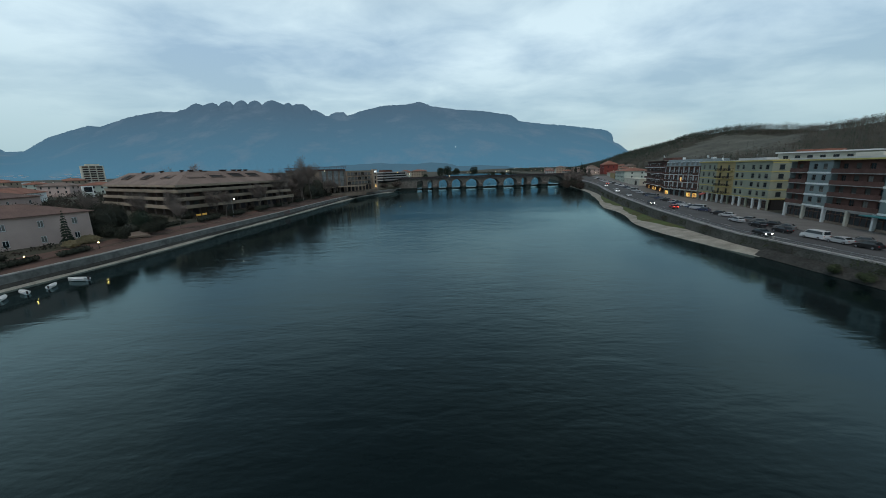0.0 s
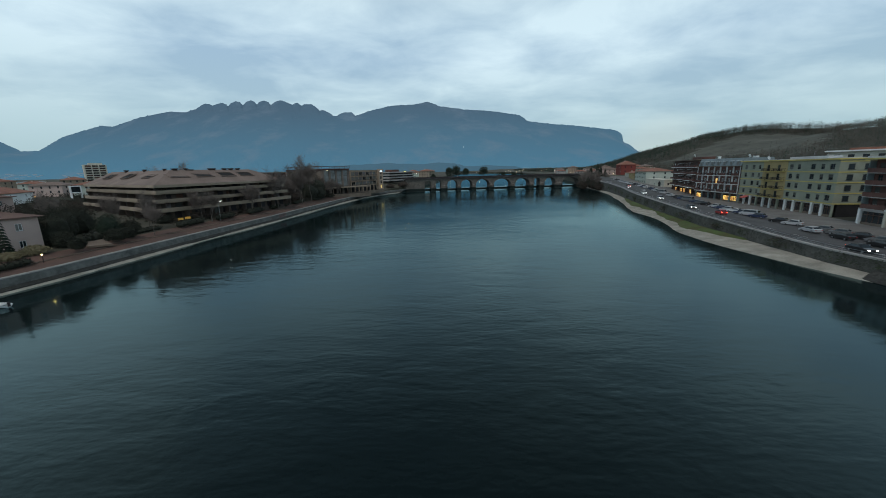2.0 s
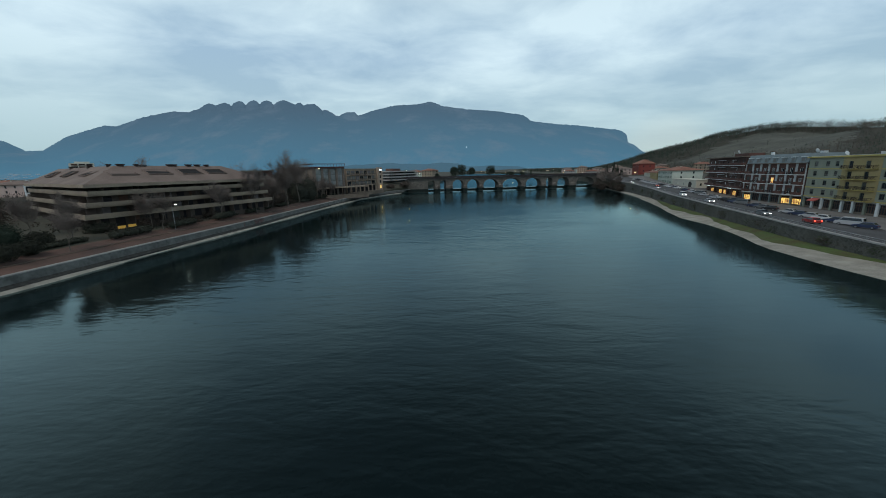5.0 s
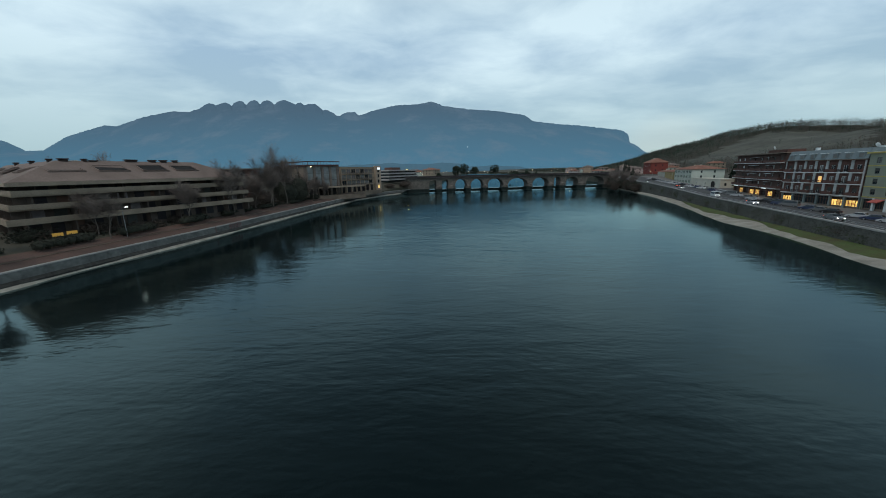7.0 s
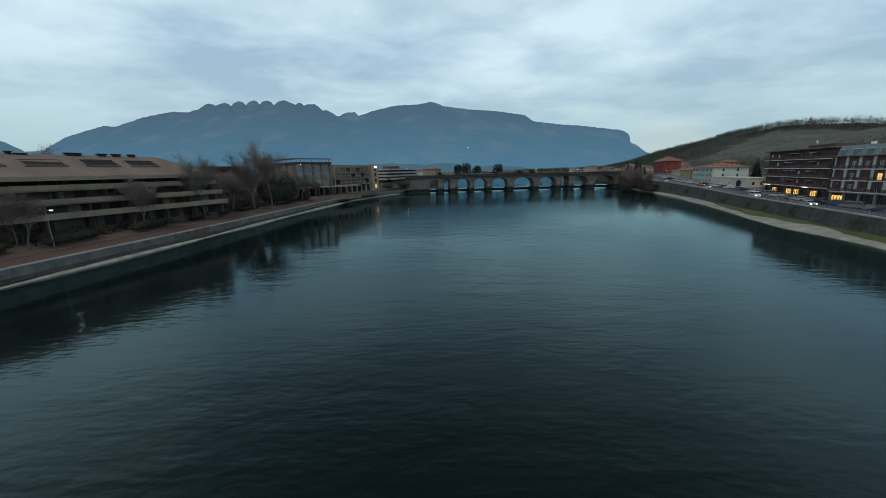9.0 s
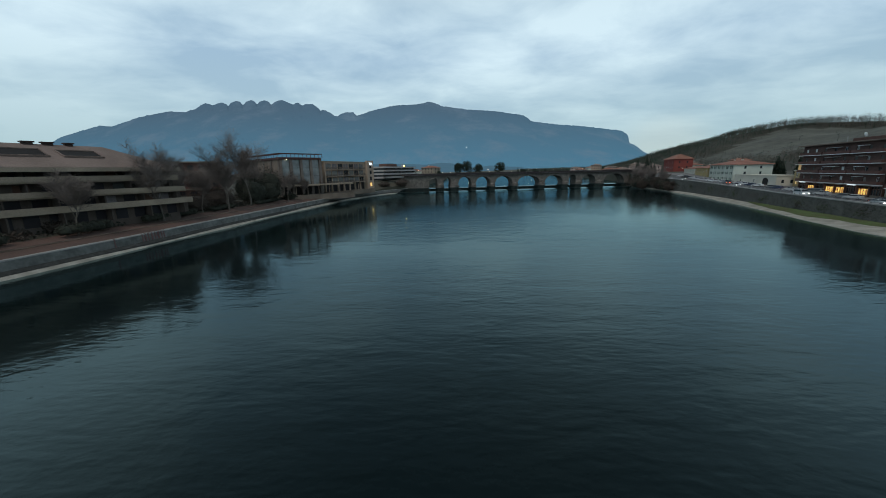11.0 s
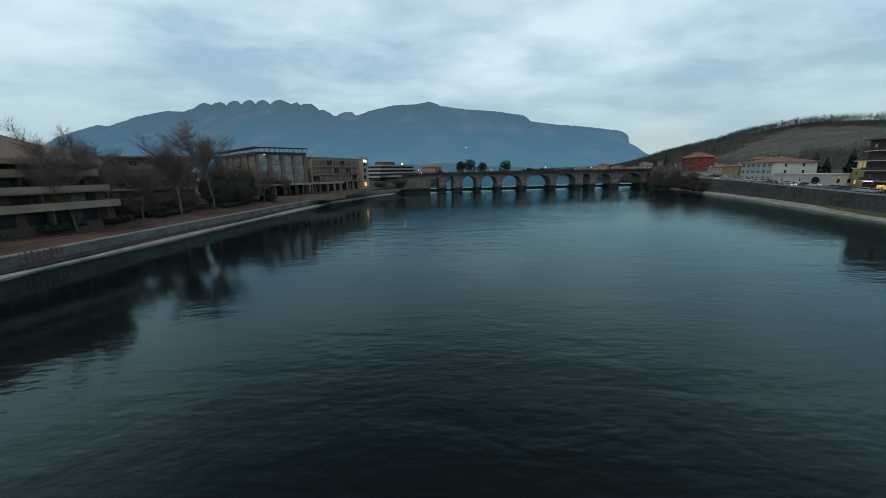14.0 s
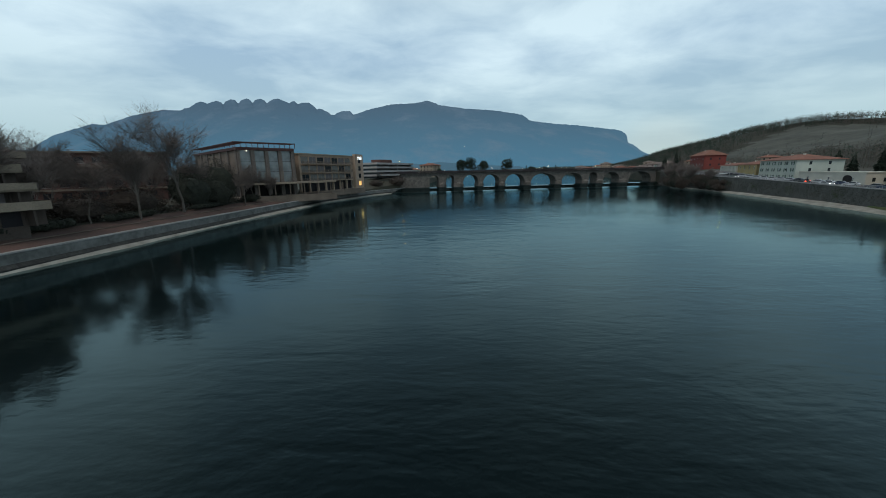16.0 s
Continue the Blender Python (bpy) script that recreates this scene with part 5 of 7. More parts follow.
for s, us in ((0, (0.3, 0.62, 0.93)), (1, (0.05, 0.17, 0.22, 0.46, 0.505, 0.64, 0.73, 0.83))):
    for u in us:
        r = q[s].lerp(q[s + 1], u)
        w, z = 0.5 + 0.5 * abs(math.sin(u * 37)), EZ + 4.1 - 0.35 * (u > 0.18 and u < 0.25)
        v = part("roof_vent", bevelled(boxes((-w * 0.8, -0.4, 0, w * 0.8, 0.4, 0.75)), 0.06), M_VENT, lb, "dark brown clay roof vent")
        part("vent_cap", bevelled(boxes((-w, -0.6, 0.75, w, 0.6, 1.0)), 0.05), M_VENT, v)
        v.matrix_basis = Matrix.Translation((r.x, r.y - 0.3, z)) @ Matrix.Rotation(1.2 if s else -0.58, 4, "Z")
for y, z, m_ in ((132.6, 4.5, M_ENTRY), (134.9, 4.6, M_ENTRY)):
    w = part("entrance_light", boxes((-0.9, -0.05, 0.0, 0.9, 0.05, 0.7)), m_, lb, "lit yellow entrance glazing")
    w.matrix_basis = Matrix.Translation((P[1].lerp(P[2], (y - P[1].y) / (P[2].y - P[1].y)).x + 1.3, y, z)) @ Matrix.Rotation(1.26, 4, "Z")
part("lit_window", boxes((-0.8, -0.05, 0.0, 0.8, 0.05, 0.7)), M_LIT, lb, "lit orange ground-floor window").matrix_basis = Matrix.Translation((-88.6, 140.5, 7.0)) @ Matrix.Rotation(1.26, 4, "Z")

# ---- framed glass hall with roof pergola ----
fm, L = facade_frame((-77.2, 248.0), (-64.8, 261.0), 4.6)
ih = thing("glass_hall", fm, "concrete-framed glass hall with a steel pergola on its roof", "office building")
HZ = 15.2
for k in range(5):
    part("column", boxes((L * k / 4 - 0.6 if k else 0, -0.3, 0, L * k / 4 + 0.6, 0.9, HZ)), M_HALL, ih)
for k in range(4):
    part("glazing", boxes((L * k / 4 + 0.6, 0.4, 4.6, L * (k + 1) / 4 - 0.6, 0.46, HZ)), M_SKYGLASS, ih)
    for j in range(1, 3):
        part("mullion", boxes((L * k / 4 + 0.6, 0.36, 4.6 + j * 3.5, L * (k + 1) / 4 - 0.6, 0.44, 4.7 + j * 3.5)), M_DARKSTEEL, ih)
part("base", boxes((-2.5, -4.6, -2.4, L + 14, 52, 0.0)), M_CONC_D, ih)
part("plinth_slab", boxes((-2, -4.5, 3.9, L + 14, 2, 4.5)), M_CONC, ih, "projecting concrete terrace slab")
# undercroft as a near-black box, its shade in the colour
part("ground_floor", boxes((0, 1.5, 0, L, 40, 3.9)), M_DARK, ih)
for k in range(8):
    part("terrace_post", boxes((-1.5 + k * 5.2, -4.2, 0, -1.2 + k * 5.2, -3.9, 3.9)), M_CONC_D, ih)
part("side_glazing", boxes((0.1, 0.9, 0, 0.5, 52, HZ)), M_CONC_D, ih)
for k in range(7):
    part("column", boxes((-0.35, 0.9 + 8.2 * k, 0, 0.1, 2.1 + 8.2 * k, HZ)), M_HALL, ih)
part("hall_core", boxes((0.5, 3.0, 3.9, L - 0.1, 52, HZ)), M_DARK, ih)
M_RUST = mat("rust_steel", (0.075, 0.035, 0.032), 0.8, 0.3, 2.0, 9.0)
part("roof", boxes((-0.5, -0.6, HZ, L + 0.5, 52.5, HZ + 0.9)), M_RUST, ih)
bm = bmesh.new()
for yy in (-0.9, 2.5):
    box(bm, -1, yy, HZ + 2.3, L + 1, yy + 0.2, HZ + 2.6)
for xx in (-1.2, 2.4):
    box(bm, xx, -0.9, HZ + 2.3, xx + 0.2, 52, HZ + 2.6)
for k in range(12):
    xx = -1 + (L + 1.8) * k / 11
    box(bm, xx, -0.8, HZ + 2.35, xx + 0.15, 2.6, HZ + 2.55)
    box(bm, xx, -0.7, HZ + 0.9, xx + 0.15, -0.55, HZ + 2.35)
for k in range(20):
    yy = 1 + 2.6 * k
    box(bm, -1.1, yy, HZ + 2.36, 2.5, yy + 0.15, HZ + 2.56)
    box(bm, -1.05, yy, HZ + 0.9, -0.9, yy + 0.15, HZ + 2.36)
part("pergola", bm, M_RUST, ih, "rust-brown steel roof pergola")
part("wall_lamp", boxes((L * 0.14, -0.5, HZ - 0.25, L * 0.14 + 0.25, -0.3, HZ)), M_TOWNLIGHT, ih)

# ---- hotel block with loggias ----
fm, L = facade_frame((-64.9, 266.8), (-50.5, 306), 4.8)
ht = thing("hotel", fm, "tan panelled hotel block with deep loggias and a lit roof sign", "hotel")
HZ = 14.2
holes = []
n = 7
for k in range(3):
    for j in range(n):
        holes.append((1.0 + j * (L - 9) / n, 4.2 + 3.3 * k, 1.0 + (j + 1) * (L - 9) / n - 0.45, 4.2 + 3.3 * k + 2.7))
body(ht, L, 16, 3.9, HZ, holes, M_TAN)
for x0, z0, x1, z1 in holes:
    window(ht, x0 + 0.1, z0 + 0.1, x1 - x0 - 0.2, z1 - z0 - 0.2, rnd.choice((M_CURTAIN, M_CURTAIN, M_LOGCURT, M_GLASS)), M_TAN)
for k in range(3):
    balcony(ht, 0.8, 4.15 + 3.3 * k, L - 9.2, 1.2, M_TAN, M_CONC_D)
part("base", boxes((-0.6, -1.6, -2.4, L + 0.4, 16, 0.0)), M_CONC_D, ht)
part("stair_tower", boxes((L - 6.5, -1.4, 0, L, 0, HZ + 1.2)), M_TAN, ht)
for k in range(4):
    part("tower_window", boxes((L - 4.2, -1.46, 1.2 + 3.4 * k, L - 2.4, -1.405, 3.2 + 3.4 * k)), M_LIT if k == 0 else M_GLASS, ht)
for k in range(8):
    part("pillar", boxes((k * (L - 7) / 7, 0.1, 0, k * (L - 7) / 7 + 0.7, 0.8, 3.9)), M_TAN, ht)
part("lobby_glass", boxes((0.7, 1.4, 0, L - 6.6, 1.5, 3.9)), M_ROOM, ht)
part("roof", boxes((-0.4, -0.4, HZ, L + 0.2, 16.3, HZ + 0.5)), M_CONC, ht)
bars = [(L - 4.6 + x, -1.72, HZ - 1.3 + z0, L - 4.6 + x + w, -1.6, HZ - 1.3 + z1) for x, w, z0, z1 in ((0, 0.3, 0, 1.4), (0.3, 0.7, 1.1, 1.4), (1.0, 0.3, 0, 1.4), (1.75, 0.3, 0, 1.4), (2.05, 0.6, 0.55, 0.85), (2.65, 0.3, 0, 1.4))]
part("roof_sign", boxes(*bars), M_NEON, ht, "lit white roof sign of plain bars")

# banded white building beyond the hotel
fm, L = facade_frame((-51, 352), (-31, 402), 8.2)
M_PALEC = mat("pale_concrete", (0.36, 0.34, 0.33), 0.85, 0.2, 4.0, 6.0, 0.1)
fb = thing("office_building", fm, "low white banded building with ribbon windows", "office building")
for k in range(4):
    part("white_band", boxes((-1 + k, -0.6 + 0.5 * k, 2.4 * k + 1.2, L + 1 - k, 15, 2.4 * k + 2.3)), M_PALEC, fb)
    part("ribbon_window", boxes((0.5 + k, 0.4 + 0.5 * k, 2.4 * k, L - 0.5 - k, 14, 2.4 * k + 1.2)), M_GLASS, fb)
part("roof_hut", boxes((10, 3, 9.5, 24, 10, 11.4)), M_BRICK, fb)

# brick block that stands back behind the promenade trees
fm, L = facade_frame((-127, 226), (-99, 244), 4.8)
bb = thing("apartment_building", fm, "low brown brick apartment block behind bare trees", "apartment building")
holes = [(1.2 + 3.9 * j, 1.0 + 3.4 * k, 3.4 + 3.9 * j, 2.9 + 3.4 * k) for k in range(4) for j in range(8)]
body(bb, L, 14, -2.0, 14.0, holes, M_BRICK)
for x, z, x1, z1 in holes:
    window(bb, x, z, 2.2, 1.9, M_ROOM, M_BROWNW)
for k in range(1, 4):
    part("floor_band", boxes((-0.2, -0.7, 3.4 * k, L + 0.2, -0.004, 3.4 * k + 0.55)), M_CONC_D, bb)
part("roof", boxes((-0.6, -0.9, 14.0, L + 0.6, 14.6, 14.5)), M_CONC_D, bb)

# ---- houses and towers of the town ----
house((-99.7, 57), (-88.4, 93), 3.6, 16, 2, M_PINK, "pink two-storey house with a brown tiled roof", 6, 2.4, None, M_ROOF_DK, 3.55)
house((-150, 95), (-160, 150), 5.0, 18, 2, M_PINK, "pink terrace house with a brown tiled roof", 6, 2.4, None, M_ROOF_DK, 3.6)
house((-205, 170), (-225, 215), 5.5, 14, 2, M_WHITE, "white gabled house with a red tiled roof", 4, 3.0, None, M_ROOF_R, 3.0)
house((-485, 395), (-450, 432), 6.0, 16, 3, M_WHITE, "white three-storey building with lit windows", 6, flat=True, roof_mat=M_FLAT, lit=3, chim=0)
fm, L = facade_frame((-445, 474), (-431, 490), 7)
tw = thing("tower_block", fm, "pale concrete tower block with rows of dark balconies", "tower block")
part("shaft", boxes((0, 0, 0, L, 16, 27)), M_CREAM, tw)
for k in range(9):
    for j in range(3):
        # near-black panels stand for shade in the balcony recesses
        part("balcony", boxes((1.2 + j * 6.6, -0.3, 1.6 + 2.85 * k, 6.6 + j * 6.6, -0.004, 3.4 + 2.85 * k)), M_DARK if (j + k) % 4 else M_BROWNW, tw)
part("roof_hut", boxes((5, 4, 27, 18, 13, 29)), M_CREAM, tw)
house((-398, 505), (-374, 523), 6, 14, 5, M_CREAM, "cream mid-rise block of flats", 5, flat=True, chim=0)
wf = thing("white_pavilion", facade_frame((-200, 206), (-196, 211), 8)[0], "white framed pavilion with a dark skylight", "pavilion")
part("frame", boxes((3.4, 0, 0, 3.9, 4, 6.4), (7.3, 0, 0, 7.8, 4, 6.4), (3.9, 0, 5.9, 7.3, 4, 6.4), (3.9, 0, 2.6, 7.3, 4, 3.1)), M_WHITE, wf)
part("skylight", boxes((3.9, 0.3, 3.1, 7.3, 0.5, 5.9)), M_GLASS, wf)

town = random.Random(11)
walls = (M_PALEC, M_PINK, M_CONC, M_CREAM, M_PALE, M_TAN)
kinds = []
for k in range(6):
    kinds.append(house((0, 0), (town.uniform(12, 20), 0), 0, town.uniform(10, 14), 2 + k % 3, walls[k], "plastered town house with a tiled roof", 4, 2.2, None, M_ROOF if k % 2 else M_ROOF_R, 3.0, lit=k % 2, group="town houses", plain=True))
spots = []
for k in range(130):
    if k < 50:
        x, y = town.uniform(-520, -150), town.uniform(190, 700)
    elif k < 100:
        x, y = town.uniform(-240, 250), town.uniform(440, 900)
        if left_x(y) - 10 < x < right_x(y) + 12:
            continue
    else:
        x, y = town.uniform(175, 290), town.uniform(450, 760)
    if any((x - a) ** 2 + (y - b) ** 2 < 26 ** 2 for a, b in spots) or (-190 < x < -60 and y < 330) or (150 < x < 225 and y < 440) or (-480 < x < -400 and 380 < y < 530):
        continue
    spots.append((x, y))
used = set()
for k, (x, y) in enumerate(spots):
    z = max(6.0, hill_h(x, y) if x > 240 else 6.0) - 0.4
    if x < 0:
        z = 5.2
    m = Matrix.Translation((x, y, z)) @ Matrix.Rotation(town.uniform(-0.4, 0.4) + (math.pi * 0.5 if x < -100 else -0.3), 4, "Z")
    if k < len(kinds):
        kinds[k].matrix_basis = m
    else:
        copy_thing(kinds[k % len(kinds)], m)


for k, (x, y) in enumerate(((-300, 300), (-330, 332), (-292, 345), (-362, 362), (-330, 395), (-392, 425), (-358, 452), (-300, 425), (-268, 385), (-412, 385), (-250, 305), (-280, 262), (-238, 250), (-262, 345), (-345, 285))):
    if all((x - a) ** 2 + (y - b) ** 2 > 20 ** 2 for a, b in spots):
        copy_thing(kinds[(k * 2 + k // 3) % len(kinds)], Matrix.Translation((x, y, 4.8)) @ Matrix.Rotation(0.5 + 0.35 * math.sin(k * 2.1), 4, "Z"))


# ---- vegetation ----
def bare_tree(seed, height=11.0, spread=1.0, fine=True):
    """Trunk and crown of a leafless tree: forking limbs that end in many thin twigs."""
    r = random.Random(seed)
    trunk, crown = bmesh.new(), bmesh.new()

    def twig(p, d, n, length):
        for _ in range(n):
            e = (d + Vector((r.uniform(-1, 1), r.uniform(-1, 1), r.uniform(-0.5, 0.9))) * 0.75).normalized()
            q = p + e * length * r.uniform(0.6, 1.2)
            s = e.orthogonal().normalized() * 0.021
            a, b, c = crown.verts.new(p - s), crown.verts.new(p + s), crown.verts.new(q)
            crown.faces.new((a, b, c))
            m = p.lerp(q, 0.5)
            for _ in range(2):
                f = (e + Vector((r.uniform(-1, 1), r.uniform(-1, 1), r.uniform(-0.4, 0.7)))).normalized()
                crown.faces.new((crown.verts.new(m - s * 0.7), crown.verts.new(m + s * 0.7), crown.verts.new(m + f * length * r.uniform(0.35, 0.7))))

    def limb(p, d, length, rad, level):
        bm = trunk if level < 2 else crown
        n = 3
        for k in range(n):
            q = p + d * length / n
            tube(bm, p, q, rad, rad * 0.82, 6 if level < 2 else 4)
            rad *= 0.82
            if level < 4 and (k > 0 or level > 0):
                for _ in range(2 if level else r.choice((2, 3))):
                    e = (d * 0.9 + Vector((r.uniform(-1, 1), r.uniform(-1, 1), r.uniform(-0.15, 0.65))) * 0.85 * spread).normalized()
                    if level < 3:
                        limb(q, e, length * r.uniform(0.6, 0.8), rad * 0.5, level + 1)
                    else:
                        twig(q, e, 2, length * 1.0)
            p = q
            d = (d + Vector((r.uniform(-0.22, 0.22), r.uniform(-0.22, 0.22), 0.08))).normalized()
        twig(p, d, 3, length * 0.7)

    limb(Vector((0, 0, -0.2)), Vector((r.uniform(-0.05, 0.05), r.uniform(-0.05, 0.05), 1)).normalized(), height * 0.44, height * 0.0155, 0)
    return trunk, crown


def tree_thing(seed, height, label, spread=1.0, fine=True, name="bare_tree"):
    t, c = bare_tree(seed, height, spread, fine)
    ob = thing(name, Matrix(), label, "tree", "bare trees along the promenade")
    part("trunk", t, M_BARK, ob); part("crown", c, M_TWIG, ob)
    return ob


def leaf_cloud(bm, centre, radii, n, size, r, flat=0.0):
    """Many small leaf blades spread through an uneven rounded mass."""
    for _ in range(n):
        d = Vector((r.gauss(0, 1), r.gauss(0, 1), r.gauss(0, 1))).normalized()
        k = r.uniform(0.55, 1.0) * (1 + 0.22 * noise.noise(d * 2.1 + Vector(centre)))
        p = Vector(centre) + Vector((d.x * radii[0], d.y * radii[1], d.z * radii[2])) * k
        a = Vector((r.gauss(0, 1), r.gauss(0, 1), r.gauss(0, 1))).normalized() * size * r.uniform(0.6, 1.3)
        b = a.orthogonal().normalized() * size * 0.5
        bm.faces.new([bm.verts.new(p + a), bm.verts.new(p + b), bm.verts.new(p - a), bm.verts.new(p - b)])


def lump(bm, centre, radii, seed):
    """An uneven solid heart for a bush, so that its leaves do not stand in the air."""
    base = len(bm.verts)
    g = bmesh.ops.create_icosphere(bm, subdivisions=2, radius=1.0)
    for v in g["verts"]:
        k = 0.82 + 0.25 * noise.noise(v.co * 1.7 + Vector((seed, 0, 0)))
        v.co = Vector((centre[0] + v.co.x * radii[0] * k, centre[1] + v.co.y * radii[1] * k, centre[2] + v.co.z * radii[2] * k))


def bush(x, y, z, rx, ry, h, material, label, seed, name="bush", n=260, size=0.22, category="bush", heart=True):
    r = random.Random(seed)
    bm = bmesh.new()
    if heart:
        lump(bm, (0, 0, h * 0.45), (rx * 0.85, ry * 0.85, h * 0.5), seed)
    leaf_cloud(bm, (0, 0, h * 0.5), (rx, ry, h * 0.55), n, size, r)
    return solo(name, bm, material, label, category, m=Matrix.Translation((x, y, z)))


def conifer(seed, height, width):
    r = random.Random(seed)
    t, c = bmesh.new(), bmesh.new()
    tube(t, (0, 0, -0.3), (0, 0, height * 0.95), width * 0.07, 0.03, 6)
    layers = int(height * 1.6)
    for k in range(layers):
        z = height * (0.1 + 0.9 * k / layers)
        rad = width * (1 - (k / layers) ** 1.3) * r.uniform(0.75, 1.1) + 0.12
        for j in range(9):
            a = 6.283 * j / 9 + r.uniform(-0.3, 0.3)
            d = Vector((math.cos(a), math.sin(a), -0.18))
            s = Vector((-math.sin(a), math.cos(a), 0)) * rad * 0.28
            p, q = Vector((0, 0, z + 0.35)), Vector((0, 0, z)) + d * rad * r.uniform(0.8, 1.15)
            c.faces.new([c.verts.new(p), c.verts.new(p.lerp(q, 0.6) + s), c.verts.new(q), c.verts.new(p.lerp(q, 0.6) - s)])
            c.faces.new([c.verts.new(p), c.verts.new(p.lerp(q, 0.6) + Vector((0, 0, rad * 0.2))), c.verts.new(q - Vector((0, 0, 0.25))), c.verts.new(p.lerp(q, 0.6) - Vector((0, 0, rad * 0.2)))])
    return t, c


trees = [tree_thing(20 + k, h, lab, s) for k, (h, s, lab) in enumerate(((13, 0.8, "tall bare plane tree on the promenade"), (11, 0.9, "bare spreading tree on the promenade"), (9, 1.1, "small bare tree on the promenade"), (14, 0.8, "tall slender bare tree with upright twigs")))]
TREES = ((177.5, 8.7, 0, 1.2), (202, 8.6, 1, 1.55), (215, 9.5, 3, 1.45), (158, 9.0, 2, 1.15), (136, 9.3, 2, 1.05), (112, 8.0, 2, 0.8), (120, 16, 3, 0.65), (236, 7.0, 1, 0.9), (250, 7.2, 2, 0.9), (262, 6.8, 2, 1.0),
         (276, 6.0, 2, 0.8), (290, 6.0, 2, 0.75), (304, 6.0, 2, 0.7), (207, 19, 0, 0.95), (226, 17, 1, 1.1), (200, 24, 1, 1.2), (220, 22, 0, 1.0), (206, 36, 3, 1.1), (160, 46, 0, 1.25), (176, 44, 3, 1.2), (194, 11, 2, 1.2), (230, 15, 0, 0.95), (240, 12, 1, 0.95), (247, 11, 2, 1.1), (188, 13, 3, 0.85), (124, 30, 1, 0.8), (106, 28, 3, 0.7), (138, 14, 1, 0.75))
r = random.Random(5)
for k, (y, off, kind, s) in enumerate(TREES):
    m = Matrix.Translation((left_x(y) - off, y, 2.1 + 0.15 * off if off < 10 else 3.7)) @ Matrix.Rotation(r.uniform(0, 6.28), 4, "Z") @ Matrix.Scale(s, 4)
    if k < 2:
        trees[k].matrix_basis = m
    else:
        c = copy_thing(trees[kind], m)
        c.scale = (s, s, s)
trees[2].matrix_basis = Matrix.Translation((left_x(60) - 9, 60, 3.4)); trees[3].matrix_basis = Matrix.Translation((left_x(204) - 10.5, 204, 3.5))

# hedges and shrubs between promenade and houses
for k, (y, off, ln, w, h) in enumerate(((44, 6.2, 12, 1.0, 1.2), (57, 6.2, 11, 1.0, 1.2), (69, 6.2, 11, 1.0, 1.2), (80, 6.4, 8, 1.0, 1.2), (64, 9.8, 16, 1.1, 1.3), (100, 13.5, 9, 1.6, 2.4), (116, 13, 10, 1.3, 1.3), (129, 10.2, 12, 1.5, 1.9), (144, 9.8, 10, 1.4, 1.8), (160.5, 9.2, 10, 1.6, 2.1), (178, 9.6, 9, 1.6, 2.0), (188, 10.5, 8, 1.5, 1.7), (203, 10.5, 12, 1.5, 1.4), (226, 10, 14, 1.5, 1.3))):
    r = random.Random(60 + k)
    bm = bmesh.new()
    for j in range(int(ln / 1.4)):
        lump(bm, (0.4 * noise.noise((j, k, 0)), -ln / 2 + 1.4 * j, h * 0.45), (w * 0.8, 1.1, h * 0.52), j + k)
        leaf_cloud(bm, (0, -ln / 2 + 1.4 * j, h * 0.5), (w * 0.9, 1.2, h * 0.58), 110, 0.2, r)
    solo("hedge", bm, M_HEDGE, "dark clipped evergreen hedge along the promenade lawn", "hedge", "promenade hedges", m=Matrix.Translation((left_x(y) - off, y, 3.5 if off > 9 else 2.85)))
SHRUBS = ((130, 20, 3.0, 3.2, M_HEDGE, "round dark evergreen shrub by the path"), (140, 17, 2.8, 2.8, M_BUSH, "leafless brown shrub on the winter lawn"),
          (88, 12, 2.0, 1.8, M_REED, "dry pale ornamental grass clump"), (83, 11, 1.6, 1.5, M_REED, "dry pale ornamental grass clump"), (48, 20, 4.5, 5.0, M_BUSH, "leafless brown shrub on the winter lawn"), 
          (196, 15, 5.5, 5.5, M_BUSH, "dense leafless brown thicket"), (210, 17, 6.0, 6.5, M_BUSH, "dense leafless brown thicket"), (224, 13, 5.5, 9.0, M_HEDGE, "tall dark evergreen shrub"), (230, 11, 4.5, 8.0, M_HEDGE, "tall dark evergreen shrub"), (190, 24, 6.0, 6.0, M_BUSH, "dense leafless brown thicket"), (244, 10, 2.6, 2.2, M_HEDGE, "round dark evergreen shrub by the path"), (256, 9, 2.4, 1.8, M_HEDGE, "round dark evergreen shrub by the path"), (160, 15, 3.0, 2.6, M_BUSH, "leafless brown shrub on the winter lawn"), (174, 13.5, 2.8, 2.4, M_BUSH, "leafless brown shrub on the winter lawn"),
          (236, 14, 5.5, 13.0, M_HEDGE, "tall dark evergreen tree clump"), (228, 18, 5.0, 11.0, M_HEDGE, "tall dark evergreen tree clump"), (308, 8, 2.2, 2.0, M_BUSH, "leafless brown shrub on the winter lawn"), (340, 1.0, 5.0, 5.5, M_BUSH, "brown thicket beside the bridge end"), (330, 6, 4.0, 3.5, M_BUSH, "brown thicket beside the bridge end"))
for k, (y, off, w, h, m_, lab) in enumerate(SHRUBS):
    bush(left_x(y) - off, y, 3.5 if y < 320 else 4.0, w, w * 1.15, h, m_, lab, 100 + k, n=int(900 + 330 * w), size=0.2)
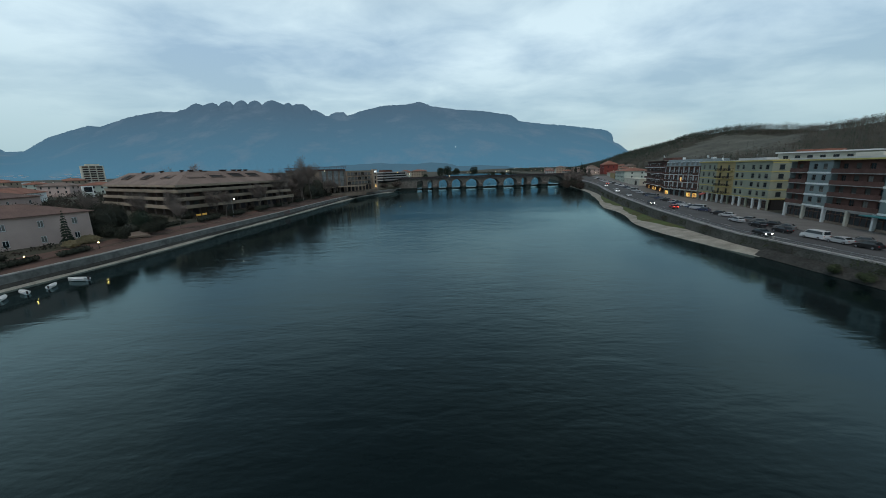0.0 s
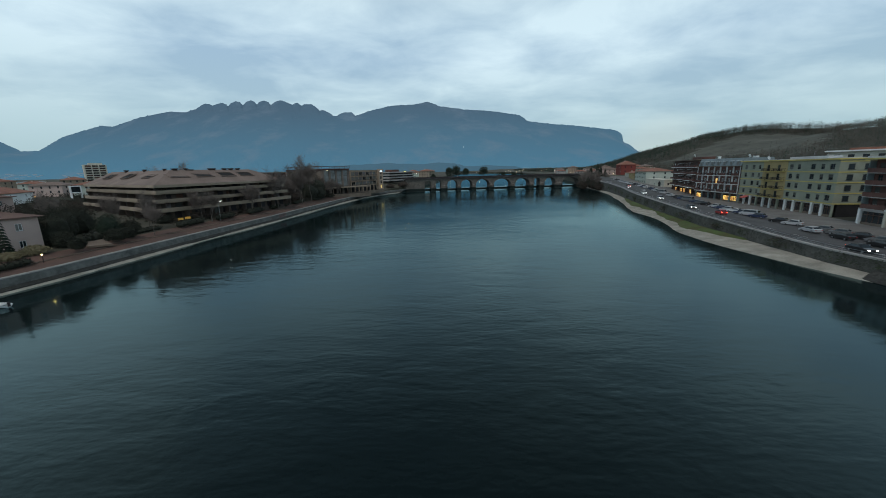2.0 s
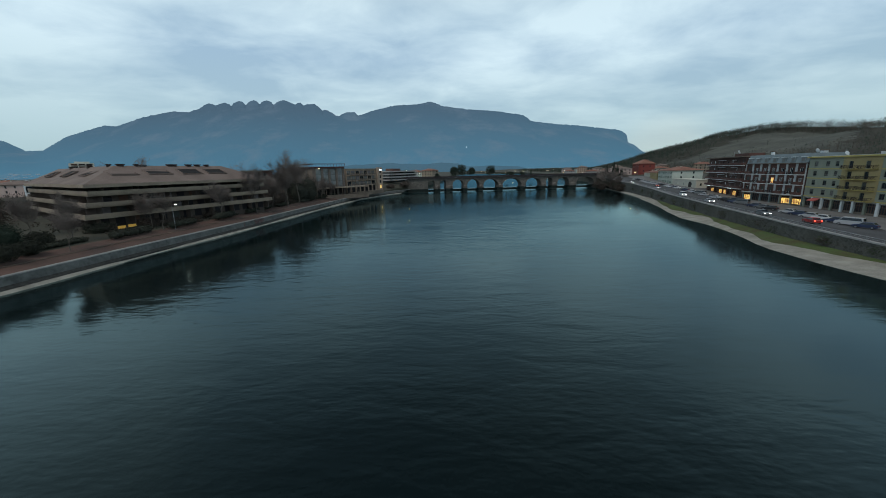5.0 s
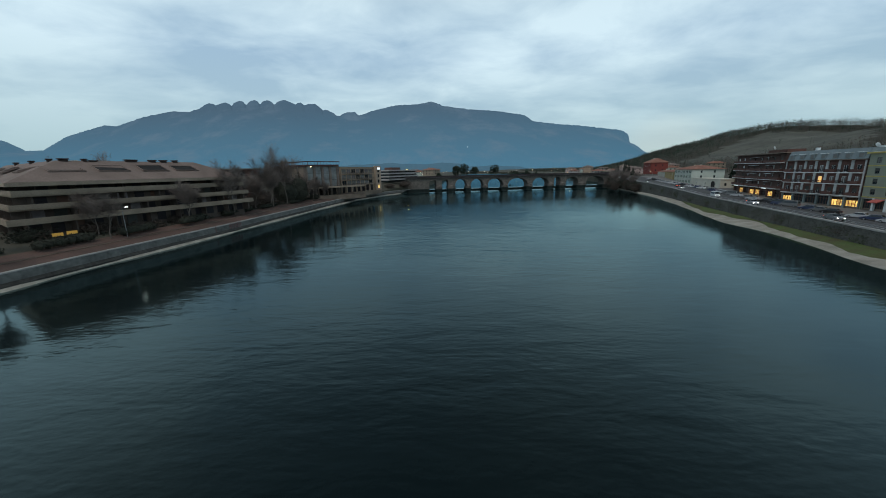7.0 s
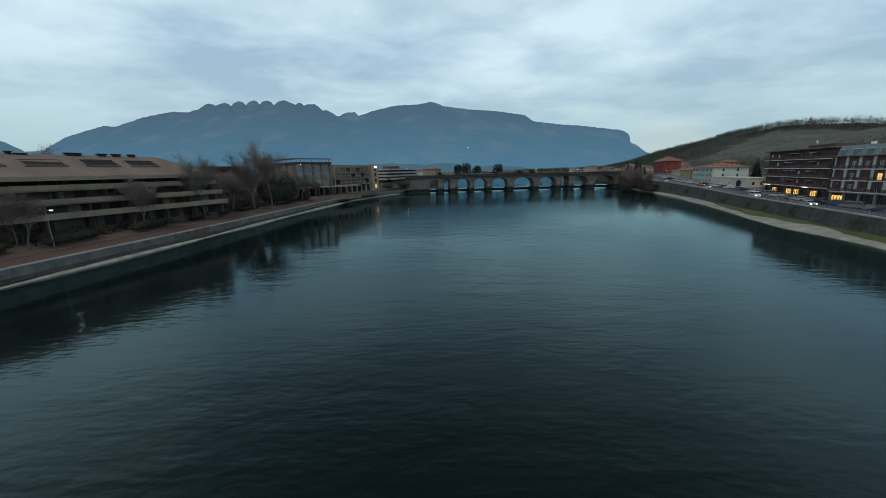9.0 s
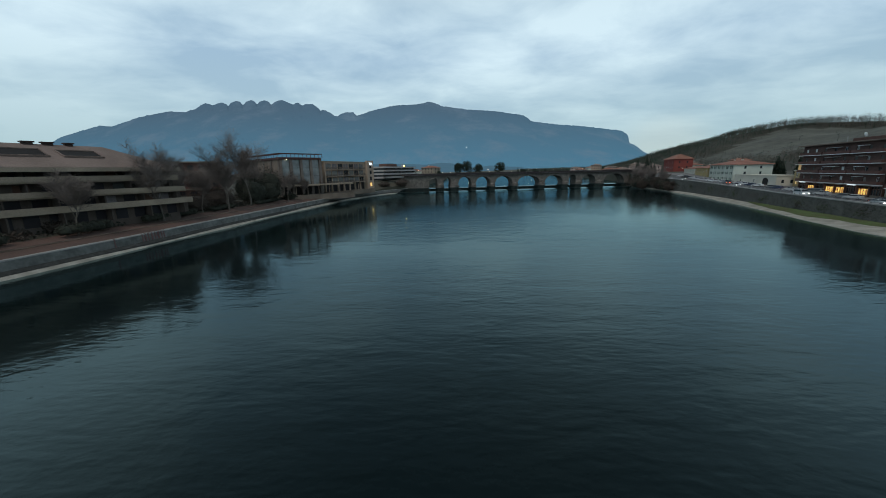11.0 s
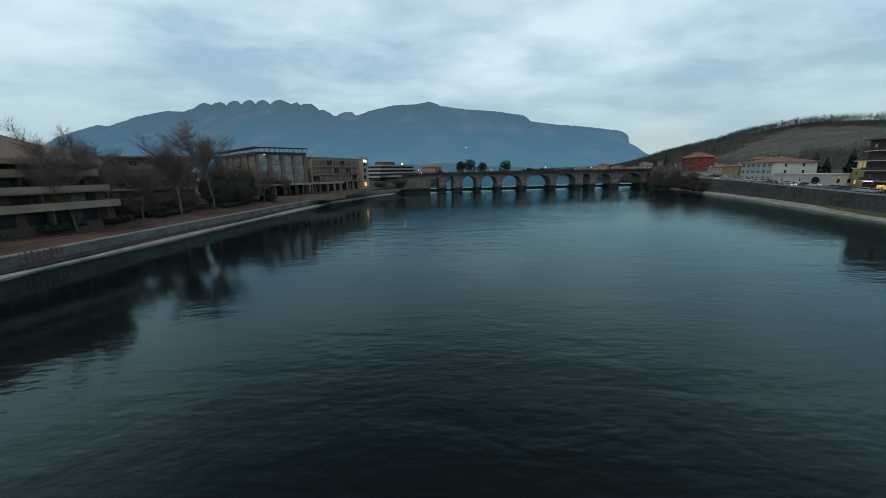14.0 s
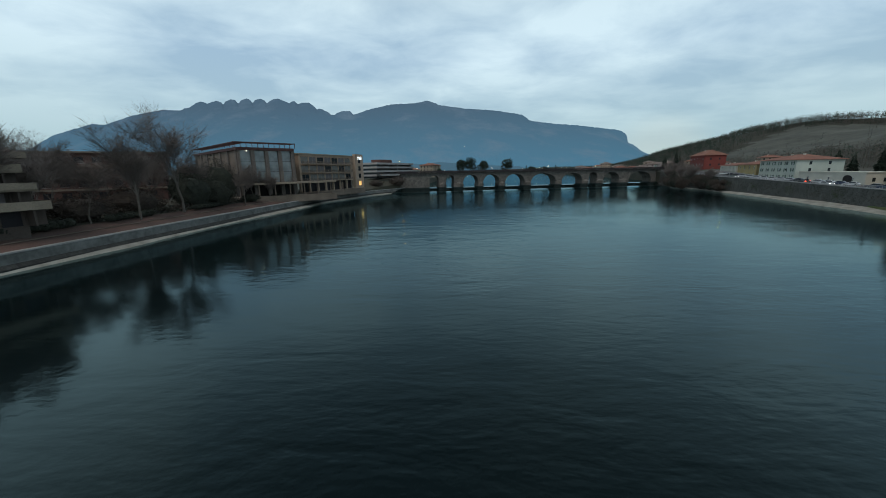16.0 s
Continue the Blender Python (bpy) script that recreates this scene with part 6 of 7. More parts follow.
# tall evergreens, clipped shrubs and a gravel path between the pink house and the terraced one
GARDEN = ((-90.5, 98.0, 3.0, 8.6, "tall dark evergreen tree clump"), (-94.0, 103.5, 3.6, 8.4, "tall dark evergreen tree clump"), (-96.5, 109.5, 3.6, 8.0, "tall dark evergreen tree clump"), (-101.0, 104.0, 3.6, 8.4, "tall dark evergreen tree clump"),
          (-85.6, 94.6, 1.9, 3.4, "dense dark evergreen shrub beside the pink house"), (-88.4, 95.6, 2.2, 4.4, "dense dark evergreen shrub in the garden"), (-80.6, 92.4, 1.5, 2.2, "round clipped evergreen shrub at the path"), (-80.4, 101.6, 2.2, 3.0, "large round clipped shrub at the path"),
          (-81.8, 106.8, 2.0, 2.6, "round clipped evergreen shrub at the path"), (-88.5, 108.6, 2.9, 5.6, "grey-green evergreen tree behind the clipped shrubs"), (-86.5, 113.0, 2.3, 3.4, "round clipped evergreen shrub in the garden"))
for k, (x, y, w, h, lab) in enumerate(GARDEN):
    bush(x, y, 3.55, w, w * 1.1, h, M_CONIFER if "grey-green" in lab else M_HEDGE, lab, 160 + k, n=int(1500 + 900 * w), size=0.13)
bm = bmesh.new()
for k, (x, y) in enumerate(((-79.6, 96.3), (-84.0, 99.9), (-89.0, 105.4), (-96.0, 115.0), (-104.0, 124.0))):
    w, z = (2.2, 3.64) if k == 0 else (1.5, 3.97)
    row = [bm.verts.new(c) for c in ((x - w * 0.75, y - w * 0.66, 3.2), (x - w * 0.75, y - w * 0.66, z), (x + w * 0.75, y + w * 0.66, z), (x + w * 0.75, y + w * 0.66, 3.2))]
    if k:
        for q in range(4):
            bm.faces.new((last[q], last[(q + 1) % 4], row[(q + 1) % 4], row[q]))
    else:
        bm.faces.new(row)
    last = row
bm.faces.new(last[::-1])
bmesh.ops.recalc_face_normals(bm, faces=bm.faces)
solo("garden_path", bm, M_CONC_D, "grey gravel garden path leading off the promenade", "path", kind="structure")
cy = thing("cypress", Matrix.Translation((-86.2, 84.2, 3.5)), "dark narrow cypress beside the pink house", "tree")
t, c = conifer(9, 8.6, 1.35); part("trunk", t, M_BARK, cy); part("crown", c, M_CONIFER, cy)

# growth on the embankment and at the bridge end
for k, (x, y, w, h) in enumerate(((91.5, 190, 1.3, 2.6), (90.2, 187.5, 0.9, 1.8), (65.0, 57, 0.8, 1.6), (64.6, 52, 1.0, 1.5), (65.4, 47, 0.9, 2.0), (88.6, 183, 0.8, 1.2))):
    bush(x, y, 0.5, w, w * 1.5, h, M_IVY, "dark green scrub at the foot of the embankment", 700 + k, "scrub", 320, 0.16, "scrub")
for k in range(44):
    y = 20 + 7.4 * k + 4 * math.sin(k * 2.3)
    w = 0.9 + 0.8 * abs(math.sin(k * 1.7))
    bush(right_x(y) - 0.3, y, wall_z(y) * 0.42 + 0.5 * math.sin(k * 3.1), w * 0.35, w * 2.2, 1.3 + 0.9 * abs(math.sin(k * 2.9)), M_IVY if k % 3 else M_BUSH, "ivy and scrub hanging on the embankment wall", 200 + k, "wall_scrub", 150, 0.16, "scrub", False)["kind"] = "stuff"
for k, (x, y, w, h, m_) in enumerate(((113, 318, 5, 6.0, M_BUSH), (117, 330, 7, 8.0, M_HEDGE), (121, 342, 7.5, 9.0, M_BUSH), (128, 352, 8, 10, M_HEDGE), (134, 360, 8, 9.5, M_BUSH), (126, 336, 6, 8, M_HEDGE), (142, 368, 7, 8.5, M_BUSH), (116, 297, 4.5, 5.5, M_BUSH), (118, 304, 5, 6.5, M_HEDGE), (119, 311, 5.5, 7, M_BUSH), (122, 318, 5, 8, M_BUSH), (126, 327, 5, 8.5, M_HEDGE))):
    rr = random.Random(300 + k)
    bm = bmesh.new()
    lump(bm, (0, 0, h * 0.3), (w * 0.5, w * 0.5, h * 0.32), k)
    for j in range(9):
        cw = w * rr.uniform(0.3, 0.55)
        leaf_cloud(bm, (rr.uniform(-0.6, 0.6) * w, rr.uniform(-0.6, 0.6) * w, h * rr.uniform(0.25, 0.95)), (cw, cw, h * rr.uniform(0.15, 0.3)), 150, 0.36, rr)
    solo("thicket", bm, m_, "brown and green thicket on the bank", "thicket", m=Matrix.Translation((x, y, 0.4 if y < 345 else 1.4)))
for k, (x, y, kind, s) in enumerate(((114, 322, 1, 0.9), (119, 334, 3, 0.85), (124, 346, 0, 0.8), (131, 356, 3, 0.9), (138, 364, 1, 1.0), (122, 326, 2, 1.1), (146, 372, 3, 0.8), (150, 362, 0, 0.8), (128, 340, 1, 0.95), (120, 308, 2, 0.9))):
    c = copy_thing(trees[kind], Matrix.Translation((x, y, 2.0)) @ Matrix.Rotation(k * 0.9, 4, "Z"))
    c.scale = (s, s, s)
    tagged(c, "leafless tree rising from the thicket by the bridge", "tree", "trees by the bridge end")

con = []
for k, (h, w) in enumerate(((13, 3.2), (10, 2.6), (16, 3.0))):
    ob = thing("conifer", Matrix(), "dark evergreen conifer among the houses", "tree", "conifers")
    t, c = conifer(30 + k, h, w); part("trunk", t, M_BARK, ob); part("crown", c, M_CONIFER, ob)
    con.append(ob)
CON = ((157, 392, 0), (152, 388, 2), (166, 402, 1), (161, 404, 1), (148, 394, 0), (204, 330, 0), (180, 300, 1), (176, 285, 0), (212, 300, 2), (66, 470, 1), (96, 480, 1))
for k, (x, y, kind) in enumerate(CON):
    m = Matrix.Translation((x, y, 7.0 if x > 100 else 6.0)) @ Matrix.Rotation(k * 1.3, 4, "Z")
    if k < 3:
        con[(0, 2, 1)[k]].matrix_basis = m
    else:
        copy_thing(con[kind], m)
for k, (x, y, w, h) in enumerate(((5, 442, 7, 15), (14, 446, 8, 16.5), (22, 444, 7, 14.5), (45, 450, 8, 15), (-14, 452, 4, 8), (70, 462, 4, 9), (84, 470, 4, 8))):
    rr = random.Random(400 + k)
    ob = thing("evergreen_tree", Matrix.Translation((x, y, 6.0)), "dark round-crowned evergreen tree beyond the bridge", "tree", "evergreens beyond the bridge")
    t = bmesh.new(); tube(t, (0, 0, -0.5), (0, 0, h * 0.6), 0.35, 0.2, 6); part("trunk", t, M_BARK, ob)
    c = bmesh.new()
    for j in range(5):
        leaf_cloud(c, (rr.uniform(-0.4, 0.4) * w, rr.uniform(-0.4, 0.4) * w, h * rr.uniform(0.5, 0.85)), (w * 0.5, w * 0.5, h * 0.2), 330, 0.5, rr)
    part("crown", c, M_CONIFER, ob)

# woods on the hill: crest trees, slope thickets
r = random.Random(77)
bm = bmesh.new()
evergreen = bmesh.new()


def far_tree(bm, x, y, z, h, w, sprays, broad):
    """Thin trunk and a loose crown of twig sprays, thinner towards its edge."""
    tube(bm, (x, y, z - 1), (x, y, z + h * 0.6), 0.16, 0.07, 3)
    for _ in range(sprays):
        a, e, k = r.uniform(0, 6.28), r.uniform(-0.5, 1.5), r.random() ** 0.45
        p = Vector((x + math.cos(a) * math.cos(e) * w * k, y + math.sin(a) * math.cos(e) * w * k, z + h * 0.5 + math.sin(e) * h * 0.42 * k))
        d = Vector((r.uniform(-0.8, 0.8), r.uniform(-0.8, 0.8), r.uniform(0.4, 1.5))).normalized() * r.uniform(0.9, 2.0)
        s = d.orthogonal().normalized() * r.uniform(0.5, 1.0) * broad
        bm.faces.new([bm.verts.new(p - s), bm.verts.new(p + d * 0.5 - s * 0.5), bm.verts.new(p + d), bm.verts.new(p + s)])


for k in range(16500):
    y = r.uniform(60, 1480)
    cx = hill_cx(y)
    on_crest = r.random() < 0.3
    x = cx + r.uniform(-90, 14) if on_crest else r.uniform(270, cx)
    if meadow(x, y) and r.random() < 0.985:
        continue
    near_crest = on_crest and 400 < y < 1100
    far_tree(evergreen if (r.random() < 0.22 or (y > 700 and r.random() < 0.55)) else bm, x, y, hill_h(x, y), r.uniform(7, 15.5), r.uniform(2.4, 4.8), 44 if near_crest else 20, 0.36 if near_crest else 0.62)
solo("bare_woods", bm, M_WOOD_FAR, "leafless brown woods on the hill", "woods", kind="stuff")
solo("evergreen_woods", evergreen, M_FIR_FAR, "dark evergreen trees in the hill woods", "woods", kind="stuff")


# ---- cars ----
def car_meshes(van=False):
    bm = bmesh.new()
    if van:
        prof = [(-2.5, 0.35), (-2.5, 1.1), (-2.35, 1.95), (1.1, 2.0), (1.75, 1.25), (2.4, 1.05), (2.5, 0.75), (2.5, 0.35)]
        glass_x, zt = ((-2.2, 1.25), (-2.1, 1.82), (1.0, 1.86), (1.55, 1.28)), 1.1
    else:
        prof = [(-2.1, 0.35), (-2.12, 0.85), (-1.75, 0.98), (-1.25, 1.42), (0.2, 1.46), (0.95, 0.98), (1.9, 0.8), (2.1, 0.62), (2.1, 0.35)]
        glass_x, zt = ((-1.6, 0.99), (-1.18, 1.36), (0.15, 1.39), (0.8, 0.99)), 0.95
    rows = []
    for yy, k in ((-0.86, 0.0), (-0.8, 1.0), (0.8, 1.0), (0.86, 0.0)):
        rows.append([bm.verts.new((x * (0.985 if not k else 1), yy * (0.86 if z > zt + 0.1 else 1), z - (0.04 if not k else 0))) for x, z in prof])
    for p, q in zip(rows, rows[1:]):
        for j in range(len(prof)):
            bm.faces.new((p[j], p[(j + 1) % len(prof)], q[(j + 1) % len(prof)], q[j]))
    bm.faces.new(rows[0]); bm.faces.new(rows[-1][::-1])
    bmesh.ops.recalc_face_normals(bm, faces=bm.faces[:])
    sides = []
    for s in (-1, 1):
        side = bmesh.new()
        sides.append(side)
        lo, hi = 0.868, 0.752
        v = [side.verts.new((x, s * (lo if k in (0, 3) else hi), z)) for k, (x, z) in enumerate(glass_x)]
        w = [side.verts.new((c.co.x, c.co.y - s * 0.02, c.co.z)) for c in v]
        side.faces.new(v if s < 0 else v[::-1])
        for k in range(4):
            side.faces.new((v[k], v[(k + 1) % 4], w[(k + 1) % 4], w[k]))
    front = bmesh.new()
    (x0, z0), (x1, z1) = (prof[4], prof[5]) if not van else (prof[3], prof[4])
    v = [front.verts.new((x0 + (x1 - x0) * u + 0.015, yy * (0.72 if u < 0.5 else 0.78), z0 + (z1 - z0) * u + 0.012)) for u, yy in ((0.12, -1), (0.12, 1), (0.95, 1), (0.95, -1))]
    front.faces.new(v)
    (x0, z0), (x1, z1) = (prof[3], prof[2]) if not van else (prof[2], prof[1])
    rear = bmesh.new()
    v = [rear.verts.new((x0 + (x1 - x0) * u - 0.015, yy * 0.7, z0 + (z1 - z0) * u + 0.012)) for u, yy in ((0.12, 1), (0.12, -1), (0.9, -1), (0.9, 1))]
    rear.faces.new(v)
    tyre = bmesh.new()
    bmesh.ops.create_cone(tyre, cap_ends=True, segments=14, radius1=0.32, radius2=0.32, depth=0.2, matrix=Matrix.Rotation(radians(90), 4, "X"))
    rim = bmesh.new()
    bmesh.ops.create_cone(rim, cap_ends=True, segments=10, radius1=0.2, radius2=0.2, depth=0.22, matrix=Matrix.Rotation(radians(90), 4, "X"))
    nose = 2.5 if van else 2.1
    z = 0.78 if van else 0.66
    hl = boxes((nose - 0.06, 0.5, z - 0.07, nose + 0.01, 0.78, z + 0.07))
    tl = boxes((-nose - 0.03, 0.55, z + 0.05, -nose + 0.05, 0.8, z + 0.22))
    return bm, sides, front, rear, tyre, rim, hl, tl


def car(colour, van=False, lights=False, label="parked car"):
    ob = thing("van" if van else "car", Matrix(), label, "van" if van else "car", "" if lights else "parked cars")
    bm, sides, front, rear, tyre, rim, hl, tl = car_meshes(van)
    part("body", bm, M_CAR[colour], ob)
    part("windscreen", front, M_GLASS, ob); part("rear_window", rear, M_GLASS, ob)
    for side in sides:
        part("side_window", side, M_GLASS, ob)
    tm, rm = mesh_of("tyre", tyre, M_TYRE), mesh_of("rim", rim, M_RIM)
    for x in ((-1.5, 1.55) if van else (-1.3, 1.3)):
        for y in (-0.78, 0.78):
            w = part("wheel", tm, M_TYRE, ob); w.location = (x, y, 0.32)
            part("rim", rm, M_RIM, w)
    hm, tlm = mesh_of("headlight", hl, M_HEAD if lights else M_CURTAIN), mesh_of("tail_light", tl, M_TAIL if lights else M_CAR["red"])
    for y in (0, -1.28):
        part("headlight", hm, M_HEAD, ob).location.y = y
    for y in (0, -1.35):
        part("tail_light", tlm, M_TAIL, ob).location.y = y
    return ob


makes = {}


def park(x, y, heading, colour, van=False, lights=False, dz=0.0):
    lab = f"{colour} {'panel van' if van else 'hatchback'} {'driving with its lights on' if lights else 'parked by the roadside'}"
    m = Matrix.Translation((x, y, across(y, x - right_x(y)) + dz)) @ Matrix.Rotation(radians(heading), 4, "Z")
    key = (colour, van, lights)
    if key in makes:
        copy_thing(makes[key], m)
    else:
        makes[key] = car(colour, van, lights, lab)
        makes[key].matrix_basis = m


def road_dir(y):
    return math.degrees(math.atan2(8, right_x(y + 8) - right_x(y)))


r = random.Random(3)
colours = ["silver", "grey", "black", "navy", "white", "silver", "black", "navy", "grey"]
y = 62.0
while y < 330:
    if r.random() < 0.86:
        park(right_x(y) + 18.2, y, road_dir(y) + 38, r.choice(colours), r.random() < 0.1, False, 0.06)
    y += 4.4 if y < 250 else 5.2
for y, c, v in ((66, "black", 0), (71, "silver", 0), (76, "white", 1), (84, "black", 0), (92, "black", 0), (100, "silver", 0)):
    park(right_x(y) + 14.0, y, road_dir(y) + 4, c, bool(v), False, 0.06)
for y, off, c, back in ((80, 6.0, "black", 1), (129, 10.0, "red", 0), (142, 6.0, "grey", 1), (176, 6.2, "silver", 1), (203, 6.0, "white", 1), (246, 6.0, "silver", 1), (262, 9.8, "black", 0), (300, 6.0, "grey", 1)):
    park(right_x(y) + off, y, road_dir(y) + (180 if back else 0), c, c == "white", True, 0.06)

# ---- boats, lamps, lights ----
def boat():
    bm = bmesh.new()
    secs = [(-2.4, 0.75, 0.55), (-1.2, 0.95, 0.58), (0.4, 0.9, 0.64), (1.6, 0.55, 0.74), (2.5, 0.04, 0.86)]
    rows = [[bm.verts.new(c) for c in ((x, -w, h), (x, -w * 0.75, 0.12), (x, 0, -0.1), (x, w * 0.75, 0.12), (x, w, h), (x, w * 0.86, h - 0.02), (x, 0, 0.3), (x, -w * 0.86, h - 0.02))] for x, w, h in secs]
    for p, q in zip(rows, rows[1:]):
        for k in range(8):
            bm.faces.new((p[k], q[k], q[(k + 1) % 8], p[(k + 1) % 8]))
    bm.faces.new(rows[0]); bm.faces.new(rows[-1][::-1])
    bmesh.ops.recalc_face_normals(bm, faces=bm.faces[:])
    ob = thing("rowing_boat", Matrix(), "small white moored boat with a pale cover", "boat", "moored boats")
    part("hull", bm, M_BOATW, ob)
    part("cover", bevelled(boxes((-2.0, -0.7, 0.5, 1.5, 0.7, 0.78)), 0.15), M_BOATW, ob)
    part("outboard", bevelled(boxes((-2.75, -0.16, 0.15, -2.4, 0.16, 1.0)), 0.05), M_DARKSTEEL, ob)
    return ob


bt = boat()
for k, (x, y, a) in enumerate(((-68.6, 67, 178), (-69.8, 63.4, 118), (-71.1, 60, 152), (-71.2, 56.9, 125))):
    m = Matrix.Translation((x, y, 0.0)) @ Matrix.Rotation(radians(a), 4, "Z") @ Matrix.Scale(0.78, 4)
    if k == 0:
        bt.matrix_basis = m
    else:
        copy_thing(bt, m)


def street_lamp(x, y, z, h, lit, arm=1.2, heading=0.0, label="slender street lamp with a lit head", globe=0.0):
    ob = thing("street_lamp", Matrix.Translation((x, y, z)) @ Matrix.Rotation(heading, 4, "Z"), label, "street lamp")
    bm = bmesh.new(); tube(bm, (0, 0, -0.3), (0, 0, h), 0.09, 0.05, 8); tube(bm, (0, 0, h - 0.05), (arm, 0, h + 0.15), 0.045, 0.035, 6)
    part("pole", bm, M_STEEL, ob)
    part("head", bevelled(boxes((arm - 0.1, -0.14, h + 0.08, arm + 0.6, 0.14, h + 0.24)), 0.03), M_STEEL, ob)
    part("lens", boxes((arm - 0.02, -0.1, h + 0.02, arm + 0.5, 0.1, h + 0.078)), lit, ob)
    if globe:
        g = bmesh.new()
        bmesh.ops.create_icosphere(g, subdivisions=2, radius=globe, matrix=Matrix.Translation((arm + 0.25, 0, h - globe)))
        part("globe", g, M_GLOBE, ob)


street_lamp(left_x(139) - 8.6, 139, 3.4, 6.4, M_LAMP, 0.8, 0.0)
street_lamp(-37.8, 347, 8.2, 9.6, M_SODIUM, 1.4, 0.0, "tall street lamp with an orange head by the bridge", 0.26)
street_lamp(140, 322, across(322, 19), 6.0, M_SODIUM, 1.2, 2.6, "street lamp with an orange head by the bridge")
r = random.Random(21)
bulb = bmesh.new()
bmesh.ops.create_icosphere(bulb, subdivisions=1, radius=0.32)
bulb = mesh_of("bulb", bulb, M_TOWNLIGHT)
lights = thing("town_lights", Matrix(), "scattered warm lamps of the town beyond the bridge", "town lights")
lights["kind"] = "stuff"
bm = bmesh.new()
for k in range(46):
    x, y, z = r.uniform(-120, 330), r.uniform(460, 1100), r.uniform(9, 15)
    tube(bm, (x, y, 6), (x, y, z), 0.09, 0.09, 4)
    part("lamp", bulb, M_TOWNLIGHT, lights).location = (x, y, z + 0.2)
part("lamp_posts", bm, M_STEEL, lights)

# faded red strokes of graffiti on the promenade wall
M_SPRAY = mat("faded_spray_paint", (0.17, 0.09, 0.085), 0.9, 0.3, 0.5, 9.0)
gr = thing("graffiti", Matrix(), "faded reddish spray-painted strokes on the river wall", "graffiti")
for k, (y, w) in enumerate(((156.4, 0.7), (162.2, 0.6), (162.9, 0.5), (163.6, 0.8), (164.5, 0.5), (165.2, 0.7), (166.1, 0.5), (166.8, 0.7))):
    bm = bmesh.new()
    xw = left_x(y) - 1.2
    for sy, z0, z1 in ((0, 0.9, 2.6), (w, 0.9, 2.6)) if k % 2 else ((0, 0.9, 2.6),):
        v = [bm.verts.new((xw + 0.5 * (1 - (z + 1.5) / 4.9) + 0.03 + d, y + sy + q, z)) for d in (0, -0.05) for z, q in ((z0, 0), (z0, 0.22), (z1, 0.28), (z1, 0.05))]
        for f in ((0, 1, 2, 3), (7, 6, 5, 4), (0, 4, 5, 1), (1, 5, 6, 2), (2, 6, 7, 3), (3, 7, 4, 0)):
            bm.faces.new([v[j] for j in f])
    zz = 1.6 if k % 3 else 2.35
    v = [bm.verts.new((xw + 0.5 * (1 - (z + 1.5) / 4.9) + 0.035 + d, y + q, z)) for d in (0, -0.05) for z, q in ((zz, 0), (zz, w), (zz + 0.22, w), (zz + 0.22, 0))]
    for f in ((0, 1, 2, 3), (7, 6, 5, 4), (0, 4, 5, 1), (1, 5, 6, 2), (2, 6, 7, 3), (3, 7, 4, 0)):
        bm.faces.new([v[j] for j in f])
    part("stroke", bm, M_SPRAY, gr)

# undergrowth of the gardens between promenade and houses
r = random.Random(55)
bm, bm2 = bmesh.new(), bmesh.new()
for k in range(640):
    y = r.uniform(40, 262)
    off = r.uniform(11.0, 24.0) if 140 < y < 190 else r.uniform(10, 34) if y > 190 else r.uniform(11, 48)
    x = left_x(y) - off
    if 86 < y < 128:
        continue
    h = r.uniform(0.3, 1.1) if off < 15 else r.uniform(0.6, 2.0)
    leaf_cloud(bm if r.random() < 0.6 else bm2, (x, y, 3.6 + h * 0.5), (r.uniform(0.8, 2.0), r.uniform(1.0, 3.0), h), 34, 0.3, r)
for k in range(520):
    y = r.uniform(120, 420)
    x = -r.uniform(112, 150) - (y - 120) * r.uniform(0.25, 0.9)
    if y > 150 and x > -150 - (y - 150) * 0.1:
        continue
    h = r.uniform(1.2, 3.6)
    leaf_cloud(bm if r.random() < 0.55 else bm2, (x, y, 5.2 + h * 0.6), (r.uniform(1.5, 3.5), r.uniform(1.5, 3.5), h), 130, 0.3, r)
solo("brown_undergrowth", bm, M_BUSH, "low leafless brown garden undergrowth", "undergrowth", kind="stuff")
solo("green_undergrowth", bm2, M_HEDGE, "low dark evergreen garden undergrowth", "undergrowth", kind="stuff")
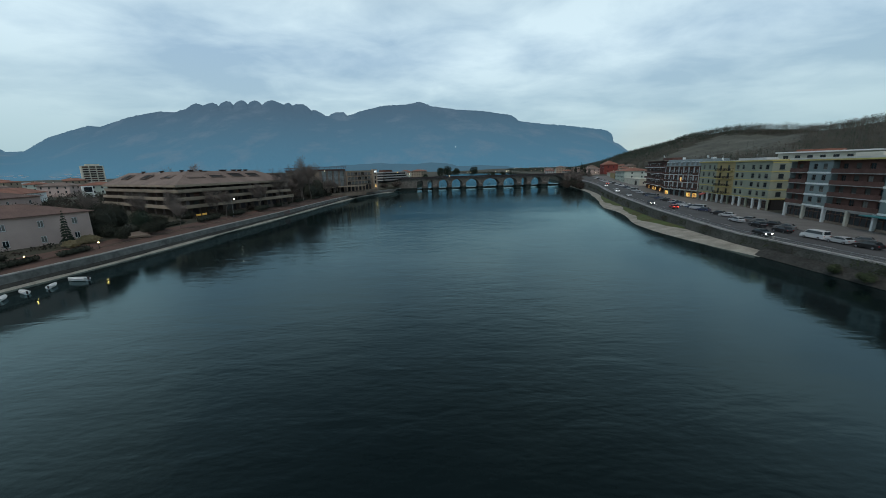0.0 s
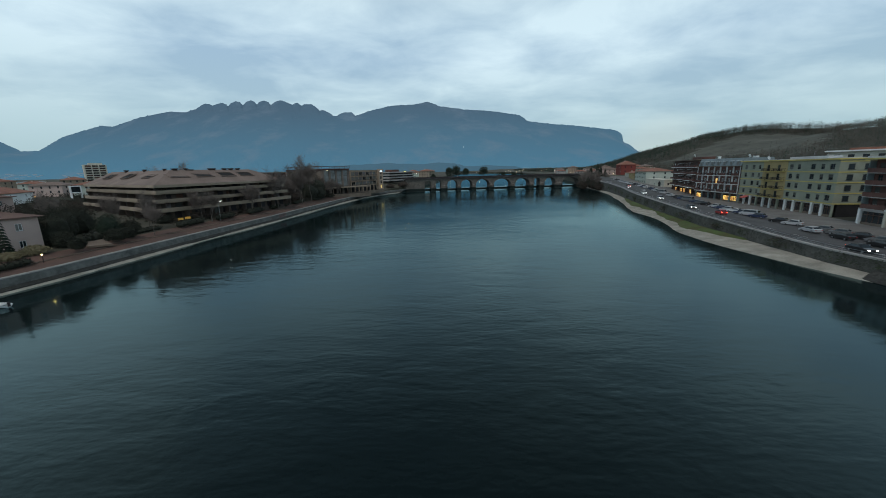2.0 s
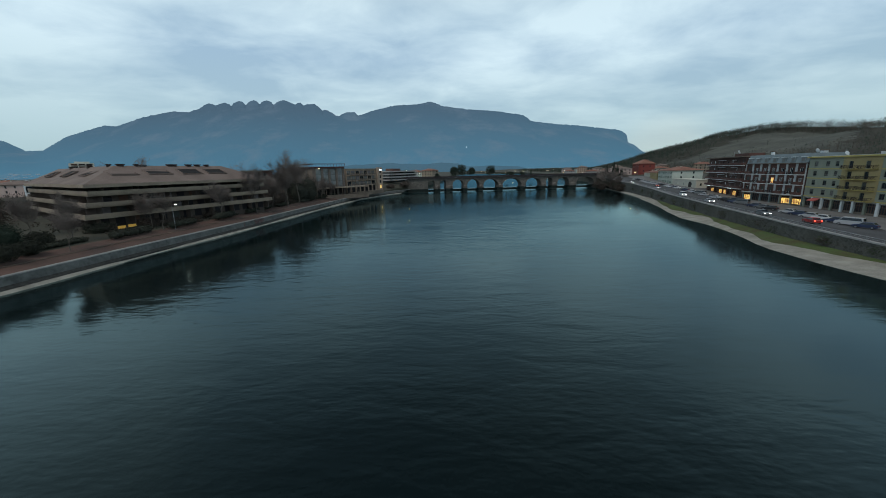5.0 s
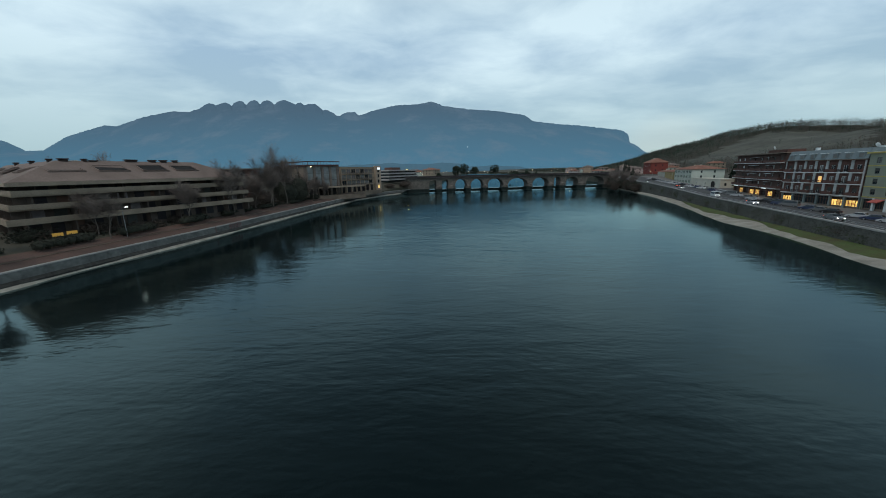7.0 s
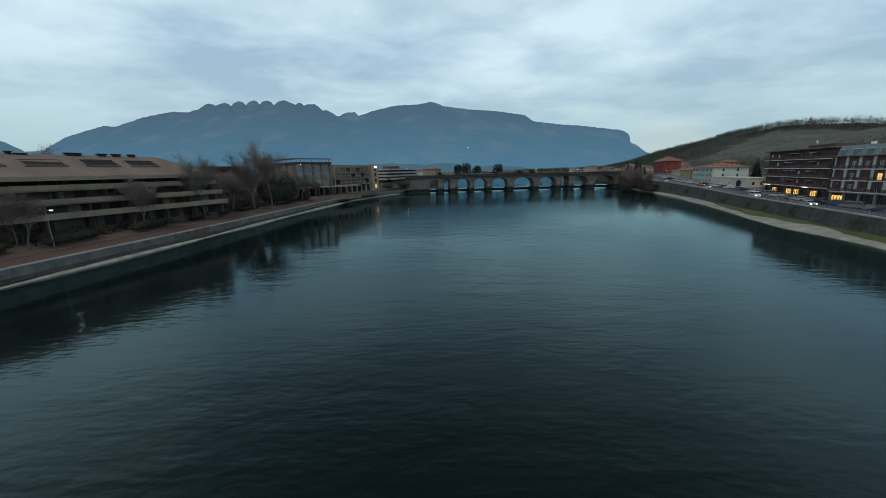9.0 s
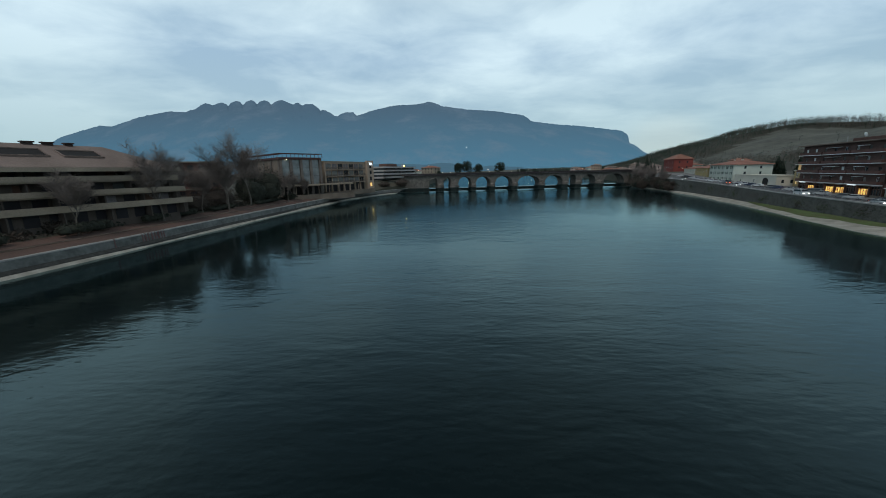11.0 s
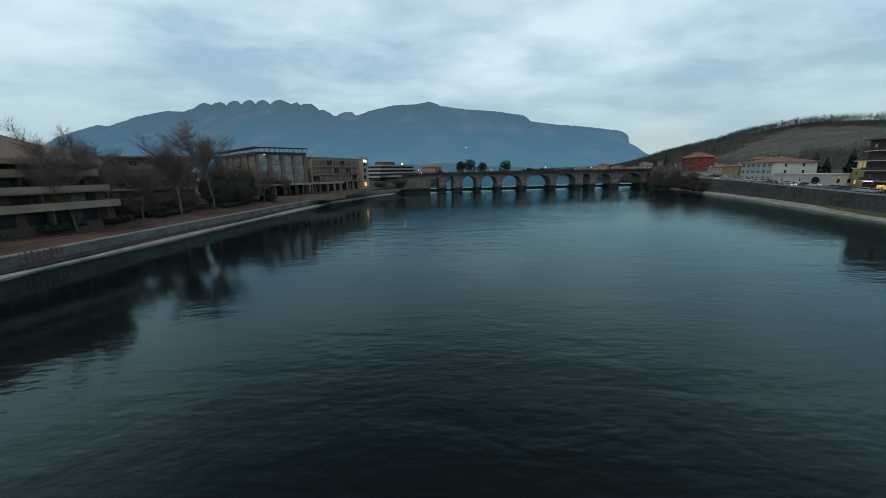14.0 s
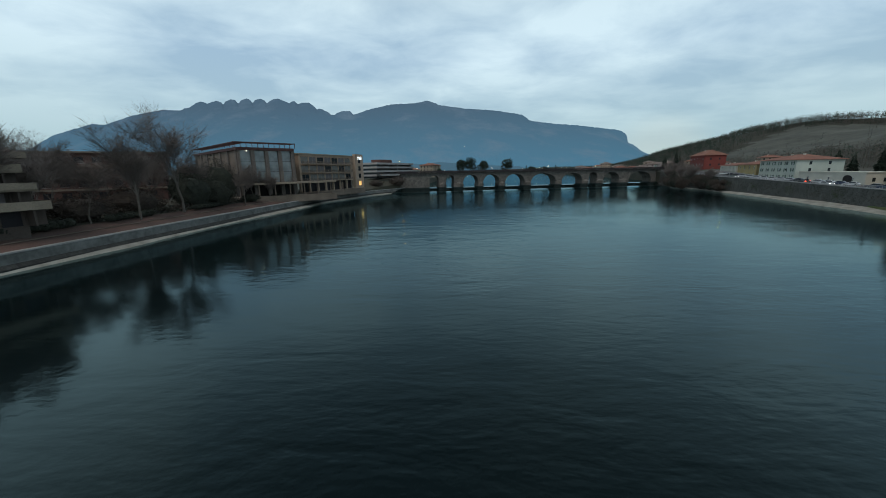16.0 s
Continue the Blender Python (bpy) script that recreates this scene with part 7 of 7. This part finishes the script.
for y in (84.0, 70.0):
    gl = thing("garden_light", Matrix.Translation((left_x(y) - 6.0, y, 2.9)), "low warm garden light beside the promenade", "garden light")
    t = bmesh.new(); tube(t, (0, 0, -0.2), (0, 0, 1.3), 0.06, 0.06, 6); part("post", t, M_DARKSTEEL, gl)
    part("lens", bevelled(boxes((-0.09, -0.09, 1.3, 0.09, 0.09, 1.48)), 0.02), glow("garden_glow", (1.0, 0.62, 0.2), 22.0), gl)

# villages and a lit hut on the mountain's lower slopes, the nearer foothill
r = random.Random(91)
bm = bmesh.new()
for k in range(170):
    cx = r.choice((-3700, -3500, -2900, -1500, 300, 700, 1100))
    x, y = cx + r.gauss(0, 190), r.uniform(3050, 3200)
    z = r.uniform(2, 60) * (0.9 if cx < -2000 else 0.3)
    s = r.uniform(3, 9)
    box(bm, x - s, y - 60, z, x + s, y - 40, z + r.uniform(3, 7))
# far walls made paler with the same painted haze and emission
solo("hillside_village", bm, mountain_material("haze_tinted_walls", (0.16, 0.22, 0.27), (0.16, 0.22, 0.27), (0.25, 0.29, 0.32)), "pale far houses at the foot of the mountains", "village", kind="stuff")
solo("mountain_hut", boxes((170, 3300, 207, 176, 3306, 211)), M_NEON, "tiny white lit building on the mountain slope", "hut")
bm = bmesh.new()
prev = None
for k in range(90):
    x = -900 + 16 * k
    e = max(0.0, 1 - ((x + 420) / 560) ** 2) ** 0.7 * 68 + max(0.0, 1 - ((x - 250) / 380) ** 2) ** 0.8 * 40
    h = e + 7 * noise.noise((x * 0.012, 0, 2)) + 3 * noise.noise((x * 0.06, 0, 5))
    row = [bm.verts.new((x, 2350, -3)), bm.verts.new((x, 2420, max(2, h * 0.6))), bm.verts.new((x, 2500, max(4, h))), bm.verts.new((x, 2700, -3))]
    if prev:
        for j in range(3):
            bm.faces.new((prev[j], row[j], row[j + 1], prev[j + 1]))
    prev = row
bmesh.ops.recalc_face_normals(bm, faces=bm.faces[:])
solo("foothill", bm, mountain_material("haze_tinted_foothill", (0.052, 0.105, 0.145), (0.048, 0.088, 0.125), (0.08, 0.12, 0.15)), "dark wooded foothill before the mountains", "hill", kind="structure")
